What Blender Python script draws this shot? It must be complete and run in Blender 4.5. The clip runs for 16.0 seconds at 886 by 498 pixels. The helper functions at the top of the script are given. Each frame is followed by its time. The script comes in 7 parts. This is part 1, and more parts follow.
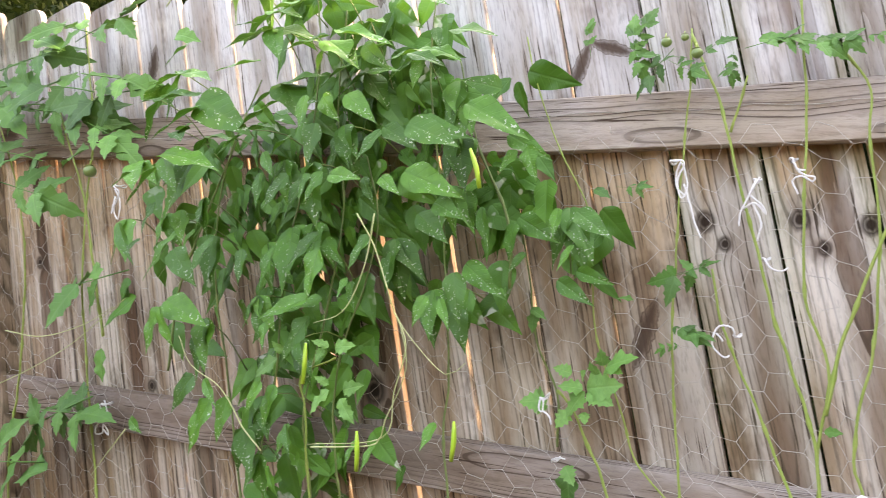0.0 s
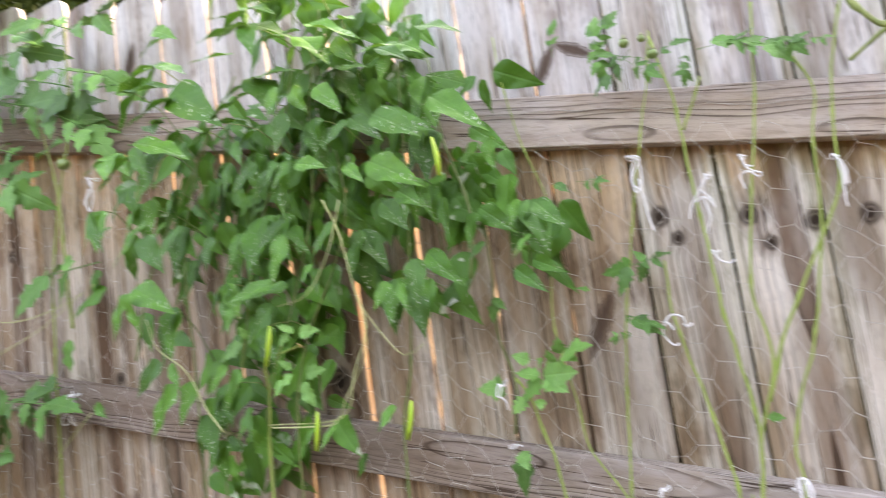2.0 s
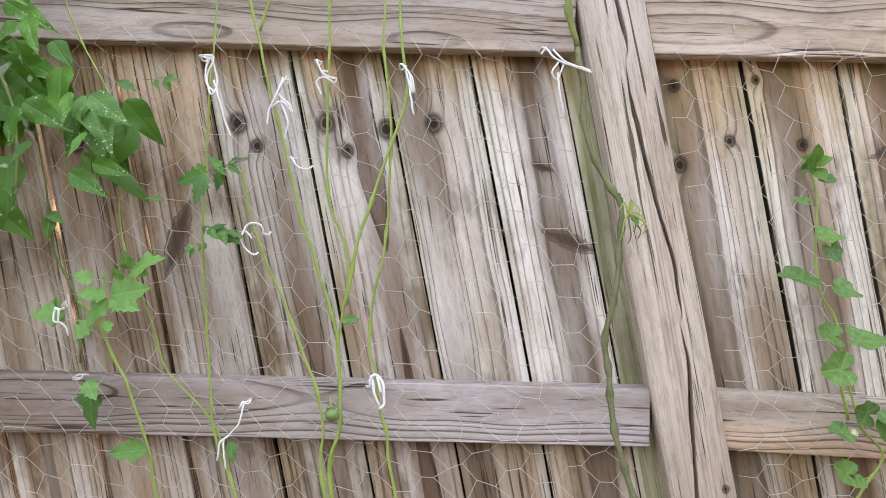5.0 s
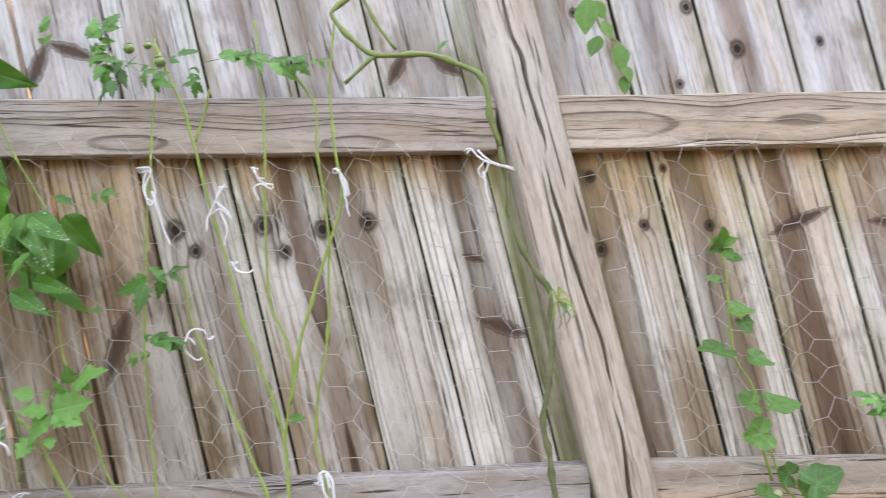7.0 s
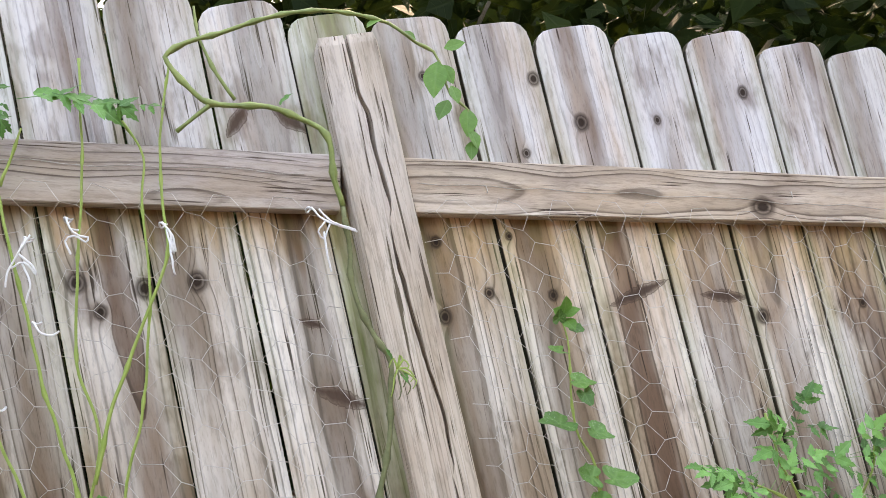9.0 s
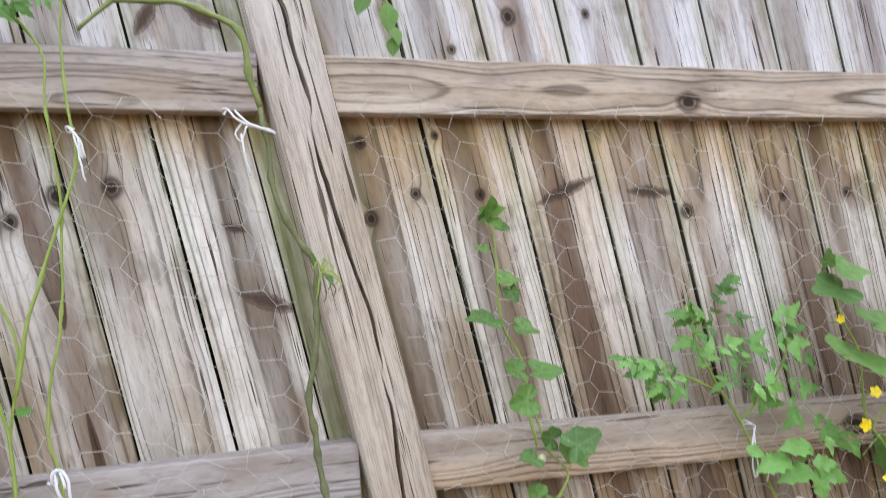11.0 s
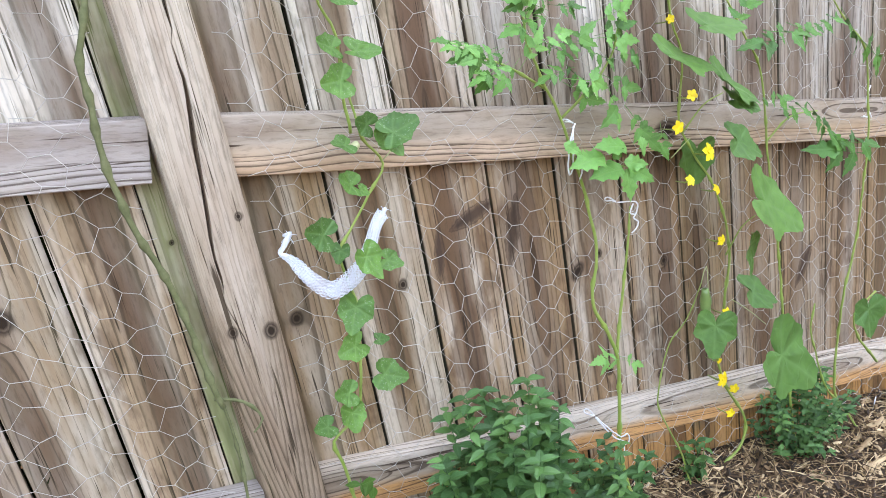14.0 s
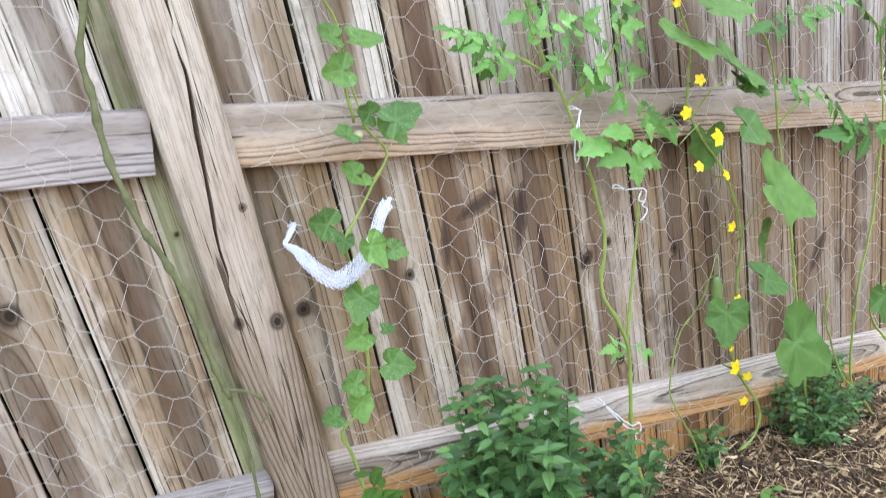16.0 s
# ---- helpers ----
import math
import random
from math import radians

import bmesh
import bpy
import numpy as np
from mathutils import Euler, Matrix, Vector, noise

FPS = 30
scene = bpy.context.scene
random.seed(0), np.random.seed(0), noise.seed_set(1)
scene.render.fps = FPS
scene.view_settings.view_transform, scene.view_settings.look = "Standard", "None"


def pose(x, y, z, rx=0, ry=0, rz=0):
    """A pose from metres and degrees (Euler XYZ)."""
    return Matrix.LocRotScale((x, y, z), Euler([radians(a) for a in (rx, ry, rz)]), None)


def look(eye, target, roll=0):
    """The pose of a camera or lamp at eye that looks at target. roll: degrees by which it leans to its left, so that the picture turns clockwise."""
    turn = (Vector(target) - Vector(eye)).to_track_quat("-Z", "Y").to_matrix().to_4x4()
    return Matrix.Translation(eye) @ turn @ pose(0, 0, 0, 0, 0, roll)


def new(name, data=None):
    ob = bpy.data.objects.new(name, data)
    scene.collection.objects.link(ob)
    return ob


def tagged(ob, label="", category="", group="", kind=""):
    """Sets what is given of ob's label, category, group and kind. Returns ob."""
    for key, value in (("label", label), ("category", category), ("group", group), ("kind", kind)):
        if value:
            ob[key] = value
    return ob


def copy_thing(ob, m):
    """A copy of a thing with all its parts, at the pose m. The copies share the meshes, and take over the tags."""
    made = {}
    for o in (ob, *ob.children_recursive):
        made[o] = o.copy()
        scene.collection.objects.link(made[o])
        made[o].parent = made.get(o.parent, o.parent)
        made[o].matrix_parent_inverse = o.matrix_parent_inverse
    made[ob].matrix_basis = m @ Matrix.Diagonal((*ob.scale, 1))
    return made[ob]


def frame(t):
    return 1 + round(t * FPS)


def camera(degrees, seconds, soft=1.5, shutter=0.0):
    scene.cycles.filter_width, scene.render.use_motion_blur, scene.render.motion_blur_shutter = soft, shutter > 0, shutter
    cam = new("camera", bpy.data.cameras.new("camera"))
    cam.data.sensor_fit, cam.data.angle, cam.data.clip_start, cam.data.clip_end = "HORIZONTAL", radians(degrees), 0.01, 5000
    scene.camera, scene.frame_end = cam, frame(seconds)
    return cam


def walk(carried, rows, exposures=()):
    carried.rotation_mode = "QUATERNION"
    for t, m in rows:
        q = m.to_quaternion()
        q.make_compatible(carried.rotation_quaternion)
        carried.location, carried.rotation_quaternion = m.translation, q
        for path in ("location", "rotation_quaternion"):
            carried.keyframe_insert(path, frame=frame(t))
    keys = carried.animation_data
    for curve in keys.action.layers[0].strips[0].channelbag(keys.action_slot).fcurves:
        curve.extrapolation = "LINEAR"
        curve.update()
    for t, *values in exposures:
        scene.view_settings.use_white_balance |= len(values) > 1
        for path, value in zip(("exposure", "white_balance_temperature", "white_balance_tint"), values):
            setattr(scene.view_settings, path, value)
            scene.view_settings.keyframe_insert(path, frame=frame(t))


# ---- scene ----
cam = camera(56.9, 16.0, 0.8, 0.4)
PATH = [
    (0, (-0.26, -1.282, 1.242), (-1.208, 0.461, 1.487), -8.8),
    (0.5, (-0.268, -1.294, 1.241), (-1.278, 0.411, 1.513), -9.0),
    (1, (-0.268, -1.299, 1.242), (-1.309, 0.382, 1.542), -9.0),
    (1.5, (-0.249, -1.306, 1.249), (-1.286, 0.375, 1.564), -8.7),
    (2, (-0.228, -1.3, 1.189), (-1.126, 0.465, 1.473), -8.1),
    (2.5, (-0.218, -1.28, 1.155), (-0.702, 0.644, 1.402), -9.8),
    (3, (-0.21, -1.266, 1.177), (-0.353, 0.719, 1.377), -11.5),
    (3.5, (-0.211, -1.248, 1.17), (-0.212, 0.748, 1.305), -11.6),
    (4, (-0.209, -1.229, 1.158), (-0.201, 0.771, 1.167), -10.6),
    (4.2, (-0.209, -1.228, 1.142), (-0.227, 0.772, 1.121), -10.4),
    (6.3, (-0.236, -1.269, 1.175), (-0.192, 0.73, 1.154), -12.7),
    (6.5, (-0.236, -1.276, 1.185), (-0.149, 0.722, 1.192), -13.1),
    (7, (-0.232, -1.287, 1.188), (-0.035, 0.701, 1.283), -13.9),
    (7.5, (-0.213, -1.229, 1.192), (0.224, 0.723, 1.198), -13.1),
    (8, (-0.202, -1.231, 1.18), (0.331, 0.695, 1.258), -12.5),
    (8.2, (-0.201, -1.235, 1.176), (0.342, 0.682, 1.352), -12.7),
    (10.3, (-0.196, -1.231, 1.201), (0.445, 0.66, 1.322), -14.1),
    (10.5, (-0.185, -1.231, 1.199), (0.465, 0.658, 1.283), -14.1),
    (11, (-0.167, -1.234, 1.176), (0.465, 0.661, 1.082), -14.2),
    (11.5, (-0.162, -1.258, 1.151), (0.436, 0.637, 0.919), -14.4),
    (12, (-0.186, -1.243, 1.133), (0.389, 0.645, 0.812), -14.0),
    (12.5, (-0.19, -1.238, 1.096), (0.433, 0.625, 0.72), -13.1),
    (13, (-0.15, -1.246, 1.077), (0.503, 0.564, 0.53), -12.7),
    (13.5, (-0.128, -1.152, 1.053), (0.673, 0.522, 0.307), -10.9),
    (14, (-0.13, -1.155, 1.062), (0.684, 0.504, 0.296), -10.6),
    (14.5, (-0.126, -1.167, 1.049), (0.647, 0.498, 0.255), -10.2),
    (15, (-0.122, -1.166, 1.034), (0.645, 0.485, 0.206), -9.9),
    (15.5, (-0.12, -1.169, 1.023), (0.637, 0.484, 0.19), -10.4),
    (16, (-0.114, -1.162, 1.051), (0.657, 0.514, 0.278), -11.8),
]
SKY = 0.15
EXPOSURES = [(0.0, 3.74, 10600, 25), (2.0, 3.76, 10400, 25), (4.0, 3.67, 10100, 25), (7.0, 3.62, 10000, 23), (10.5, 3.56, 9900, 21), (11.5, 3.62, 9800, 23), (13.0, 3.79, 9500, 21), (14.0, 4.02, 9350, 20), (16.0, 4.08, 9300, 20)]
walk(cam, [(t, look(eye, target, roll)) for t, eye, target, roll in PATH], EXPOSURES)

# ---- light ----
SUN_UP, SUN_AZ = 37.0, 34.0          # degrees above the horizon; degrees from behind the fence (+y) towards +x
world = bpy.data.worlds.new("sky")
scene.world = world
world.use_nodes = True
wn = world.node_tree.nodes
sky = wn.new("ShaderNodeTexSky")
sky.sky_type = "NISHITA"
sky.sun_disc = False
sky.sun_elevation = radians(SUN_UP)
sky.sun_rotation = radians(SUN_AZ)
sky.dust_density, sky.air_density = 1.5, 1.0
world.node_tree.links.new(sky.outputs[0], wn["Background"].inputs[0])
wn["Background"].inputs[1].default_value = SKY
sun = new("sun", bpy.data.lights.new("sun", "SUN"))
sun.data.energy, sun.data.angle, sun.data.color = 1.0, radians(0.6), (1.0, 0.92, 0.8)
sun_dir = Vector((math.sin(radians(SUN_AZ)) * math.cos(radians(SUN_UP)), math.cos(radians(SUN_AZ)) * math.cos(radians(SUN_UP)), math.sin(radians(SUN_UP))))
sun.matrix_world = look(sun_dir * 20, (0, 0, 0))


# ---- helpers of this scene ----
RNG = random.Random(7)


def ground_z(x, y=0.0):
    """The height of the sloping bed along the fence."""
    return 0.03 - 0.227 * max(-6.0, min(6.0, x))


def mesh_of(name, bm, material, smooth=True):
    me = bpy.data.meshes.new(name)
    bm.to_mesh(me)
    bm.free()
    me.materials.append(material)
    if smooth:
        me.polygons.foreach_set("use_smooth", [True] * len(me.polygons))
    return me


def part(name, bm, material, parent, label="", smooth=True):
    ob = new(name, mesh_of(name, bm, material, smooth))
    ob.parent = parent
    return tagged(ob, label)


def thing(name, label, category, group="", kind="", at=(0, 0, 0)):
    ob = new(name)
    ob.empty_display_size = 0.05
    ob.location = at
    return tagged(ob, label, category, group, kind)


def curve_points(pts, step=0.02):
    """A smooth line through the points, as closely spaced places."""
    p = [Vector(v) for v in pts]
    p = [p[0] * 2 - p[1]] + p + [p[-1] * 2 - p[-2]]
    out = []
    for a, b, c, d in zip(p, p[1:], p[2:], p[3:]):
        n = max(2, int((c - b).length / step))
        for i in range(n):
            t = i / n
            out.append(0.5 * (2 * b + (c - a) * t + (2 * a - 5 * b + 4 * c - d) * t * t + (3 * b - a - 3 * c + d) * t ** 3))
    out.append(p[-2].copy())
    return out


def tube(bm, pts, r0, r1=None, sides=6, nodes=0.0, seed=0):
    """A tapering round stem along the places, with a swelling every so often if nodes > 0."""
    r1 = r0 if r1 is None else r1
    rnd = random.Random(seed)
    rings, side, run, joint = [], None, 0.0, 0.05
    for i, p in enumerate(pts):
        way = (pts[min(i + 1, len(pts) - 1)] - pts[max(i - 1, 0)]).normalized()
        side = (side or way.orthogonal()).cross(way).normalized().cross(way) * -1 if side else way.orthogonal().normalized()
        side = (side - way * side.dot(way)).normalized()
        up = way.cross(side)
        r = r0 + (r1 - r0) * i / max(1, len(pts) - 1)
        if i:
            run += (p - pts[i - 1]).length
        if nodes and run > joint:
            r *= 1.6
            joint = run + nodes * rnd.uniform(0.7, 1.3)
        rings.append([bm.verts.new(p + r * (math.cos(2 * math.pi * k / sides) * side + math.sin(2 * math.pi * k / sides) * up)) for k in range(sides)])
    for a, b in zip(rings, rings[1:]):
        for k in range(sides):
            bm.faces.new((a[k], a[(k + 1) % sides], b[(k + 1) % sides], b[k]))
    bm.faces.new(rings[0][::-1])
    bm.faces.new(rings[-1])
    return bm


# ---- materials ----
def material(name):
    m = bpy.data.materials.new(name)
    m.use_nodes = True
    t = m.node_tree
    return m, t, t.nodes["Principled BSDF"]


class Nodes:
    """Short hand for wiring shader nodes."""

    def __init__(self, tree):
        self.t = tree

    def node(self, kind, **values):
        n = self.t.nodes.new("ShaderNode" + kind)
        for k, v in values.items():
            n.inputs[k].default_value = v
        return n

    def link(self, a, b):
        self.t.links.new(a, b)

    def math(self, op, a, b=0.0, c=None, clamp=False):
        n = self.t.nodes.new("ShaderNodeMath")
        n.operation, n.use_clamp = op, clamp
        for i, v in enumerate((a, b, c)):
            if v is None:
                continue
            if isinstance(v, (int, float)):
                n.inputs[i].default_value = v
            else:
                self.link(v, n.inputs[i])
        return n.outputs[0]

    def mix(self, f, a, b, blend="MIX"):
        n = self.t.nodes.new("ShaderNodeMix")
        n.data_type, n.blend_type = "RGBA", blend
        for slot, v in ((0, f), (6, a), (7, b)):
            if isinstance(v, (int, float)):
                n.inputs[slot].default_value = v
            elif isinstance(v, tuple):
                n.inputs[slot].default_value = (*v, 1)
            else:
                self.link(v, n.inputs[slot])
        return n.outputs[2]

    def ramp(self, f, *stops):
        n = self.t.nodes.new("ShaderNodeValToRGB")
        el = n.color_ramp.elements
        while len(el) < len(stops):
            el.new(0.5)
        for e, (at, c) in zip(el, stops):
            e.position, e.color = at, (*((c,) * 3 if isinstance(c, (int, float)) else c), 1)
        self.link(f, n.inputs[0])
        return n.outputs[0]

    def noise(self, vec, scale, detail=3.0, rough=0.55, dims="3D", w=None):
        n = self.t.nodes.new("ShaderNodeTexNoise")
        n.noise_dimensions = dims
        n.inputs["Scale"].default_value, n.inputs["Detail"].default_value, n.inputs["Roughness"].default_value = scale, detail, rough
        if vec is not None:
            self.link(vec, n.inputs["Vector"])
        if w is not None:
            self.link(w, n.inputs["W"])
        return n.outputs[0]

    def bump(self, height, strength, distance, bsdf):
        n = self.node("Bump", Strength=strength, Distance=distance)
        self.link(height, n.inputs["Height"])
        self.link(n.outputs[0], bsdf.inputs["Normal"])


def wood_material(name, tan, pale, brown, dark, lines=150.0, knots=5, deep=0.03, strong=0.6, figure=0.034, swing=1.3, bleached=(0.60, 0.53, 0.46), stained=1.0, pointed=False):
    """Weathered flat-sawn pine: year rings round a heart that lies a little behind the face, so that they are close at the edges and wide in the middle.
    The grain runs along the board's own z; a knot is a pair of object values: place and size, then turn and length."""
    m, t, bsdf = material(name)
    n = Nodes(t)
    co = n.node("TexCoord").outputs["Object"]
    rnd = n.node("ObjectInfo").outputs["Random"]
    sep = n.node("SeparateXYZ")
    n.link(co, sep.inputs[0])
    x, y, z = sep.outputs
    shift = n.math("MULTIPLY", rnd, 37.0)

    def told(key):
        at = n.node("Attribute")
        at.attribute_type, at.attribute_name = "OBJECT", key
        return at.outputs["Fac"]

    def stretched(factor):
        c = n.node("CombineXYZ")
        n.link(n.math("ADD", x, shift), c.inputs[0])
        n.link(y, c.inputs[1])
        n.link(n.math("ADD", n.math("MULTIPLY", z, factor), shift), c.inputs[2])
        return c.outputs[0]

    def step(value, low, high):
        return n.ramp(value, (low, 0.0), (high, 1.0))

    p, q_long = stretched(0.16), stretched(0.035)
    middle = n.math("SUBTRACT", x, told("mid"))
    away = n.math("SUBTRACT", middle, n.math("MULTIPLY", n.math("SUBTRACT", n.math("FRACT", n.math("MULTIPLY", rnd, 7.31)), 0.5), 0.07))
    away = n.math("ADD", away, n.math("MULTIPLY", n.math("SUBTRACT", n.noise(stretched(0.2), 4.0, 2.0), 0.5), 0.03))
    away = n.math("ADD", away, n.math("MULTIPLY", n.math("SUBTRACT", n.noise(stretched(0.4), 22.0, 2.0), 0.5), 0.005))
    depth = n.math("ADD", n.math("ADD", y, deep), n.math("MULTIPLY", n.math("SUBTRACT", n.noise(None, swing, 2.0, 0.5, "1D", n.math("ADD", z, shift)), 0.5), figure))
    radius = n.math("SQRT", n.math("ADD", n.math("MULTIPLY", away, away), n.math("MULTIPLY", depth, depth)))
    phase = n.math("ADD", n.math("MULTIPLY", radius, lines), n.math("MULTIPLY", rnd, 211.0))
    core, scar, halo = None, None, None
    for k in range(1, knots + 1):
        at = n.node("Attribute")
        at.attribute_type, at.attribute_name = "OBJECT", "k%d" % k
        lie = n.node("Attribute")
        lie.attribute_type, lie.attribute_name = "OBJECT", "l%d" % k
        a, l = n.node("SeparateXYZ"), n.node("SeparateXYZ")
        n.link(at.outputs["Vector"], a.inputs[0])
        n.link(lie.outputs["Vector"], l.inputs[0])
        dx, dz = n.math("SUBTRACT", x, a.outputs[0]), n.math("SUBTRACT", z, a.outputs[1])
        u = n.math("ADD", n.math("MULTIPLY", dx, l.outputs[0]), n.math("MULTIPLY", dz, l.outputs[1]))
        v = n.math("SUBTRACT", n.math("MULTIPLY", dz, l.outputs[0]), n.math("MULTIPLY", dx, l.outputs[1]))
        v = n.math("DIVIDE", v, n.math("MAXIMUM", l.outputs[2], 0.5))
        size = n.math("MAXIMUM", n.math("ABSOLUTE", a.outputs[2]), 0.001)
        q = n.math("DIVIDE", n.math("ADD", n.math("MULTIPLY", u, u), n.math("MULTIPLY", v, v)), n.math("MULTIPLY", size, size))
        there = n.math("GREATER_THAN", a.outputs[2], 0.0)
        wide = n.math("MULTIPLY", n.math("EXPONENT", n.math("MULTIPLY", q, -0.22)), n.math("GREATER_THAN", l.outputs[2], 0.1))
        wide = n.math("MULTIPLY", wide, n.math("LESS_THAN", l.outputs[2], 1.9))
        phase = n.math("ADD", phase, n.math("MULTIPLY", wide, n.math("DIVIDE", 0.85, n.math("SQRT", n.math("MAXIMUM", l.outputs[2], 0.5)))))
        c = n.math("MULTIPLY", n.math("EXPONENT", n.math("MULTIPLY", q, -1.1)), there)
        lengthy = n.math("GREATER_THAN", l.outputs[2], 1.9)
        round_one = n.math("MULTIPLY", c, n.math("SUBTRACT", 1.0, lengthy))
        lens = n.math("MULTIPLY", n.math("SUBTRACT", 1.0, n.math("DIVIDE", n.math("ADD", n.math("ABSOLUTE", n.math("DIVIDE", u, size)), n.math("MULTIPLY", n.math("POWER", n.math("ABSOLUTE", n.math("DIVIDE", v, size)), 2.0), 0.55)), 1.45), clamp=True), n.math("MULTIPLY", lengthy, there))
        smudge = n.math("MULTIPLY", n.math("EXPONENT", n.math("MULTIPLY", q, -0.16)), there)
        core = round_one if core is None else n.math("MAXIMUM", core, round_one)
        scar = lens if scar is None else n.math("MAXIMUM", scar, lens)
        halo = smudge if halo is None else n.math("MAXIMUM", halo, smudge)
    phase = n.math("ADD", phase, n.math("MULTIPLY", n.noise(None, 0.33, 2.0, 0.5, "1D", phase), 3.2))
    ring = n.math("FRACT", phase)
    own = n.noise(None, 0.83, 0.0, 0.5, "1D", n.math("ADD", n.math("FLOOR", phase), shift))
    fine = n.noise(p, 190.0, 3.0, 0.7)
    hair = n.noise(q_long, 150.0, 2.0, 0.6)
    streak = n.noise(p, 24.0, 3.0, 0.6)
    band = n.noise(q_long, 17.0, 2.0, 0.5)
    blotch = n.noise(stretched(0.45), 11.0, 4.0, 0.65)
    # pale sapwood at the edges, each year's band its own tone
    col = n.mix(step(n.math("ADD", band, n.math("MULTIPLY", n.math("SUBTRACT", streak, 0.5), 0.7)), 0.38, 0.60), tan, pale)
    col = n.mix(n.math("MULTIPLY", step(own, 0.42, 0.62), 0.35), col, tan)
    col = n.mix(1.0, col, n.ramp(told("tone"), (0.0, 0.0), (1.0, 1.0)), "MULTIPLY")
    # rain bleaches the boards over the top rail most; under each rail they stay warm, and go grey further down
    over, sill, worn = told("bleach"), told("sill"), told("worn")
    drop_ = n.math("SUBTRACT", n.math("SUBTRACT", over, z), 0.045)
    above = n.math("LESS_THAN", drop_, -0.045)
    below_mid = n.math("LESS_THAN", z, sill)
    uneven_edge = n.math("MULTIPLY", n.math("SUBTRACT", n.noise(q_long, 40.0, 2.0), 0.5), 0.22)
    grey = n.math("DIVIDE", n.math("ADD", n.math("SUBTRACT", drop_, n.math("MULTIPLY", told("warm"), 0.35)), uneven_edge), n.math("MAXIMUM", told("warm"), 0.01), clamp=True)
    grey = n.math("MULTIPLY", grey, n.math("SUBTRACT", 1.25, n.math("MULTIPLY", drop_, told("reach")), clamp=True))
    grey = n.math("MULTIPLY", n.math("MULTIPLY", grey, n.math("SUBTRACT", 1.0, below_mid)), worn)
    low = n.math("MULTIPLY", n.math("MULTIPLY", worn, 0.15), below_mid)
    f = n.math("MAXIMUM", n.math("MAXIMUM", n.math("MULTIPLY", above, 0.95), grey), low)
    f = n.math("MULTIPLY", f, n.ramp(n.math("ADD", n.math("MULTIPLY", streak, 0.6), n.math("MULTIPLY", band, 0.4)), (0.38, 0.4), (0.56, 1.0)))
    f = n.math("MAXIMUM", f, n.math("MULTIPLY", told("grey"), n.ramp(n.math("ADD", blotch, n.math("MULTIPLY", middle, 2.0)), (0.40, 0.35), (0.60, 1.0))))
    col = n.mix(f, col, n.mix(above, bleached, (0.62, 0.60, 0.585)))
    honey = n.math("MULTIPLY", n.math("SUBTRACT", 1.0, n.math("DIVIDE", n.math("ADD", drop_, uneven_edge), n.math("MAXIMUM", n.math("MULTIPLY", told("warm"), 1.3), 0.01)), clamp=True), n.math("SUBTRACT", 1.0, above))
    col = n.mix(n.math("MULTIPLY", n.math("MULTIPLY", honey, 0.68), n.ramp(n.math("ADD", n.math("MULTIPLY", blotch, 0.6), n.math("MULTIPLY", band, 0.4)), (0.40, 0.2), (0.56, 1.0))), col, (0.78, 0.47, 0.225))
    soaked = n.math("MULTIPLY", n.math("MULTIPLY", n.math("MULTIPLY", n.math("SUBTRACT", drop_, 0.25), 3.2, clamp=True), n.math("SUBTRACT", 1.0, below_mid)), n.math("MULTIPLY", told("soak"), n.ramp(n.math("ADD", n.math("MULTIPLY", band, 0.5), n.math("MULTIPLY", streak, 0.5)), (0.38, 1.0), (0.62, 0.0))))
    col = n.mix(soaked, col, (0.255, 0.172, 0.118))
    aged = n.math("MULTIPLY", n.math("MULTIPLY", n.math("SUBTRACT", told("aged"), z), 1.6, clamp=True), n.ramp(n.math("ADD", n.math("MULTIPLY", blotch, 0.5), n.math("MULTIPLY", band, 0.5)), (0.36, 0.85), (0.60, 0.4)))
    col = n.mix(aged, col, (0.20, 0.135, 0.095))
    splashed = n.math("MULTIPLY", below_mid, n.ramp(n.math("ADD", n.math("MULTIPLY", band, 0.5), n.math("MULTIPLY", streak, 0.5)), (0.40, 0.95), (0.60, 0.52)))
    col = n.mix(n.math("MULTIPLY", splashed, told("splash")), col, (0.335, 0.20, 0.105))
    fresh = n.math("MULTIPLY", n.math("SUBTRACT", told("fresh_z"), z), 30.0, clamp=True)
    lower_half = n.math("MULTIPLY", n.math("MULTIPLY", n.math("SUBTRACT", n.math("MULTIPLY", streak, 0.05), n.math("ADD", x, 0.065)), 45.0, clamp=True), told("fresh"))
    col = n.mix(n.math("MULTIPLY", n.math("MAXIMUM", fresh, lower_half), 0.9), col, (0.62, 0.285, 0.095))
    # a brown streak over the heart, whose edges follow the rings, and broad stains
    inner = n.ramp(n.math("ADD", radius if figure > 0.05 else n.math("ABSOLUTE", away), n.math("MULTIPLY", n.math("SUBTRACT", streak, 0.5), 0.03)), (0.014, 1.0), (0.040, 0.0))
    inner = n.math("MULTIPLY", inner, step(n.noise(stretched(0.35), 3.3, 2.0), 0.38, 0.47))
    heart = n.math("MULTIPLY", n.math("MULTIPLY", inner, n.math("ADD", 0.55, n.math("MULTIPLY", step(own, 0.40, 0.50), 0.45))), told("brown"))
    stain = n.math("MULTIPLY", step(blotch, 0.53, 0.62), 0.6 * stained)
    col = n.mix(n.math("MULTIPLY", n.math("MAXIMUM", heart, stain), n.math("SUBTRACT", 0.9, n.math("MULTIPLY", f, 0.3))), col, brown)
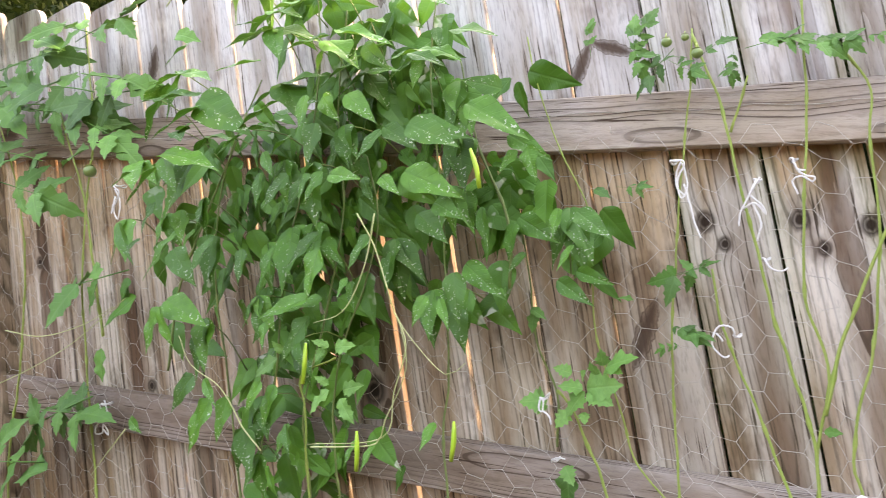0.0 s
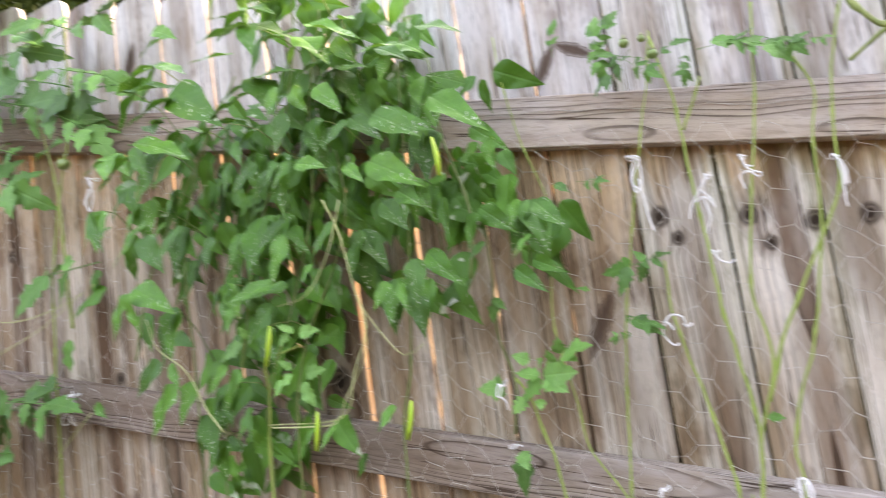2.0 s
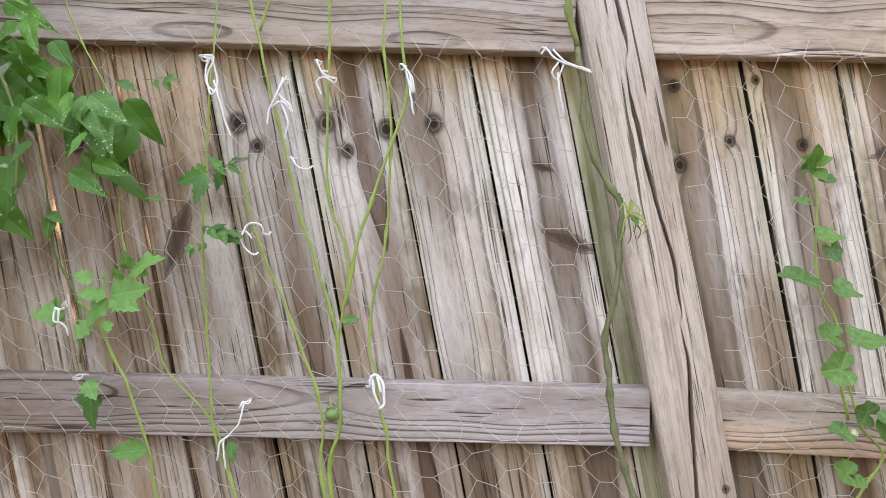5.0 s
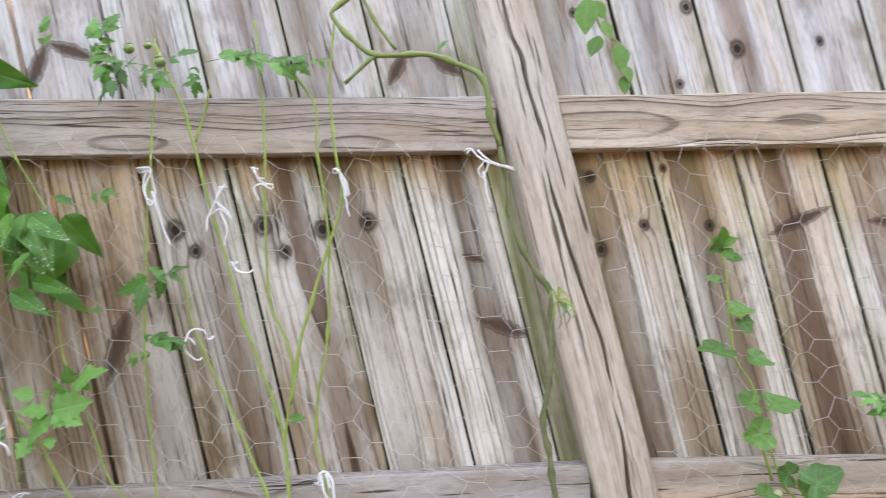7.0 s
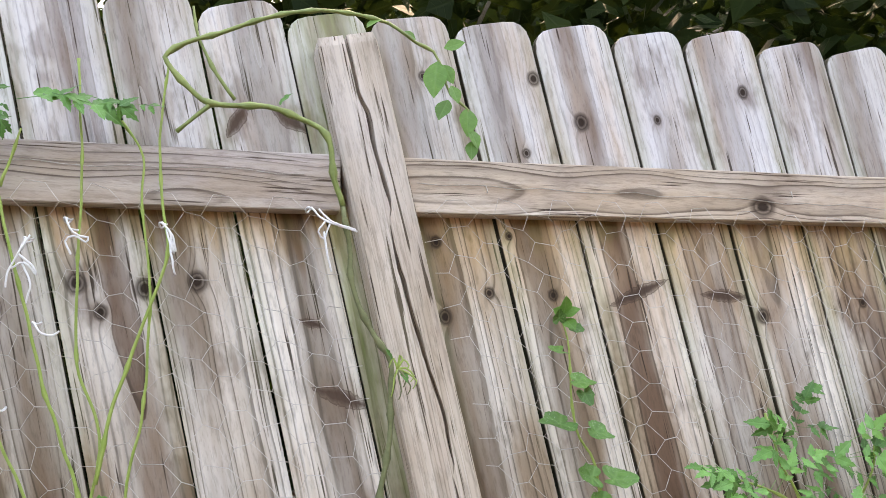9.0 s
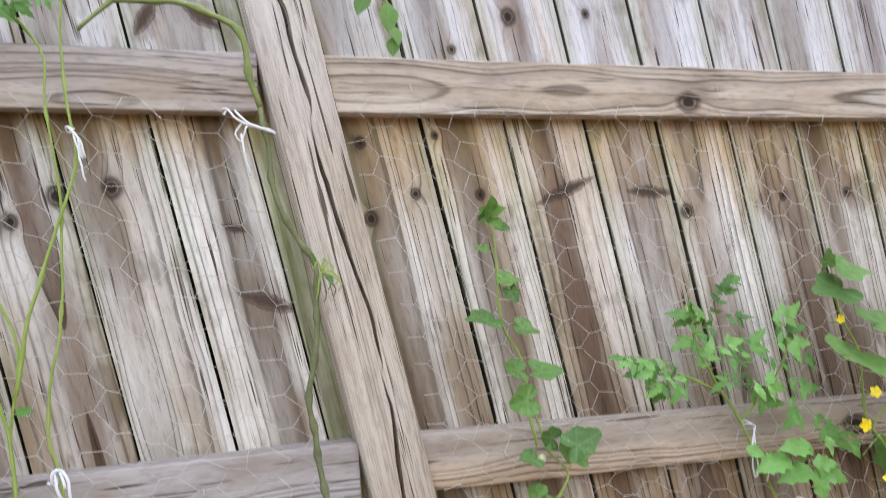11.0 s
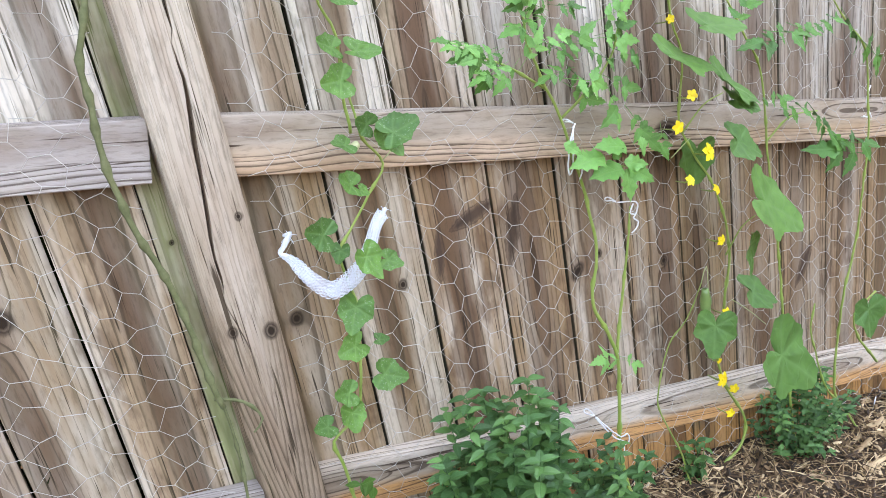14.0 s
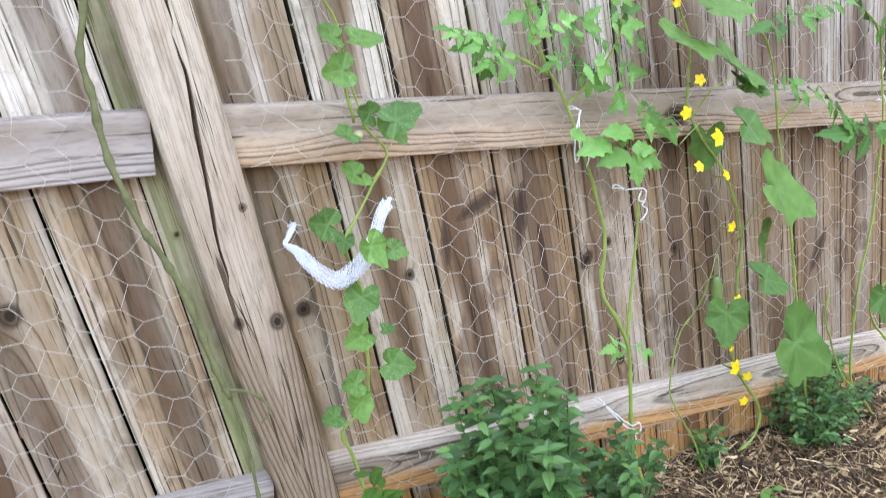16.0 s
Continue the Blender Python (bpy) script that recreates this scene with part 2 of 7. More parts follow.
    col = n.mix(n.math("MULTIPLY", n.math("MULTIPLY", halo, 0.58), step(n.math("ADD", streak, n.math("MULTIPLY", blotch, 0.4)), 0.52, 0.85)), col, tuple(1.2 * v for v in brown))
    # late wood lines, sharp on one side, clear only in places
    late = n.ramp(ring, (0.0, 0.25), (0.04, 0.0), (0.50, 0.04), (0.76, 0.30), (0.87, 1.0), (0.96, 1.0), (1.0, 0.3))
    keen = n.math("ADD", n.ramp(n.noise(stretched(0.12), 16.0, 2.0), (0.40, 0.30), (0.56, 1.0)), n.math("MULTIPLY", own, 0.35))
    line = n.math("MULTIPLY", n.math("MULTIPLY", late, keen, clamp=True), n.math("SUBTRACT", 1.0, n.math("MULTIPLY", above, 0.55)))
    col = n.mix(n.math("MULTIPLY", line, strong), col, dark)
    if pointed:
        # under a pair of knots the rings run down the face as nested points, and the wood stays brown
        under_knots = n.math("MULTIPLY", n.math("SUBTRACT", told("vee"), n.math("ADD", z, n.math("MULTIPLY", n.math("ABSOLUTE", x), -3.0))), 7.0, clamp=True)
        slant = n.math("ABSOLUTE", n.math("ADD", x, n.math("MULTIPLY", n.math("SUBTRACT", n.noise(p, 9.0, 2.0), 0.5), 0.016)))
        col = n.mix(n.math("MULTIPLY", n.math("MULTIPLY", n.math("SUBTRACT", n.math("ADD", told("vee"), 0.55), z), 1.8, clamp=True), 0.45), col, (0.36, 0.245, 0.165))
        grey_head = n.math("MULTIPLY", n.math("SUBTRACT", z, n.math("ADD", told("vee"), 0.6)), 2.2, clamp=True)
        col = n.mix(n.math("MULTIPLY", grey_head, n.ramp(blotch, (0.35, 0.35), (0.6, 0.75))), col, (0.60, 0.545, 0.485))
        nested = n.math("SUBTRACT", n.math("MULTIPLY", slant, 128.0), n.math("MULTIPLY", z, 11.0))
        nested = n.math("FRACT", n.math("ADD", nested, n.math("MULTIPLY", n.noise(p, 30.0, 2.0), 1.1)))
        col = n.mix(n.math("MULTIPLY", under_knots, 0.62), col, (0.30, 0.19, 0.125))
        nested = n.math("MULTIPLY", n.ramp(nested, (0.0, 0.1), (0.45, 0.05), (0.72, 0.75), (0.90, 1.0), (1.0, 0.1)), under_knots)
        col = n.mix(n.math("MULTIPLY", nested, 0.66), col, dark)
    col = n.mix(n.math("MULTIPLY", n.ramp(hair, (0.33, 1.0), (0.385, 0.0)), 0.9), col, dark)
    col = n.mix(n.math("MULTIPLY", n.ramp(fine, (0.36, 1.0), (0.50, 0.0)), 0.24), col, dark)
    # green algae: whole boards in the shade of a post, and the damp edges of the others
    mossy = n.ramp(n.noise(p, 14.0, 4.0, 0.7), (0.34, 0.0), (0.60, 1.0))
    edge = n.math("MULTIPLY", n.math("SUBTRACT", n.math("ABSOLUTE", middle), n.math("SUBTRACT", told("half"), n.math("ADD", 0.006, n.math("MULTIPLY", blotch, 0.04)))), 60.0, clamp=True)
    damp_and_gap_shade = n.math("MULTIPLY", n.math("MULTIPLY", edge, told("damp_and_gap_shade")), n.math("SUBTRACT", 1.25, n.math("MULTIPLY", n.math("ABSOLUTE", drop_), 2.2), clamp=True))
    under = n.math("MULTIPLY", n.math("MULTIPLY", n.math("SUBTRACT", 0.11, n.math("ABSOLUTE", drop_)), 9.0, clamp=True), n.math("MULTIPLY", told("damp_and_gap_shade"), step(blotch, 0.46, 0.58)))
    f = n.math("MAXIMUM", n.math("MULTIPLY", n.math("MULTIPLY", told("algae"), 0.85), mossy), n.math("MULTIPLY", n.math("MAXIMUM", damp_and_gap_shade, under), 0.55))
    col = n.mix(f, col, n.mix(step(streak, 0.40, 0.60), (0.12, 0.15, 0.04), (0.30, 0.33, 0.13)))
    # shade of the gaps, painted near-black on the boards' side faces
    joint = n.math("MULTIPLY", n.math("MULTIPLY", n.math("SUBTRACT", y, 0.0025), 250.0, clamp=True), n.math("MULTIPLY", n.math("GREATER_THAN", told("damp_and_gap_shade"), 0.0), step(n.math("ADD", streak, blotch), 0.75, 1.0)))
    col = n.mix(n.math("MULTIPLY", n.math("ADD", 0.55, n.math("MULTIPLY", joint, 0.45)), n.math("GREATER_THAN", n.math("MULTIPLY", told("damp_and_gap_shade"), n.math("SUBTRACT", y, 0.002)), 0.0)), col, (0.065, 0.060, 0.038))
    uneven = n.math("MULTIPLY", n.math("SUBTRACT", fine, 0.5), 0.35)
    black = (0.030, 0.019, 0.013)
    col = n.mix(n.ramp(n.math("ADD", core, n.math("MULTIPLY", uneven, n.math("GREATER_THAN", core, 0.02))), (0.08, 0.0), (0.20, 0.5), (0.40, 0.85), (0.56, 0.55), (0.80, 0.97)), col, black)
    ragged = n.math("ADD", scar, n.math("MULTIPLY", n.math("MULTIPLY", n.math("SUBTRACT", n.noise(stretched(0.45), 150.0, 3.0, 0.6), 0.5), 0.75), n.math("GREATER_THAN", scar, 0.001)))
    col = n.mix(n.ramp(ragged, (0.08, 0.0), (0.16, 0.80), (0.28, 0.45), (0.44, 0.74), (0.68, 0.95)), col, n.mix(streak, (0.12, 0.072, 0.048), (0.04, 0.028, 0.022)))
    n.link(col, bsdf.inputs["Base Color"])
    bsdf.inputs["Roughness"].default_value = 0.82
    bsdf.inputs["Specular IOR Level"].default_value = 0.06
    h = n.math("ADD", n.math("MULTIPLY", ring, 0.6), n.math("MULTIPLY", fine, 0.5))
    h = n.math("SUBTRACT", h, n.math("MULTIPLY", n.math("MAXIMUM", core, scar), 0.5))
    n.bump(h, 0.7, 0.003, bsdf)
    return m


def leaf_material(name, colour, young, vein, glow=0.28, speckle=0.0, rough=0.5, veins=7.0, dry=None, gloss=0.45):
    """A leaf blade: its midrib and side veins, a patchy green, pale bites where insects fed, and light coming through."""
    m, t, bsdf = material(name)
    n = Nodes(t)
    uv = n.node("TexCoord").outputs["UV"]
    sep = n.node("SeparateXYZ")
    n.link(uv, sep.inputs[0])
    across = n.math("ABSOLUTE", n.math("SUBTRACT", sep.outputs[0], 0.5))
    rnd = n.node("ObjectInfo").outputs["Random"]
    isl = n.node("NewGeometry").outputs["Random Per Island"]
    place = n.node("TexCoord").outputs["Object"]
    patch = n.noise(place, 5.0, 3.0)
    tone = n.math("ADD", n.math("MULTIPLY", rnd, 0.55), n.math("MULTIPLY", isl, 0.45))
    col = n.mix(n.ramp(tone, (0.45, 0.0), (0.95, 1.0)), n.mix(n.ramp(tone, (0.12, 1.0), (0.45, 0.0)), colour, tuple(v * 0.5 for v in colour)), young)
    col = n.mix(n.math("MULTIPLY", n.ramp(patch, (0.35, 1.0), (0.65, 0.0)), 0.5), col, tuple(v * 0.6 for v in colour))
    side = n.math("FRACT", n.math("MULTIPLY", n.math("SUBTRACT", sep.outputs[1], n.math("MULTIPLY", across, 0.75)), veins))
    side = n.math("ABSOLUTE", n.math("SUBTRACT", side, 0.5))
    rib = n.math("MAXIMUM", n.ramp(across, (0.0, 1.0), (0.035, 0.0)), n.math("MULTIPLY", n.ramp(side, (0.0, 1.0), (0.09, 0.0)), 0.55))
    col = n.mix(n.math("MULTIPLY", rib, 0.2), col, vein)
    if speckle:
        spots = n.noise(place, 22.0, 2.0, 0.6)
        where = n.math("MULTIPLY", n.ramp(spots, (0.62, 0.0), (0.66, 1.0)), n.ramp(n.noise(place, 2.2, 1.0), (0.46, 0.0), (0.54, 1.0)))
        col = n.mix(n.math("MULTIPLY", where, speckle), col, (0.55, 0.6, 0.45))
    if dry:
        edge = n.ramp(n.math("ADD", n.math("MULTIPLY", across, 1.0), n.math("MULTIPLY", n.noise(place, 4.0, 3.0), 0.8)), (0.87, 0.0), (0.92, 1.0))
        col = n.mix(edge, col, dry)
    n.link(col, bsdf.inputs["Base Color"])
    bsdf.inputs["Roughness"].default_value = rough
    bsdf.inputs["Specular IOR Level"].default_value = gloss
    n.bump(n.math("SUBTRACT", n.math("MULTIPLY", patch, 0.3), rib), 0.3, 0.003, bsdf)
    through_it = n.node("BsdfTranslucent")
    n.link(n.mix(0.5, col, young), through_it.inputs[0])
    both = n.node("MixShader", Fac=glow)
    n.link(bsdf.outputs[0], both.inputs[1])
    n.link(through_it.outputs[0], both.inputs[2])
    n.link(both.outputs[0], t.nodes["Material Output"].inputs[0])
    return m


def plain_material(name, colour, other, scale, rough=0.6, metal=0.0, relief=0.2, glow=0.0):
    m, t, bsdf = material(name)
    n = Nodes(t)
    co = n.node("TexCoord").outputs["Object"]
    isl = n.node("NewGeometry").outputs["Random Per Island"]
    f = n.noise(co, scale, 4.0, 0.65)
    col = n.mix(n.ramp(n.math("ADD", n.math("MULTIPLY", f, 0.7), n.math("MULTIPLY", isl, 0.3)), (0.3, 0.0), (0.7, 1.0)), colour, other)
    n.link(col, bsdf.inputs["Base Color"])
    bsdf.inputs["Roughness"].default_value, bsdf.inputs["Metallic"].default_value = rough, metal
    n.bump(f, relief, 0.004, bsdf)
    return m


def chip_material(name):
    """Shredded bark and straw: each shred its own tone, from wet dark bark to pale straw."""
    m, t, bsdf = material(name)
    n = Nodes(t)
    isl = n.node("NewGeometry").outputs["Random Per Island"]
    f = n.noise(n.node("TexCoord").outputs["Object"], 60.0, 3.0, 0.6)
    tone = n.math("ADD", isl, n.math("MULTIPLY", n.math("SUBTRACT", f, 0.5), 0.25))
    n.link(n.ramp(tone, (0.0, (0.03, 0.017, 0.009)), (0.44, (0.115, 0.060, 0.026)), (0.68, (0.33, 0.205, 0.10)), (1.0, (0.72, 0.51, 0.29))), bsdf.inputs["Base Color"])
    bsdf.inputs["Roughness"].default_value = 0.85
    n.bump(f, 0.3, 0.003, bsdf)
    return m


PICKET = wood_material("weathered_picket_wood", (0.50, 0.345, 0.222), (0.84, 0.735, 0.615), (0.120, 0.062, 0.036), (0.045, 0.029, 0.019), lines=88.0, strong=0.62, bleached=(0.845, 0.785, 0.70), stained=1.12)
RAIL = wood_material("weathered_rail_wood", (0.60, 0.445, 0.305), (0.80, 0.665, 0.52), (0.165, 0.095, 0.058), (0.06, 0.037, 0.024), lines=115.0, deep=0.036, strong=0.74, figure=0.066, swing=1.7, bleached=(0.55, 0.49, 0.47), stained=0.35)
POST = wood_material("weathered_post_wood", (0.47, 0.352, 0.255), (0.67, 0.56, 0.455), (0.15, 0.092, 0.058), (0.055, 0.034, 0.022), lines=190.0, deep=0.12, strong=0.34, figure=0.016, swing=0.8, stained=0.5, pointed=True)
BEAN = leaf_material("bean_leaf", (0.052, 0.200, 0.020), (0.128, 0.39, 0.042), (0.10, 0.22, 0.05), 0.18, 0.95, 0.45, gloss=0.38)
TOMATO = leaf_material("tomato_leaf", (0.066, 0.212, 0.036), (0.120, 0.33, 0.056), (0.20, 0.38, 0.13), 0.14, 0.0, 0.55, 6.0)
MELON = leaf_material("melon_leaf", (0.064, 0.172, 0.034), (0.135, 0.315, 0.055), (0.24, 0.40, 0.14), 0.2, 0.35, 0.55, 5.0)
CUCUMBER = leaf_material("cucumber_leaf", (0.072, 0.185, 0.038), (0.13, 0.285, 0.058), (0.17, 0.31, 0.11), 0.2, 0.0, 0.6, 5.0, dry=(0.42, 0.38, 0.22))
HERB = leaf_material("herb_leaf", (0.046, 0.145, 0.038), (0.150, 0.34, 0.085), (0.13, 0.25, 0.10), 0.15, 0.0, 0.5, 5.0)
BRIGHT_HERB = leaf_material("bright_herb_leaf", (0.104, 0.264, 0.044), (0.160, 0.352, 0.072), (0.24, 0.42, 0.13), 0.35, 0.0, 0.5, 5.0)
FRESH = leaf_material("fresh_tomato_leaf", (0.155, 0.40, 0.09), (0.23, 0.53, 0.13), (0.30, 0.50, 0.18), 0.25, 0.0, 0.5, 6.0)
# far darker than real leaves: the shade under the trees is in these greens
SHADED_TREE_LEAF = leaf_material("shaded_tree_leaf", (0.008, 0.016, 0.004), (0.026, 0.041, 0.007), (0.04, 0.06, 0.02), 0.15, 0.0, 0.7, 4.0, gloss=0.05)
GREEN_STEM = plain_material("green_stem", (0.20, 0.30, 0.05), (0.36, 0.44, 0.11), 40.0, 0.55)
BEAN_STEM = plain_material("bean_stem", (0.096, 0.152, 0.040), (0.208, 0.264, 0.072), 30.0, 0.55)
WOODY_STEM = plain_material("woody_stem", (0.10, 0.11, 0.04), (0.23, 0.235, 0.105), 50.0, 0.75, 0.0, 0.6)
OLIVE_STEM = plain_material("olive_stem", (0.13, 0.18, 0.045), (0.27, 0.32, 0.09), 40.0, 0.6)
TENDRIL = plain_material("tendril", (0.35, 0.40, 0.15), (0.50, 0.50, 0.26), 30.0, 0.6)
PETAL = plain_material("yellow_petal", (0.85, 0.55, 0.015), (0.95, 0.72, 0.03), 60.0, 0.5)
FRUIT = plain_material("green_fruit", (0.09, 0.17, 0.045), (0.18, 0.26, 0.08), 20.0, 0.3)
POD = plain_material("green_pod", (0.25, 0.45, 0.03), (0.42, 0.60, 0.06), 30.0, 0.4)
TWINE = plain_material("white_twine", (0.70, 0.685, 0.65), (0.86, 0.85, 0.82), 300.0, 0.9)
NET = plain_material("white_net", (0.66, 0.69, 0.74), (0.82, 0.84, 0.87), 120.0, 0.7)
WIRE = plain_material("galvanised_wire", (0.42, 0.375, 0.315), (0.60, 0.55, 0.48), 80.0, 0.5, 0.1)
SOIL = plain_material("dark_soil_and_mulch", (0.022, 0.013, 0.007), (0.065, 0.038, 0.02), 30.0, 0.95, 0.0, 0.8)
CHIP = chip_material("straw_and_bark_chips")
BARK = plain_material("tree_bark", (0.07, 0.055, 0.042), (0.14, 0.115, 0.09), 14.0, 0.95, 0.0, 1.0)
GREEN_PAINT = plain_material("green_paint", (0.012, 0.16, 0.05), (0.02, 0.23, 0.08), 12.0, 0.45)
CEDAR = plain_material("orange_stained_wood", (0.42, 0.16, 0.04), (0.55, 0.24, 0.07), 18.0, 0.6)


# ---- ground ----
def build_ground():
    bm = bmesh.new()
    steps = [-400, -120, -40, -14, -6] + [-4 + 0.1 * i for i in range(81)] + [6, 14, 40, 120, 400]
    rows = [-400, -120, -40, -14, -6, -3] + [-2 + 0.1 * i for i in range(31)] + [2, 4, 9, 20, 60, 400]
    grid = [[bm.verts.new((x, y, ground_z(x, y) + (0.03 * noise.noise(Vector((x * 2.3, y * 2.3, 0))) + 0.012 * noise.noise(Vector((x * 9, y * 9, 3))) if abs(x) < 5 and abs(y) < 3 else 0) - (0.0 if y < 0.3 else 0.1))) for x in steps] for y in rows]
    for a, b in zip(grid, grid[1:]):
        for i in range(len(steps) - 1):
            bm.faces.new((a[i], a[i + 1], b[i + 1], b[i]))
    ob = new("ground", mesh_of("ground", bm, SOIL))
    return tagged(ob, "sloping garden bed of dark soil under bark mulch", "ground", kind="structure")


build_ground()


# ---- fence ----
fence = thing("wooden_fence", "weathered grey-brown wooden privacy fence with dog-eared pickets on three rails", "fence")
TOPS = ((-4.0, 2.75), (-2.3, 2.315), (-1.6, 2.13), (0.0, 1.71), (0.2, 1.672), (0.95, 1.537), (4.0, 0.93))


def between(table, x):
    for (a, za), (b, zb) in zip(table, table[1:]):
        if x <= b:
            return za + (zb - za) * (x - a) / (b - a)
    return table[-1][1]


GAPS = [-3.36, -3.21, -3.06, -2.91, -2.76, -2.61, -2.46, -2.305, -2.152, -1.992, -1.83, -1.666, -1.525, -1.384, -1.235, -1.081, -0.938, -0.80, -0.668, -0.535,
        -0.403, -0.268, -0.137, -0.006, 0.123, 0.26, 0.401, 0.545, 0.684, 0.832, 0.977, 1.124, 1.275, 1.43, 1.58, 1.73, 1.88, 2.03, 2.18, 2.33, 2.48, 2.63, 2.78]
# how pale a board is, by its number along the fence
TONES = {15: 0.85, 16: 0.8, 17: 0.72, 18: 0.62, 19: 0.64, 20: 0.74, 21: 0.8, 22: 1.0, 24: 0.85, 25: 0.92, 26: 1.0, 27: 0.7, 28: 0.92, 29: 0.62, 30: 0.74, 31: 0.56, 32: 0.64, 33: 0.56, 34: 0.52, 35: 0.56, 36: 0.5, 37: 0.52}
# knots by place along the fence: x, z, size, turn in degrees from upright, length
KNOTS = []
KNOTS += [(-0.5, 1.375, 0.012, 0, 1.2), (-0.478, 1.336, 0.008, 0, 1.2), (-0.345, 1.303, 0.008, 0, 1.2), (-0.369, 1.35, 0.011, 0, 1.2), (-0.209, 1.319, 0.011, 0, 1.2), (-0.281, 1.324, 0.011, 0, 1.2), (-0.712, 1.407, 0.014, 0, 1.2), (-0.746, 1.389, 0.009, 0, 1.2), (-0.623, 1.22, 0.013, 28, 3.2), (-0.648, 1.668, 0.010, 32, 3.4), (-0.592, 1.684, 0.0095, -58, 3.0), (-0.04, 1.106, 0.01, -58, 3.2), (-0.106, 1.548, 0.009, 40, 2.4), (-0.028, 1.536, 0.01, -45, 2.4), (-0.061, 1.224, 0.005, -60, 2.5), (0.453, 1.458, 0.011, 0, 1.2), (0.342, 1.422, 0.006, 0, 1.2), (0.223, 1.21, 0.007, 0, 1.2), (0.143, 1.189, 0.009, 0, 1.2)]
KNOTS += [(0.156, 1.307, 0.007, 0, 1.2), (0.48, 1.156, 0.009, 80, 4.5), (0.639, 1.117, 0.009, -75, 3.5), (0.704, 1.067, 0.01, 0, 1.2), (0.915, 1.046, 0.007, 0, 1.2), (1.062, 1.019, 0.007, 0, 1.2), (0.278, 1.293, 0.005, 0, 1.2), (0.329, 1.184, 0.007, 0, 1.2), (0.386, 1.545, 0.009, 0, 1.2), (0.782, 1.464, 0.009, 0, 1.2), (0.197, 1.576, 0.006, 0, 1.2), (0.597, 1.44, 0.006, 0, 1.2), (0.351, 0.494, 0.007, 0, 1.2), (0.162, 0.508, 0.009, 0, 1.2), (0.709, 0.382, 0.01, 40, 1.6), (0.926, 0.325, 0.008, 0, 1.2), (0.764, 0.4, 0.006, 0, 1.2), (0.334, 0.242, 0.007, 0, 1.2), (0.234, 0.238, 0.01, 0, 1.2)]
KNOTS += [(0.505, 0.569, 0.012, 75, 3.0), (0.428, 0.521, 0.008, 8, 4.5), (0.579, 0.513, 0.012, 15, 4.0), (0.76, 0.136, 0.007, 0, 1.2), (0.893, 0.067, 0.007, 0, 1.2), (-0.219, 0.66, 0.012, 0, 1.2), (1.349, 0.157, 0.013, 30, 3.0), (-0.75, 1.867, 0.01, 0, 1.2), (-0.875, 1.913, 0.011, 0, 1.2), (-1.147, 1.19, 0.019, 0, 1.2), (-1.74, 1.265, 0.01, 0, 1.2), (-2.087, 1.609, 0.011, 0, 1.2), (-0.99, 1.955, 0.016, 20, 2.5), (-1.625, 1.973, 0.012, 20, 3), (-1.893, 2.089, 0.01, 0, 1.2)]


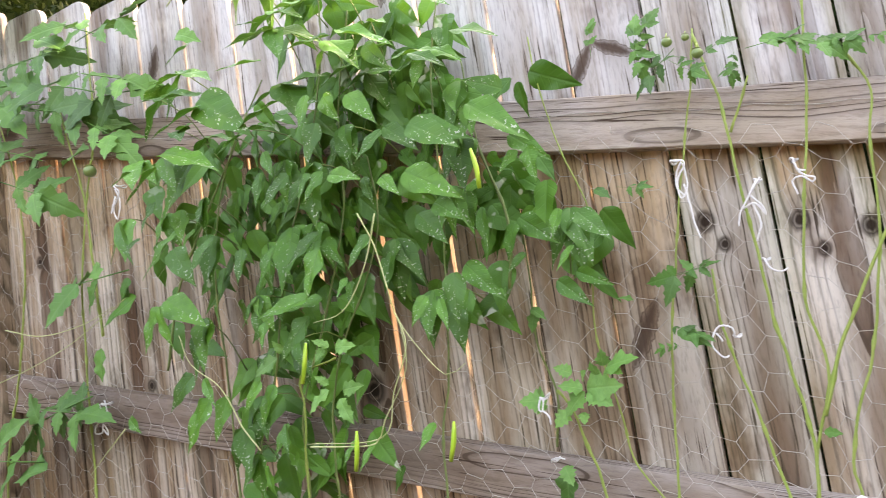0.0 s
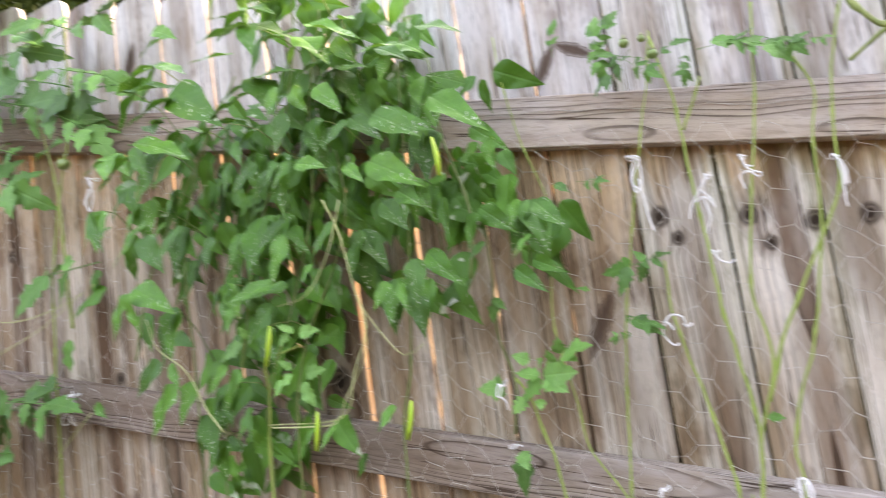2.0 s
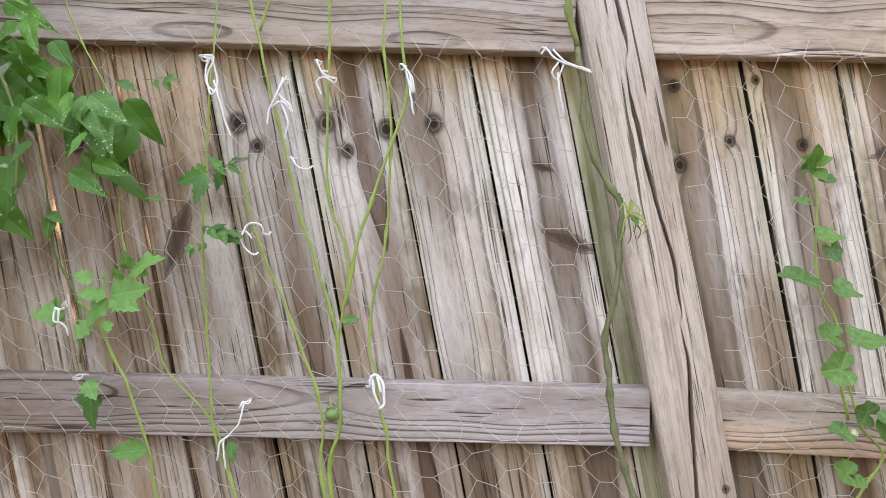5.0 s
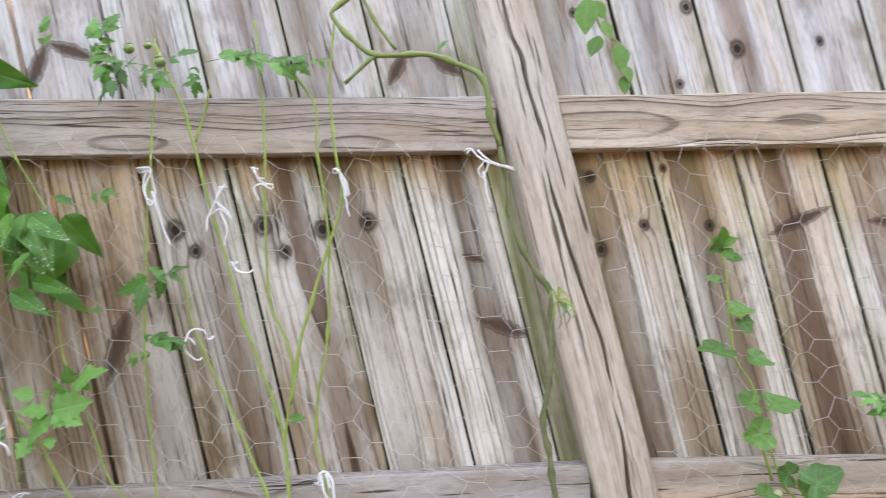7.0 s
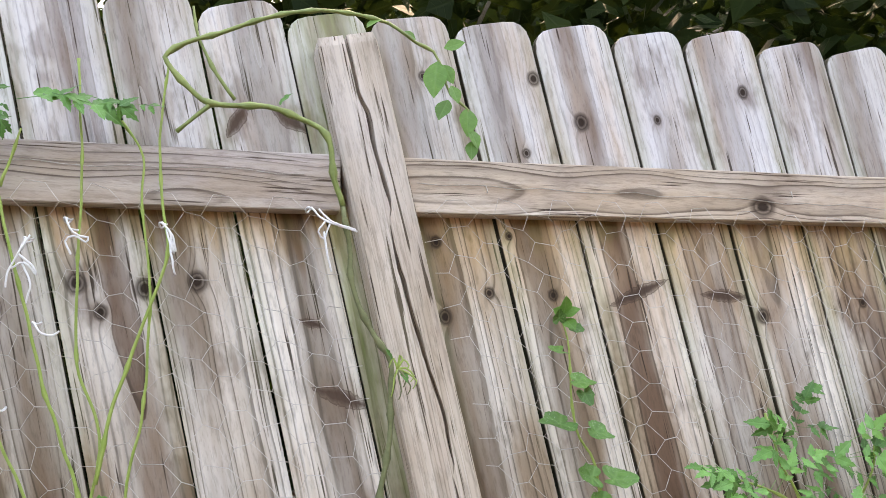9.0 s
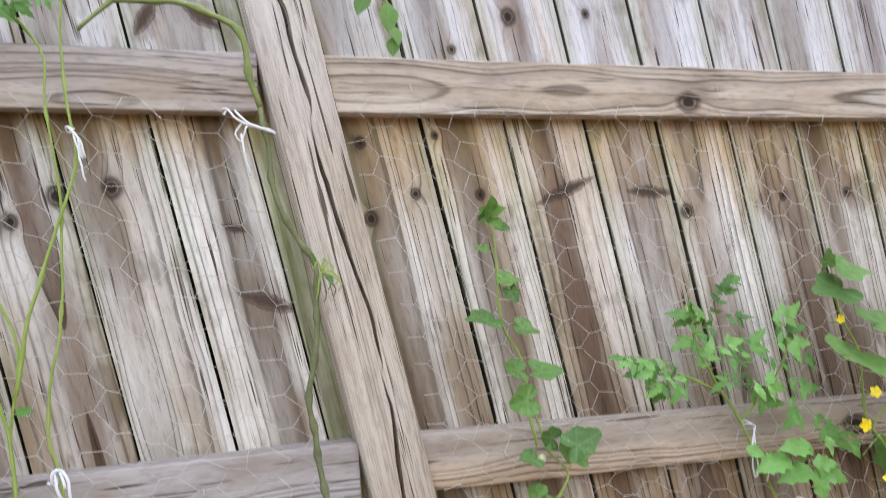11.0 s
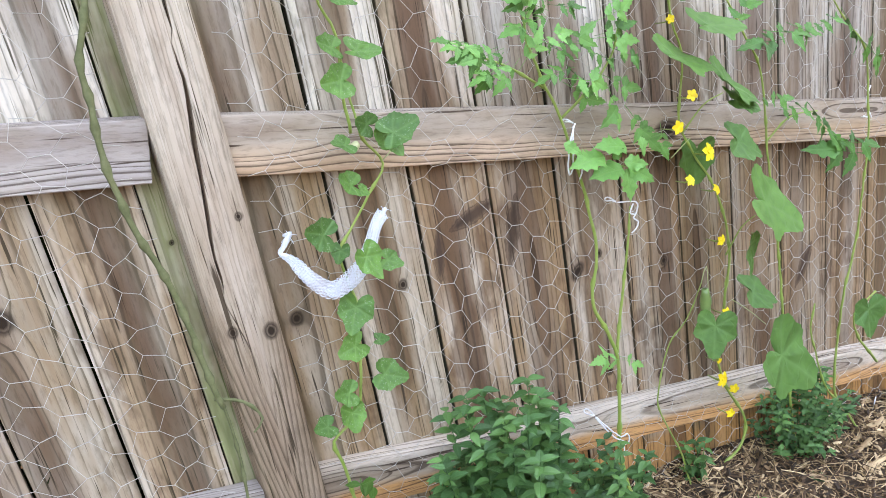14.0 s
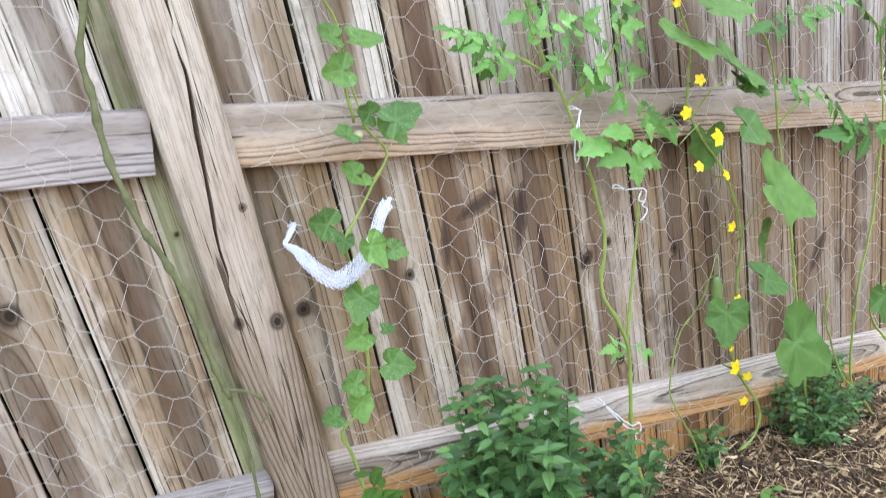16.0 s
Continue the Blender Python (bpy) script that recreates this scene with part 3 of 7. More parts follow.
def picket(x0, x1, i):
    """One dog-eared board between two gaps, 17 mm thick, its front at y = 0."""
    rnd = random.Random(i * 13 + 5)
    cx, base = (x0 + x1) / 2, ground_z((x0 + x1) / 2) - 0.05
    width = (x1 - x0) - (rnd.uniform(0.006, 0.009) if cx < -0.5 else rnd.uniform(0.0024, 0.0042) if cx < 0.1 else rnd.uniform(0.0045, 0.0070))
    if -1.235 < cx < -0.947:
        width -= 0.004
    top = between(TOPS, cx) - base + rnd.uniform(-0.008, 0.008)
    h, ear, lean = width / 2, rnd.uniform(0.032, 0.040), rnd.uniform(-0.002, 0.002)
    outline = [(-h, 0), (h, 0)] + [(h + rnd.uniform(-0.0011, 0.0011), top * f) for f in (0.2, 0.4, 0.6, 0.8)] + [(side * (h - ear + ear * math.cos(radians(a)) ** 0.8), top + side * lean - ear * (1 - math.sin(radians(a)) ** 0.9)) for side, turn in ((1, (0, 25, 48, 68, 90)), (-1, (90, 68, 48, 25, 0))) for a in turn]
    outline += [(-h + rnd.uniform(-0.0011, 0.0011), top * f) for f in (0.8, 0.6, 0.4, 0.2)]
    bm = bmesh.new()
    front = [bm.verts.new((px, 0.0012, pz)) for px, pz in outline]
    inner = [bm.verts.new((px * (1 - 0.0015 / h), 0.0, pz - (0.0015 if pz > top - ear - 0.001 else 0))) for px, pz in outline]
    back = [bm.verts.new((px, 0.017, pz)) for px, pz in outline]
    n = len(outline)
    for k in range(n):
        j = (k + 1) % n
        bm.faces.new((front[k], front[j], inner[j], inner[k]))
        bm.faces.new((back[j], back[k], front[k], front[j])[::-1])
    bm.faces.new(inner)
    bm.faces.new(back[::-1])
    bmesh.ops.recalc_face_normals(bm, faces=bm.faces[:])
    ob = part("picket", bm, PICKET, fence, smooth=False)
    ob.location = (cx, rnd.uniform(-0.0006, 0.0006) , base)
    mine = [k for k in KNOTS if x0 <= k[0] < x1][:5]
    while len(mine) < 5:
        mine.append((cx + rnd.uniform(-0.05, 0.05), base + rnd.uniform(0.1, 1.7), rnd.choice((0.003, 0.004, 0.0065)), rnd.uniform(-20, 20), 1.2) if len(mine) < 1 else (cx, -9.0, 0.01, 0, 1))
    for k, (kx, kz, size, turn, long) in enumerate(mine, 1):
        ob["k%d" % k] = (kx - cx, kz - base, size)
        ob["l%d" % k] = (math.cos(radians(turn)), -math.sin(radians(turn)), long)
    ob["algae"] = 0.95 if -0.02 < cx < 0.1 else (0.09 if 0.1 < cx < 0.4 or -0.3 < cx < -0.05 else rnd.choice((0.0, 0.0, 0.08)))
    ob["bleach"] = 1.43 - 0.215 * cx - base
    ob["sill"] = 0.83 - 0.225 * cx - base
    ob["brown"] = 0.25 if 15 <= i <= 17 else 0.6 if i in (18, 19) else 1.0 if 20 <= i <= 23 else rnd.choice((0.65, 0.85, 1.0, 1.0))
    ob["worn"], ob["warm"] = (0.3, 0.24) if cx < -0.5 else (0.86, 0.06) if cx < 0.1 else (0.52, 0.16)
    ob["soak"] = 0.75 if cx < -0.3 else 0.35 if cx < 0.1 else 0.9
    ob["reach"] = 1.1 if -0.27 < cx < 0.1 else 3.0 if cx < 0.1 else 2.2
    ob["splash"] = 0.5 if cx < 0.1 else 0.95
    ob["half"], ob["damp_and_gap_shade"] = width / 2, (0.5 if 0.1 < cx < 1.3 else 0.42 if -0.5 < cx < 0.1 else 0.1 if cx > 0 else 0.0)
    ob["tone"] = TONES.get(i, rnd.uniform(0.72, 0.98))
    ob["mid"], ob["fresh"], ob["fresh_z"] = 0.0, 0.0, 0.17 - 0.26 * cx - base
    return ob


for i, (a, b) in enumerate(zip(GAPS, GAPS[1:])):
    picket(a, b, i)


def rail(x0, x1, table_top, height, label=""):
    """A 38 mm sawn rail on edge along the slope; its local z runs along it, so that the grain does too."""
    z0, z1 = between(table_top, x0), between(table_top, x1)
    way = Vector((x1 - x0, 0, z1 - z0))
    length, way = way.length, way.normalized()
    up = Vector((-way.z, 0, way.x))
    m = Matrix(((up.x, 0, way.x, x0), (up.y, 1, way.y, -0.038), (up.z, 0, way.z, z0), (0, 0, 0, 1)))
    inv = m.inverted()
    bm = bmesh.new()
    n = 40
    rings = []
    c = 0.0016
    for k in range(n + 1):
        x = x0 + (x1 - x0) * k / n
        o = inv @ Vector((x, -0.038, between(table_top, x)))
        w = [0.0012 * noise.noise(Vector((x * 5, s, height))) for s in range(4)]
        hh = height
        rings.append([bm.verts.new((o.x + dx, dy, o.z)) for dx, dy in ((-c + w[0], 0), (w[0], c), (0, 0.037), (-hh, 0.037), (-hh + w[1], c), (-hh + c + w[1], 0))])
    for a, b in zip(rings, rings[1:]):
        for k in range(6):
            bm.faces.new((a[k], a[(k + 1) % 6], b[(k + 1) % 6], b[k]))
    bm.faces.new(rings[0])
    bm.faces.new(rings[-1][::-1])
    bmesh.ops.recalc_face_normals(bm, faces=bm.faces[:])
    ob = part("rail", bm, RAIL, fence, label, smooth=False)
    ob.matrix_local = m
    rnd = random.Random(int(x0 * 100 + z0 * 1000))
    spots = [k for k in RAILKNOTS if x0 < k[0] < x1 and abs(between(table_top, k[0]) - height / 2 - k[1]) < 0.05][:5]
    for k in range(5):
        if k < len(spots):
            o = inv @ Vector((spots[k][0], -0.038, spots[k][1]))
            ob["k%d" % (k + 1)], ob["l%d" % (k + 1)] = (o.x, o.z, spots[k][2]), (1.0, 0.0, spots[k][3])
        else:
            ob["k%d" % (k + 1)], ob["l%d" % (k + 1)] = (-height / 2 + rnd.uniform(-0.03, 0.03), rnd.uniform(0.1, length), -0.012), (1.0, 0.0, 6.0)
    ob["algae"], ob["bleach"], ob["sill"], ob["brown"] = 0.0, 99.0, -99.0, 0.55 if table_top is TOP_R else 1.0
    ob["worn"], ob["half"] = 0.0, 0.043
    ob["tone"] = 0.54 if table_top in (MID_L, BOT_L) else 0.64 if table_top is TOP_L else 0.71 if table_top is MID_R else 0.82 if table_top is TOP_R else 0.92
    ob["aged"] = 1.9 if table_top is MID_L else 1.35 if table_top is TOP_L else -9.0
    ob["grey"] = 0.6 if table_top in (MID_L, BOT_L) else 0.62 if table_top is TOP_L else 0.25
    ob["mid"], ob["fresh"], ob["fresh_z"] = -0.043, (1.0 if table_top is BOT_R else 0.35 if table_top is MID_R else 0.0), -99.0
    return ob


RAILKNOTS = []
RAILKNOTS += [(0.731, 1.251, 0.014, 1.4), (-0.406, 1.506, -0.012, 4.5), (-0.098, 1.442, -0.009, 9.0), (-0.722, 1.584, -0.012, 5.0), (-2.108, 1.932, 0.013, 2.0), (0.206, 0.8, -0.014, 4.0), (-0.114, 0.871, -0.01, 6.0), (0.924, 0.608, 0.016, 1.5), (1.432, -0.154, -0.014, 3.5)]
PL, PR = -2.205, 0.030     # the inner faces of the two posts' bay
TOP_L = ((-2.3, 2.012), (-0.69, 1.618), (0.1, 1.446))
TOP_R = ((0.0, 1.467), (3.0, 0.84))
MID_L = ((-2.3, 1.368), (-0.906, 1.072), (0.1, 0.859))
MID_R = ((0.0, 0.883), (3.0, 0.145))
BOT_L = ((-2.3, 0.85), (0.1, 0.250))
BOT_R = ((0.0, 0.282), (3.0, -0.54))
for table in (TOP_L, MID_L, BOT_L):
    rail(PL, PR, table, 0.086)
for table in (TOP_R, MID_R, BOT_R):
    rail(0.120, 2.42, table, 0.086)
for drop_z in (0.0, -0.6, -1.15):
    rail(-3.3, -2.312, ((-3.4, 2.30 + drop_z), (-2.3, 2.02 + drop_z)), 0.086)


FRONT = -0.056        # the face of the posts


def post(x0, x1, top, crack, seed, knots):
    """A four by four post with a drying crack down its front face."""
    base = ground_z(x0) - 0.08
    cx = (x0 + x1) / 2
    h = (x1 - x0) / 2
    bm = bmesh.new()
    rings = []
    n = 110
    c = 0.004
    for k in range(n + 1):
        z = base + (top - base) * k / n
        mid, wide = crack(z)
        mid -= cx
        jag = 0.0025 * noise.noise(Vector((z * 14, seed, 0))) + 0.0018 * noise.noise(Vector((z * 38, seed, 4)))
        saw = (z * 2.7 + 0.35 + 0.3 * noise.noise(Vector((z * 1.7, seed, 2)))) % 1.0
        mid += jag + 0.006 * (0.5 - saw)
        wide *= min(1.0, 9 * saw, 5 * (1 - saw))
        wide *= 0.6 + 0.7 * abs(noise.noise(Vector((z * 9, seed, 9))))
        edge = [0.002 * noise.noise(Vector((z * 3, s, seed))) for s in range(2)]
        e = 0.004 if k == n else 0.0
        row = ((-h + c + edge[0] + e, FRONT + e), (mid - wide, FRONT + e), (mid - 0.5 * wide, FRONT + min(0.035, 16 * wide + 0.0005)), (mid + 0.8 * wide, FRONT + min(0.035, 16 * wide + 0.0005)), (mid + wide, FRONT + e), (h - c + edge[1] - e, FRONT + e),
               (h + edge[1] - e, FRONT + 0.004), (h - e, -0.002), (-h + e, -0.002), (-h + edge[0] + e, FRONT + 0.004))
        rings.append([bm.verts.new((px, py, z - base)) for px, py in row])
    m = len(rings[0])
    for a, b in zip(rings, rings[1:]):
        for k in range(m):
            bm.faces.new((a[k], a[(k + 1) % m], b[(k + 1) % m], b[k]))
    for ring in (rings[0], rings[-1]):
        bm.faces.new((ring[0], ring[1], ring[2], ring[8], ring[9]))
        bm.faces.new((ring[2], ring[3], ring[7], ring[8]))
        bm.faces.new((ring[3], ring[4], ring[5], ring[6], ring[7]))
    bmesh.ops.recalc_face_normals(bm, faces=bm.faces[:])
    ob = part("post", bm, POST, fence, "square fence post with long drying cracks", smooth=False)
    ob.location = (cx, 0, base)
    knots = list(knots)[:5] + [(cx, -9.0, 0.01)] * 5
    for k in range(5):
        ob["k%d" % (k + 1)], ob["l%d" % (k + 1)] = (knots[k][0] - cx, knots[k][1] - base, knots[k][2]), (1.0, 0.0, 1.3)
    ob["algae"], ob["bleach"], ob["sill"], ob["brown"] = 0.1, 99.0, -99.0, 0.6
    ob["worn"] = 0.0
    ob["tone"] = 0.96
    ob["mid"], ob["fresh"], ob["fresh_z"], ob["vee"] = 0.16, 0.0, -99.0, (0.50 if seed == 2 else 1.75 if seed == 5 else -99.0) - base
    return ob


CRACK = [(0.347, 0.074), (0.509, 0.071), (0.598, 0.057), (0.668, 0.056), (0.852, 0.082), (0.929, 0.09), (1.01, 0.088), (1.057, 0.091), (1.123, 0.085), (1.173, 0.082), (1.272, 0.077), (1.371, 0.081), (1.439, 0.079), (1.506, 0.081), (1.55, 0.074)]


def main_crack(z):
    x = between(CRACK, max(z, CRACK[0][0]))
    return min(0.105, max(0.045, x)), 0.0046 * min(1.0, max(0.0, (z - 0.45) / 0.35))


post(0.028, 0.121, 1.640, main_crack, 2, [(0.052, 0.551, 0.006), (0.106, 0.532, 0.009), (0.106, 0.715, 0.0045)])
post(-2.312, -2.205, 2.225, lambda z: (-2.265, 0.0008), 5, [(-2.25, 1.62, 0.012), (-2.25, 1.12, 0.008)])
post(2.42, 2.51, 1.10, lambda z: (2.46, 0.0006), 7, [])


# ---- wire netting ----
def netting(name, x0, x1, v0, v1, slope, seed, tables):
    """Hexagonal netting with twisted level runs, stapled over the rails and sagging a little between them."""
    rnd = random.Random(seed)
    bm = bmesh.new()
    a, rise, lift = 0.023, 0.0185, 0.0235    # the level twist, the slanting run and half a mesh's height
    made = {}

    def node(i, j, end):
        key = (i, j, end)
        if key not in made:
            x = x0 + j * (a + rise) + (a if end else 0) + rnd.uniform(-0.005, 0.005)
            v = v0 + (2 * i + (j % 2)) * lift + rnd.uniform(-0.005, 0.005)
            big = noise.noise(Vector((x * 2.1, v * 2.1, seed)))
            y = -0.047 + 0.012 * big - 0.004 * rnd.random()
            x += 0.02 * noise.noise(Vector((x * 3, v * 3, seed + 5)))
            z = v + slope(x) + 0.024 * noise.noise(Vector((x * 2.5, v * 4, seed + 9)))
            made[key] = Vector((x, min(y, -0.0405), z))
        return made[key]

    def wire(p, q, r):
        way = (q - p).normalized()
        s = way.orthogonal().normalized()
        u = way.cross(s)
        rings = [[bm.verts.new(c + r * (math.cos(2.1 * k) * s + math.sin(2.1 * k) * u)) for k in range(3)] for c in (p, q)]
        for k in range(3):
            bm.faces.new((rings[0][k], rings[0][(k + 1) % 3], rings[1][(k + 1) % 3], rings[1][k]))

    nj, ni = int((x1 - x0) / (a + rise)), int((v1 - v0) / (2 * lift))
    for j in range(nj):
        for i in range(ni):
            p, q = node(i, j, 0), node(i, j, 1)
            wire(p, q, 0.00058)
            for di in ((0, 1) if j % 2 else (-1, 0)):
                if 0 <= i + di < ni and j + 1 < nj:
                    wire(q, node(i + di, j + 1, 0), 0.00042)
    net = thing(name, "thin galvanised hexagonal wire netting stapled to the fence rails", "wire netting", "wire netting panels")
    part("mesh", bm, WIRE, net, smooth=False)
    bm = bmesh.new()
    edge = [Vector((x0 + 0.04 * k, -0.042, v1 + slope(x0 + 0.04 * k) + 0.004 * rnd.uniform(-1, 1))) for k in range(int((x1 - x0) / 0.04))]
    for p, q in zip(edge, edge[1:]):
        wire(p, q, 0.0008)
    part("edge_wire", bm, WIRE, net)
    for table in tables:
        for k in range(5):
            x = x0 + (x1 - x0) * (k + rnd.uniform(0.2, 0.8)) / 5
            z = between(table, x) - rnd.uniform(0.02, 0.07)
            bm = bmesh.new()
            tube(bm, [Vector((x, -0.036, z)), Vector((x, -0.0425, z)), Vector((x, -0.0425, z + 0.01)), Vector((x, -0.036, z + 0.01))], 0.0008, 0.0008, 5)
            part("staple", bm, WIRE, net)
    return net


netting("wire_netting", -2.19, 0.02, -0.02, 1.405, lambda x: 0.03 - 0.222 * x, 3, (TOP_L, MID_L, BOT_L))
netting("wire_netting", 0.135, 2.38, -0.02, 1.395, lambda x: 0.03 - 0.216 * x - 0.012 * x * x, 8, (TOP_R, MID_R, BOT_R))


# ---- leaves ----
def blade(outline, seed, rows=9, cols=3, fold=0.25, curl=0.25, wave=0.05, notch=0.0):
    """A leaf one unit long from its stalk (0, 0, 0) to its tip on +y, folded along the midrib; outline gives half the width at a place along it."""
    rnd = random.Random(seed)
    bm = bmesh.new()
    uv = bm.loops.layers.uv.new("UVMap")
    grid, coords = [], {}
    ph = rnd.uniform(0, 6)
    bend = curl * rnd.uniform(0.6, 1.4)
    for i in range(rows + 1):
        s = i / rows
        w = max(0.002, outline(s))
        line = []
        for j in range(-cols, cols + 1):
            f = j / cols
            x = w * f
            y = s - notch * abs(f) * (1 - s) ** 3
            z = fold * abs(x) * (1 - 0.3 * abs(f)) - bend * s * s * 0.5 + wave * math.sin(s * 11 + ph + 2 * f) * abs(f) * w * 2
            v = bm.verts.new((x, y, z))
            coords[v] = (0.5 + x, s)
            line.append(v)
        grid.append(line)
    for a, b in zip(grid, grid[1:]):
        for k in range(2 * cols):
            f = bm.faces.new((a[k], a[k + 1], b[k + 1], b[k]))
            for loop in f.loops:
                loop[uv].uv = coords[loop.vert]
    return bm


def lobed(seed, teeth, depth, width, cup=0.15):
    """A five-lobed leaf on a heart-shaped base: rings of a fan round the place where its stalk meets it, the ribs running out to the lobes."""
    rnd = random.Random(seed)
    bm = bmesh.new()
    uv = bm.loops.layers.uv.new("UVMap")
    spokes, rings = 72, 5
    ph = rnd.uniform(0, 6)
    axes = [(0.0, 0.17 + 1.4 * depth, 0.42)] + [(s * (1.12 + rnd.uniform(-0.08, 0.08)), depth, 0.30) for s in (-1, 1)] + [(s * (2.1 + rnd.uniform(-0.1, 0.1)), 0.8 * depth, 0.36) for s in (-1, 1)]
    droop = rnd.uniform(0.1, 0.35)
    co = {}

    def vert(r, k):
        th = 2 * math.pi * (k / spokes - 0.5)          # 0: towards the tip
        edge = 0.42 + sum(a * math.exp(-((th - at) / w) ** 2) for at, a, w in axes)
        edge *= 1 - 0.80 * max(0.0, (abs(th) - 2.5) / 0.64) ** 1.2
        saw = (abs(th) * teeth / math.pi + 0.1 * ph) % 1.0
        edge *= 1 + 0.11 * (abs(saw - 0.5) - 0.25) * r + 0.03 * noise.noise(Vector((2 * th, seed, 0)))
        rr = edge * r
        x, y = rr * math.sin(th) * width, 0.30 + rr * math.cos(th)
        near = min(abs(math.sin(0.5 * (th - at))) for at, a, w in axes)
        z = cup * rr * rr * 1.3 - droop * max(0.0, y - 0.45) ** 2 + 0.10 * rr * near + 0.045 * math.sin(3 * th + ph) * r * r + 0.03 * noise.noise(Vector((6 * x, 6 * y, seed))) + 0.014 * noise.noise(Vector((17 * x, 17 * y, seed)))
        v = bm.verts.new((x, y, z))
        co[v] = (0.5 + 1.3 * rr * near, rr)
        return v

    mid = bm.verts.new((0, 0.30, 0.0))
    co[mid] = (0.5, 0.0)
    net = [[vert((r + 1) / rings, k) for k in range(spokes)] for r in range(rings)]
    for k in range(spokes):
        j = (k + 1) % spokes
        faces = [bm.faces.new((mid, net[0][k], net[0][j]))]
        for r in range(rings - 1):
            faces.append(bm.faces.new((net[r][k], net[r + 1][k], net[r + 1][j], net[r][j])))
        for f in faces:
            for loop in f.loops:
                loop[uv].uv = co[loop.vert]
    for f in bm.faces:
        f.normal_update()
        if f.normal.z < 0:
            f.normal_flip()
    return bm


def join_into(bm, other, m):
    """Adds another bmesh, moved by m, with its leaf coordinates."""
    src, dst = other.loops.layers.uv.active, bm.loops.layers.uv.verify()
    made = {v: bm.verts.new(m @ v.co) for v in other.verts}
    for f in other.faces:
        g = bm.faces.new([made[v] for v in f.verts])
        if src:
            for a, b in zip(f.loops, g.loops):
                b[dst].uv = a[src].uv


def compound(seed, pairs=3, lobe=0.05, stalk=True):
    """A tomato leaf one unit long: a midrib with toothed leaflets in pairs and one at the end."""
    rnd = random.Random(seed)
    bm = bmesh.new()
    bm.loops.layers.uv.verify()
    droop = rnd.uniform(0.05, 0.22)

    def rib(s):
        return Vector((0.03 * math.sin(3 * s + seed), s, -droop * s * s * 0.6))

    def leaflet(at, turn, size, k):
        teeth = rnd.randint(4, 5)
        shape = lambda s: 0.25 * math.sin(math.pi * min(1, s ** 0.62)) ** 0.9 * (1 + 0.26 * math.cos(2 * math.pi * teeth * s)) * (1 - 0.2 * s)
        b = blade(shape, seed * 31 + k, 13, 2, 0.12, 0.35, 0.08)
        join_into(bm, b, Matrix.Translation(at) @ Matrix.Rotation(turn, 4, "Z") @ Matrix.Rotation(rnd.uniform(-0.5, 0.2), 4, "X") @ Matrix.Rotation(rnd.uniform(-0.4, 0.4), 4, "Y") @ Matrix.Scale(size, 4))
        b.free()

    leaflet(rib(0.60), rnd.uniform(-0.2, 0.2), 0.44, 0)
    for k in range(pairs):
        s = 0.58 - 0.24 * k - 0.05 * rnd.random()
        for side in (-1, 1):
            leaflet(rib(s), side * rnd.uniform(0.8, 1.25), (0.37 - 0.08 * k) * rnd.uniform(0.75, 1.15), 2 * k + side + 5)
    stem = bmesh.new()
    tube(stem, [rib(i / 10) for i in range(7)], 0.006, 0.004, 4)
    join_into(bm, stem, Matrix())
    stem.free()
    return bm


def meshes(name, make, count, mat):
    out = []
    for k in range(count):
        out.append(mesh_of(name, make(k), mat))
    return out


def bean_outline(k):
    """Half the width of a bean leaflet: a rounded base, widest a quarter of the way along, then drawn out to a sharp tip."""
    wide = (0.235, 0.265, 0.205, 0.25, 0.275, 0.225)[k % 6]

    def half(s):
        u = max(0.0, (s - 0.24) / 0.76)
        return max(0.003, wide * (math.sin(0.5 * math.pi * min(1.0, (s + 0.012) / 0.24)) ** 0.55 if s < 0.24 else (1 - u) * (1 + 0.85 * u * (1 - u))))
    return half


BLADES = {
    "bean": meshes("leaf", lambda k: blade(bean_outline(k), 100 + k, 12, 3, (0.22, 0.15, 0.35, 0.12, 0.2, 0.28)[k % 6], (0.2, 0.4, 0.15, 0.5, 0.3, 0.25)[k % 6], 0.09), 6, BEAN),
    "tomato": meshes("leaf", lambda k: compound(200 + k, 2 + k % 2), 5, TOMATO),
    "leaflet": meshes("leaf", lambda k: blade(lambda s: 0.27 * math.sin(math.pi * min(1, s ** 0.7)) * (1 + 0.2 * math.cos(6 * math.pi * s)), 250 + k, 10, 2, 0.3, 0.5, 0.1), 3, TOMATO),
    "fresh": meshes("leaf", lambda k: blade(lambda s: 0.29 * math.sin(math.pi * min(1, s ** 0.66)) * (1 + 0.22 * math.cos((8 + 2 * k) * math.pi * s)), 270 + k, 18, 2, 0.2, 0.4, 0.1), 3, FRESH),
    "fresh_spray": meshes("leaf", lambda k: compound(230 + k, 2), 3, FRESH),
    "melon": meshes("leaf", lambda k: lobed(300 + k, 11, 0.05, 0.98, 0.3), 5, MELON),
    "cucumber": meshes("leaf", lambda k: lobed(400 + k, 15, 0.095, 0.95, 0.1), 5, CUCUMBER),
    "herb": meshes("leaf", lambda k: blade(lambda s: 0.25 * math.sin(math.pi * min(1, s ** 0.78)) ** 0.9 * (1.05 - 0.2 * s), 500 + k, 7, 1, 0.45, 0.45, 0.0), 3, HERB),
    "bright": meshes("leaf", lambda k: blade(lambda s: 0.26 * math.sin(math.pi * min(1, s ** 0.9)), 550 + k, 7, 2, 0.3, 0.3, 0.03), 3, BRIGHT_HERB),
}


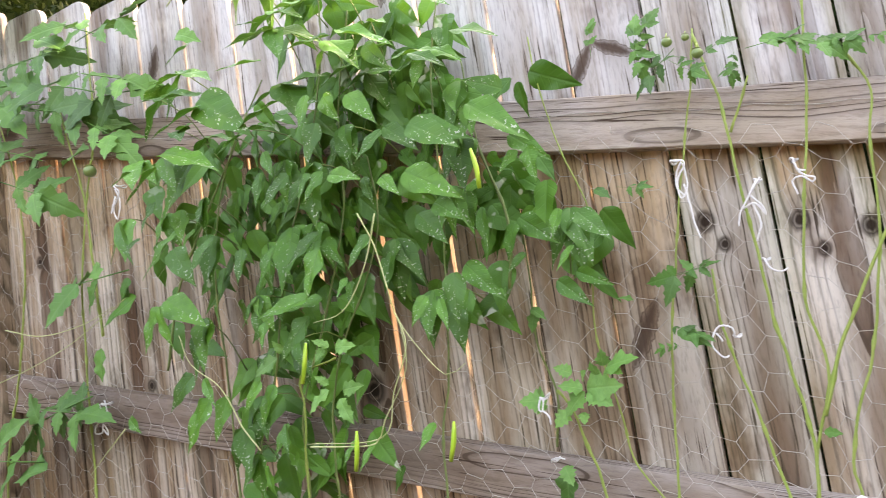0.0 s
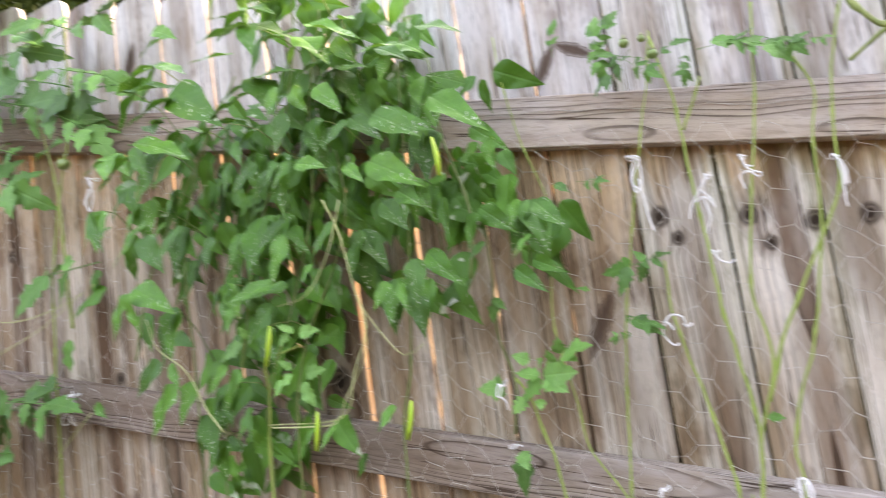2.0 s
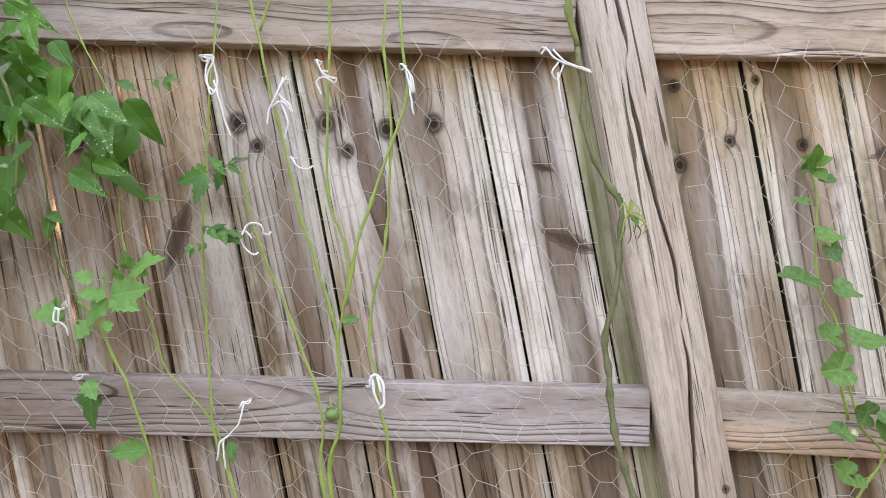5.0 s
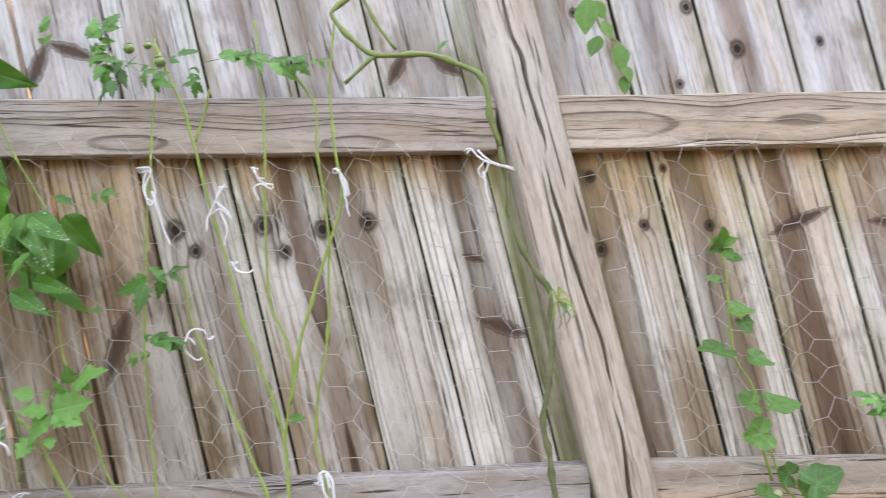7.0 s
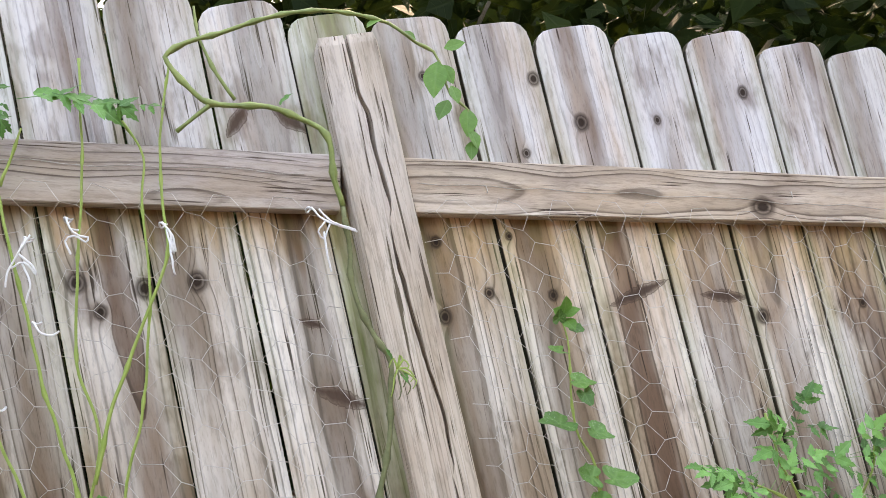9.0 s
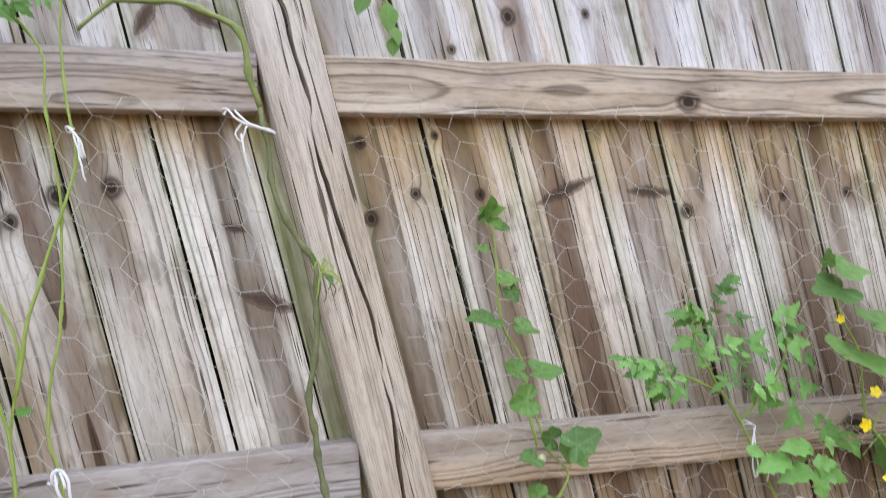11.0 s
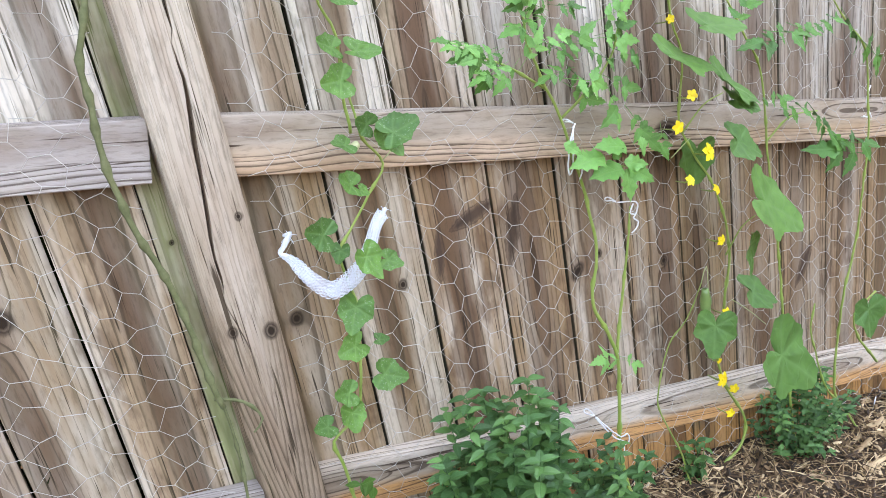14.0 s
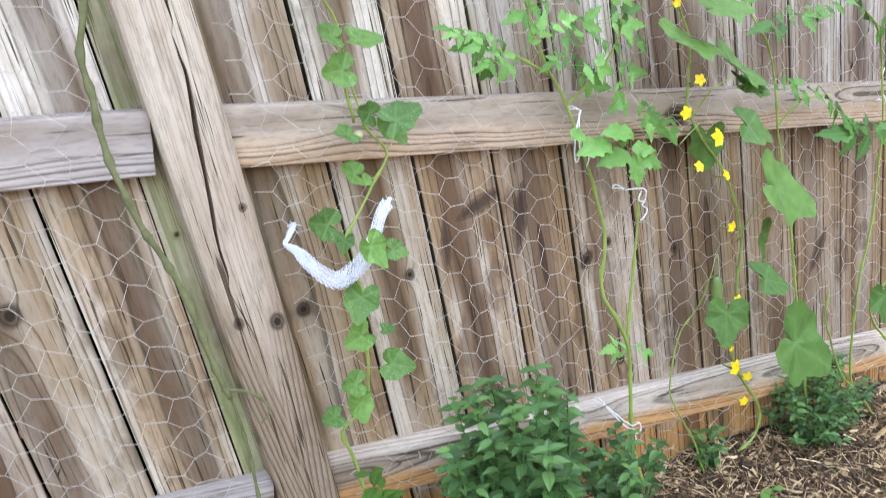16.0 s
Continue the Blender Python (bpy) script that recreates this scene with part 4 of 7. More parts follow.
def leaf_pose(base, tip, facing, wide=1.0):
    base, tip = Vector(base), Vector(tip)
    along = tip - base
    size = along.length
    along.normalize()
    face = Vector(facing)
    face = (face - along * face.dot(along)).normalized()
    side = along.cross(face)
    m = Matrix((side, along, face)).transposed().to_4x4()
    return Matrix.Translation(base) @ m @ Matrix.Diagonal((size * wide, size, size, 1))


def leaf(plant, kind, base, tip, facing=None, wide=1.0, spin=None):
    """One leaf of a plant from where its stalk meets it to its tip, its upper face to the light in front of the fence."""
    r = RNG
    face = facing or (r.uniform(-0.45, 0.45) if spin is None else spin, -1.0, r.uniform(0.2, 1.5))
    if kind == "bean" and not facing:
        run, fall = abs(tip[0] - base[0]), base[2] - tip[2]
        face = (face[0], -0.5, 1.0) if base[2] > 1.6 and run > 1.3 * fall else (face[0], -1.0, r.uniform(0.3, 0.9))
    if kind == "melon":
        tip = Vector(base).lerp(Vector(tip), 0.88)
    ob = new("leaf", r.choice(BLADES[kind]))
    ob.parent = plant
    ob.matrix_local = leaf_pose(base, tip, face, wide)
    return ob


def stem(plant, pts, r0, r1, mat, nodes=0.12, name="stem", sides=6):
    bm = bmesh.new()
    line = curve_points(pts, 0.012)
    for p in line[1:-1]:
        p += Vector((0.0022 * noise.noise(p * 23), 0.0015 * noise.noise(p * 31), 0)) * min(1.5, r0 / 0.003)
    tube(bm, line, r0, 0.8 * r1, sides, nodes, len(pts))
    return part(name, bm, mat, plant)


def stalks(plant, pairs, r, mat, name="stalks"):
    """Thin leaf stalks from the stem to the leaves, in one mesh."""
    bm = bmesh.new()
    for a, b, sag in pairs:
        a, b = Vector(a), Vector(b)
        mid = (a + b) / 2 + Vector((0, 0, sag))
        tube(bm, curve_points((a, mid, b), 0.03), r, r * 0.7, 4)
    return part(name, bm, mat, plant)


def bean_mass(plant, lobes):
    """Fills the vine's lobes with leaves in hanging threes, each three on its own thin stalk, denser and darker towards the fence."""
    r = random.Random(41)
    pairs, leaves = [], 0
    for cx, cz, rx, rz, thick in lobes:
        for k in range(int(0.5 + thick * rx * rz * (330 if cz > 1.66 else 205))):
            if leaves > 296:
                break
            a, q = r.uniform(0, 2 * math.pi), math.sqrt(r.random())
            x, z = cx + 0.9 * rx * q * math.cos(a), cz + 0.9 * rz * q * math.sin(a) + 0.03
            hub = Vector((x, -0.15 - 0.15 * r.random() * (1.1 - 0.5 * q), z))
            root = Vector((x + r.uniform(-0.06, 0.06), -0.08, z - r.uniform(0.02, 0.12)))
            pairs.append((root, hub, 0.02))
            size, high = r.uniform(0.072, 0.122), z > 1.66
            for side in r.choice(((-1, 0, 1), (-1, 1), (-1, 0), (0, 1), (-1, 0, 1))):
                way = Vector((side * r.uniform(0.15, 0.6) + r.uniform(-0.2, 0.2), r.uniform(-0.45, -0.05), -r.uniform(0.7, 1.0)))
                face = (side * 0.35 + r.uniform(-0.3, 0.3), -1, r.uniform(0.25, 1.1))
                if high:
                    way = Vector((side * r.uniform(0.6, 1.0) + r.uniform(-0.4, 0.4), r.uniform(-0.5, 0.2), -r.uniform(0.0, 0.5)))
                    face = (side * 0.2, -r.uniform(0.15, 0.7), 1)
                ob = new("leaf", r.choice(BLADES["bean"]))
                ob.parent = plant
                ob.matrix_local = leaf_pose(hub, hub + way.normalized() * size * (1 if side == 0 else 0.9), face, r.uniform(0.85, 1.15))
                leaves += 1
    inner = bmesh.new()
    inner.loops.layers.uv.verify()
    stock = [bmesh.new() for _ in BLADES["bean"]]
    for q, me in zip(stock, BLADES["bean"]):
        q.from_mesh(me)
    for k in range(470):
        cx, cz, rx, rz, thick = r.choices(lobes, [l[2] * l[3] * l[4] ** 2 * (1.3 if l[1] > 1.66 else 1.0) for l in lobes])[0]
        a, q = r.uniform(0, 2 * math.pi), math.sqrt(r.random())
        hub = Vector((cx + 0.95 * rx * q * math.cos(a), r.uniform(-0.13, -0.055), cz + 0.95 * rz * q * math.sin(a)))
        way = Vector((r.uniform(-0.8, 0.8), r.uniform(-0.3, 0.2), -r.uniform(0.2, 1.0))).normalized()
        join_into(inner, r.choice(stock), leaf_pose(hub, hub + way * r.uniform(0.05, 0.10), (r.uniform(-0.6, 0.6), -1, r.uniform(-0.1, 0.8))))
    for q in stock:
        q.free()
    tagged(part("inner_foliage", inner, BEAN, plant, "shaded inner bean leaves"), kind="stuff")
    tagged(stalks(plant, pairs, 0.0013, BEAN_STEM, "stalk_tangle"), "thin green leaf stalks", kind="stuff")


def bean_pod(plant, a, b):
    bm = bmesh.new()
    a, b = Vector(a), Vector(b)
    pts = curve_points((a, (a + b) / 2 + Vector((0.004, -0.004, 0)), b), 0.01)
    tube(bm, pts, 0.0036, 0.0036, 6, 0.018, 3)
    for v in bm.verts:
        f = min(1.0, max(0.0, (v.co - a).dot(b - a) / (b - a).length_squared))
        mid = a.lerp(b, f)
        v.co = mid + (v.co - mid) * (0.25 + 0.75 * math.sin(math.pi * (0.06 + 0.88 * f)) ** 0.6)
    return part("pod", bm, POD, plant, "slim green bean pod")


def fruit(plant, at, size, skin=FRUIT):
    bm = bmesh.new()
    bmesh.ops.create_uvsphere(bm, u_segments=14, v_segments=9, radius=size)
    for v in bm.verts:
        v.co.z *= 0.88
        v.co.x *= 1 + 0.04 * math.cos(5 * math.atan2(v.co.y, v.co.x))
        v.co += Vector(at)
    ob = part("fruit", bm, skin, plant, "small unripe green tomato")
    cap = bmesh.new()
    top = Vector(at) + Vector((0, 0, size * 0.86))
    for k in range(5):
        w = Vector((math.cos(k * 1.257), math.sin(k * 1.257), 0))
        s = Vector((-w.y, w.x, 0)) * 0.18 * size
        v = [cap.verts.new(p) for p in (top - s, top + s, top + w * size * 0.5 + s * 0.7 + Vector((0, 0, 0.1 * size)), top + w * size * 0.95 - Vector((0, 0, 0.05 * size)), top + w * size * 0.5 - s * 0.7 + Vector((0, 0, 0.1 * size)))]
        cap.faces.new(v)
    tube(cap, [top, top + Vector((0, 0.004, size * 0.7)), top + Vector((0, 0.012, size * 1.3))], size * 0.14, size * 0.12, 5)
    part("calyx", cap, GREEN_STEM, ob)
    return ob


def bud(plant, at, size):
    bm = bmesh.new()
    bmesh.ops.create_icosphere(bm, subdivisions=2, radius=size)
    for v in bm.verts:
        v.co += v.co.normalized() * 0.25 * size * noise.noise(v.co * 300)
        v.co += Vector(at)
    return part("bud", bm, TENDRIL, plant, "pale hairy flower bud")


def flower(plant, at, size):
    """A five-petalled yellow cucumber flower facing out from the fence."""
    r = RNG
    bm = bmesh.new()
    turn = Matrix.Translation(at) @ Matrix.Rotation(radians(90) + r.uniform(-0.5, 0.4), 4, "X") @ Matrix.Rotation(r.uniform(-0.5, 0.5), 4, "Y") @ Matrix.Rotation(r.uniform(0, 1.2), 4, "Z")
    for k in range(5):
        spin = Matrix.Rotation(k * 2 * math.pi / 5, 4, "Z")
        rows = []
        for s, w, up in ((0.05, 0.10, 0.0), (0.4, 0.36, 0.16), (0.75, 0.40, 0.16), (1.05, 0.08, 0.02)):
            rows.append([bm.verts.new(turn @ spin @ Vector((f * w * size, s * size, (up + 0.10 * abs(f)) * size))) for f in (-1, 0, 1)])
        for a, b in zip(rows, rows[1:]):
            for j in range(2):
                bm.faces.new((a[j], a[j + 1], b[j + 1], b[j]))
    ob = part("flower", bm, PETAL, plant, "small bright yellow flower")
    heart = bmesh.new()
    bmesh.ops.create_icosphere(heart, subdivisions=1, radius=0.2 * size, matrix=turn @ Matrix.Translation((0, 0, 0.12 * size)))
    part("flower_heart", heart, PETAL, ob)
    back = bmesh.new()
    p = turn @ Vector((0, 0, 0))
    tube(back, [p, p + Vector((0, 0.012, -0.006)), p + Vector((0.004, 0.04, -0.01))], 0.2 * size, 0.08 * size, 5)
    part("flower_stalk", back, GREEN_STEM, ob)
    return ob


def cucumber_fruit(plant, a, b, r):
    bm = bmesh.new()
    a, b = Vector(a), Vector(b)
    pts = [a.lerp(b, k / 9) for k in range(10)]
    tube(bm, pts, r, r, 12)
    for v in bm.verts:
        s = (v.co - a).dot(b - a) / (b - a).length_squared
        mid = a.lerp(b, s)
        v.co = mid + (v.co - mid) * (0.35 + 0.65 * math.sin(math.pi * min(1, max(0, 0.08 + 0.84 * s))) ** 0.6) * (1 + 0.08 * math.cos(40 * v.co.x / r))
    return part("fruit", bm, FRUIT, plant, "small striped young cucumber")


def twine_tie(lines, r):
    """A knotted tie of white cotton twine round a stem: each loop or loose end a strand of its own."""
    tie = thing("twine_tie", "frayed white cotton twine tying a stem to the netting", "twine tie", "twine ties", at=lines[0][0])
    first = Vector(lines[0][0])
    r *= 1.3
    for k, pts in enumerate(lines):
        bm = bmesh.new()
        line = [p - first + Vector((0.0012 * noise.noise(p * 90), 0, 0.0012 * noise.noise(p * 90 + Vector((7, 7, 7))))) for p in curve_points(pts, 0.005)]
        tube(bm, line, r, r, 6)
        if k == 0:
            tube(bm, [Vector((0.005 * math.cos(a), 0.02 + 0.014 * math.sin(a), 0.002 * math.sin(2 * a))) for a in [0.5 * i for i in range(14)]], r, r, 5)
        part("loop" if k == 0 else "strand", bm, TWINE, tie)
    return tie


def net_sling(path):
    """A strip of knotted white net hung between two wires to carry a melon, flattened and sagging in the middle."""
    sling = thing("net_sling", "white knotted net sling tied to the netting under a melon vine", "net sling")
    pts = curve_points(path, 0.0035)
    n, m = len(pts), 11
    bm = bmesh.new()
    layers = []
    for side in (0, 1):
        grid = []
        for i, p in enumerate(pts):
            way = (pts[min(i + 1, n - 1)] - pts[max(i - 1, 0)]).normalized()
            up = Vector((0, -1, 0.25)).cross(way).normalized() if way.length else Vector((0, 0, 1))
            s = i / (n - 1)
            wide = 0.004 + 0.0075 * min(1, max(0, (s - 0.09) / 0.12)) - 0.002 * math.sin(9 * s)
            out = Vector((0, -1, 0.1))
            grid.append([p + up * wide * (2 * j / (m - 1) - 1) + out * ((0.004 + 0.004 * math.sin(13 * s)) * (1 if side else -1) * math.cos(math.pi * (j / (m - 1) - 0.5)) + 0.0014 * math.sin(2.6 * j + 7 * s)) for j in range(m)])
        layers.append(grid)

    def strand(a, b):
        if (a - b).length < 1e-5:
            return
        way = (b - a).normalized()
        s = way.orthogonal().normalized() * 0.00052
        u = way.cross(s)
        q = [[bm.verts.new(c + d) for d in (s, u, -s, -u)] for c in (a, b)]
        for k in range(4):
            bm.faces.new((q[0][k], q[0][(k + 1) % 4], q[1][(k + 1) % 4], q[1][k]))

    for grid in layers:
        for i in range(n - 1):
            for j in range(m):
                if (i + j) % 2 == 0:
                    for dj in (-1, 1):
                        if 0 <= j + dj < m:
                            strand(grid[i][j], grid[i + 1][j + dj])
                elif j in (0, m - 1):
                    strand(grid[i][j], grid[i + 1][j])
                if (i + j) % 2 and 0 < j < m - 1:
                    strand(grid[i][j], grid[i + 1][j + (1 if j < m // 2 else -1)])
    part("net", bm, NET, sling, smooth=False)
    for k, (end, other) in enumerate(((0, 4), (n - 1, n - 5))):
        bm = bmesh.new()
        p = pts[end]
        tube(bm, curve_points((pts[other], p, p + Vector((0.004, -0.003, 0.006)), p + Vector((-0.004 + 0.01 * k, 0.008, 0.002))), 0.004), 0.0045, 0.0025, 6)
        for a in range(4):
            tube(bm, curve_points((p, p + Vector((0.006 * math.cos(a * 1.7), -0.004, 0.004 + 0.006 * math.sin(a * 1.7))), p + Vector((0.013 * math.cos(a * 1.7), -0.003, 0.012 * math.sin(a * 1.7)))), 0.004), 0.0007, 0.0005, 4)
        part("net_end", bm, NET, sling, "bunched and tied end of the net")
    return sling


# ---- pole bean ----
bean = thing("bean_vine", "dense pole bean vine with dark green pointed leaves climbing the fence", "bean plant", "climbing plants")
BEAN_MASS = [(-1.09, 1.895, 0.13, 0.05, 0.8), (-0.95, 1.85, 0.12, 0.05, 0.6), (-0.96, 1.784, 0.165, 0.065, 1), (-1.096, 1.697, 0.18, 0.058, 1), (-1.279, 1.73, 0.151, 0.062, 0.7), (-0.932, 1.687, 0.139, 0.072, 1), (-0.752, 1.648, 0.101, 0.059, 0.6), (-1.429, 1.638, 0.15, 0.097, 0.9), (-1.236, 1.57, 0.198, 0.099, 1.1), (-1.049, 1.545, 0.173, 0.084, 1.1), (-0.878, 1.504, 0.13, 0.078, 1.1), (-0.746, 1.471, 0.098, 0.066, 0.9), (-0.666, 1.378, 0.066, 0.055, 0.9), (-1.31, 1.461, 0.178, 0.091, 1), (-1.148, 1.401, 0.158, 0.086, 1), (-0.98, 1.416, 0.097, 0.062, 0.5), (-0.845, 1.354, 0.077, 0.068, 0.75), (-1.597, 1.505, 0.1, 0.089, 0.5), (-1.474, 1.362, 0.091, 0.053, 0.5), (-1.167, 1.287, 0.134, 0.076, 1), (-1.311, 1.287, 0.095, 0.079, 0.8), (-1.19, 1.156, 0.134, 0.075, 1), (-1.405, 1.237, 0.086, 0.051, 0.5), (-1.306, 1.078, 0.119, 0.057, 0.9), (-1.04, 1.08, 0.055, 0.035, 0.4)]      # middle and half sizes of the foliage's lobes, along the fence and up, and how thick each is
bean_mass(bean, BEAN_MASS)
for a, b in [((-1.206, -0.3, 1.722), (-1.336, -0.32, 1.755)), ((-1.188, -0.32, 1.707), (-1.084, -0.34, 1.623)), ((-1.167, -0.34, 1.686), (-1.273, -0.36, 1.663)), ((-1.037, -0.31, 1.661), (-1.119, -0.33, 1.643)), ((-0.968, -0.33, 1.646), (-0.978, -0.35, 1.592)), ((-0.959, -0.3, 1.648), (-0.929, -0.32, 1.599)), ((-0.902, -0.32, 1.63), (-0.849, -0.34, 1.573)), ((-0.841, -0.34, 1.556), (-0.88, -0.36, 1.522)), ((-0.853, -0.31, 1.569), (-0.792, -0.33, 1.519)), ((-0.957, -0.33, 1.6), (-0.974, -0.35, 1.539)), ((-1.027, -0.3, 1.605), (-1.085, -0.32, 1.576)), ((-1.069, -0.32, 1.586), (-1.045, -0.34, 1.539)), ((-1.263, -0.34, 1.631), (-1.132, -0.36, 1.586)), ((-1.306, -0.31, 1.627), (-1.386, -0.33, 1.578))]:
    leaf(bean, "bean", a, b, wide=RNG.uniform(0.7, 1.0))
for a, b in [((-1.275, -0.33, 1.629), (-1.239, -0.35, 1.56)), ((-1.098, -0.3, 1.562), (-1.104, -0.32, 1.506)), ((-1.028, -0.32, 1.54), (-1.076, -0.34, 1.499)), ((-0.974, -0.34, 1.527), (-0.987, -0.36, 1.49)), ((-0.971, -0.31, 1.532), (-1.004, -0.33, 1.494)), ((-0.945, -0.33, 1.519), (-0.882, -0.35, 1.499)), ((-0.906, -0.3, 1.509), (-0.891, -0.32, 1.466)), ((-0.825, -0.32, 1.495), (-0.739, -0.34, 1.444)), ((-0.852, -0.34, 1.492), (-0.817, -0.36, 1.46)), ((-0.924, -0.31, 1.73), (-1.01, -0.33, 1.738)), ((-0.897, -0.33, 1.724), (-0.791, -0.35, 1.67)), ((-0.765, -0.3, 1.66), (-0.837, -0.32, 1.672)), ((-0.749, -0.32, 1.65), (-0.703, -0.34, 1.623)), ((-0.731, -0.34, 1.669), (-0.721, -0.36, 1.634))]:
    leaf(bean, "bean", a, b, wide=RNG.uniform(0.7, 1.0))
for a, b in [((-1.057, -0.31, 1.796), (-1.09, -0.33, 1.8)), ((-0.925, -0.33, 1.783), (-1.014, -0.35, 1.798)), ((-0.872, -0.3, 1.702), (-0.832, -0.32, 1.65)), ((-1.061, -0.32, 1.853), (-1.106, -0.34, 1.876)), ((-1.181, -0.34, 1.746), (-1.264, -0.36, 1.75)), ((-1.06, -0.31, 1.734), (-1.144, -0.33, 1.745)), ((-1.183, -0.33, 1.799), (-1.237, -0.35, 1.782)), ((-1.391, -0.3, 1.669), (-1.416, -0.32, 1.673)), ((-1.338, -0.32, 1.628), (-1.404, -0.34, 1.618)), ((-0.746, -0.34, 1.738), (-0.789, -0.36, 1.741)), ((-0.776, -0.31, 1.738), (-0.709, -0.33, 1.703)), ((-0.817, -0.33, 1.758), (-0.847, -0.35, 1.784)), ((-0.967, -0.3, 1.835), (-1.008, -0.32, 1.862)), ((-0.915, -0.32, 1.809), (-0.863, -0.34, 1.804))]:
    leaf(bean, "bean", a, b, wide=RNG.uniform(0.7, 1.0))
for a, b in [((-0.796, -0.34, 1.553), (-0.719, -0.36, 1.505)), ((-1.223, -0.31, 1.624), (-1.308, -0.33, 1.524))]:
    leaf(bean, "bean", a, b, wide=RNG.uniform(0.7, 1.0))
for a, b in [((-1.3, -0.28, 1.548), (-1.292, -0.3, 1.489)), ((-1.001, -0.3, 1.445), (-1.058, -0.32, 1.406)), ((-0.99, -0.32, 1.417), (-1.02, -0.34, 1.348)), ((-1.096, -0.29, 1.444), (-1.129, -0.31, 1.385)), ((-1.145, -0.31, 1.448), (-1.151, -0.33, 1.392)), ((-1.004, -0.28, 1.438), (-0.97, -0.3, 1.39)), ((-0.912, -0.3, 1.424), (-0.951, -0.32, 1.378)), ((-0.946, -0.32, 1.367), (-0.959, -0.34, 1.341)), ((-0.962, -0.29, 1.364), (-0.954, -0.31, 1.321)), ((-1.027, -0.31, 1.351), (-1.123, -0.33, 1.337)), ((-1.027, -0.28, 1.348), (-1.097, -0.3, 1.343)), ((-1.043, -0.3, 1.321), (-1.099, -0.32, 1.267)), ((-1.107, -0.32, 1.328), (-1.111, -0.34, 1.287)), ((-0.83, -0.29, 1.438), (-0.781, -0.31, 1.387))]:
    leaf(bean, "bean", a, b, wide=RNG.uniform(0.7, 1.0))
for a, b in [((-0.79, -0.31, 1.444), (-0.746, -0.33, 1.415)), ((-0.845, -0.28, 1.323), (-0.866, -0.3, 1.284)), ((-0.783, -0.3, 1.345), (-0.78, -0.32, 1.275)), ((-0.8, -0.32, 1.312), (-0.784, -0.34, 1.267)), ((-1.367, -0.29, 1.39), (-1.41, -0.31, 1.317)), ((-1.345, -0.31, 1.388), (-1.321, -0.33, 1.313)), ((-1.359, -0.28, 1.401), (-1.263, -0.3, 1.351)), ((-1.307, -0.3, 1.48), (-1.257, -0.32, 1.413)), ((-1.194, -0.32, 1.475), (-1.257, -0.34, 1.416)), ((-1.304, -0.29, 1.266), (-1.363, -0.31, 1.215)), ((-1.26, -0.31, 1.257), (-1.227, -0.33, 1.211)), ((-1.131, -0.28, 1.285), (-1.168, -0.3, 1.251)), ((-1.123, -0.3, 1.23), (-1.159, -0.32, 1.17)), ((-1.133, -0.32, 1.239), (-1.159, -0.34, 1.195))]:
    leaf(bean, "bean", a, b, wide=RNG.uniform(0.7, 1.0))
for a, b in [((-1.113, -0.29, 1.168), (-1.141, -0.31, 1.116)), ((-1.103, -0.31, 1.17), (-1.091, -0.33, 1.12)), ((-1.283, -0.28, 1.221), (-1.351, -0.3, 1.141)), ((-1.223, -0.3, 1.223), (-1.25, -0.32, 1.155)), ((-1.316, -0.32, 1.562), (-1.345, -0.34, 1.517)), ((-1.446, -0.29, 1.554), (-1.405, -0.31, 1.473)), ((-1.372, -0.31, 1.511), (-1.398, -0.33, 1.49)), ((-1.314, -0.28, 1.513), (-1.403, -0.3, 1.447)), ((-0.983, -0.3, 1.133), (-1.006, -0.32, 1.103)), ((-0.939, -0.32, 1.128), (-0.961, -0.34, 1.094)), ((-0.854, -0.29, 1.146), (-0.877, -0.31, 1.113)), ((-1.445, -0.31, 1.21), (-1.402, -0.33, 1.185))]:
    leaf(bean, "bean", a, b, wide=RNG.uniform(0.7, 1.0))
for a, b in [((-0.687, -0.24, 1.502), (-0.713, -0.26, 1.475)), ((-0.686, -0.26, 1.521), (-0.625, -0.28, 1.47)), ((-0.654, -0.28, 1.493), (-0.647, -0.3, 1.442)), ((-0.826, -0.25, 1.687), (-0.762, -0.27, 1.649)), ((-0.741, -0.27, 1.689), (-0.667, -0.29, 1.669)), ((-0.694, -0.24, 1.594), (-0.746, -0.26, 1.623)), ((-0.834, -0.26, 1.573), (-0.734, -0.28, 1.531)), ((-0.732, -0.28, 1.575), (-0.643, -0.3, 1.503))]:
    leaf(bean, "bean", a, b, wide=RNG.uniform(0.7, 1.0))
for a, b in [((-0.716, -0.2, 1.415), (-0.659, -0.22, 1.367)), ((-0.717, -0.22, 1.406), (-0.735, -0.24, 1.355)), ((-0.755, -0.24, 1.435), (-0.749, -0.26, 1.368)), ((-0.652, -0.21, 1.413), (-0.662, -0.23, 1.372)), ((-0.633, -0.23, 1.356), (-0.658, -0.25, 1.325)), ((-0.645, -0.2, 1.323), (-0.591, -0.22, 1.295)), ((-0.667, -0.22, 1.314), (-0.617, -0.24, 1.271)), ((-0.794, -0.24, 1.36), (-0.738, -0.26, 1.303)), ((-0.713, -0.21, 1.362), (-0.737, -0.23, 1.337)), ((-0.619, -0.23, 1.4), (-0.574, -0.25, 1.356)), ((-0.815, -0.2, 1.325), (-0.828, -0.22, 1.251)), ((-0.828, -0.22, 1.3), (-0.823, -0.24, 1.236))]:
    leaf(bean, "bean", a, b, wide=RNG.uniform(0.7, 1.0))
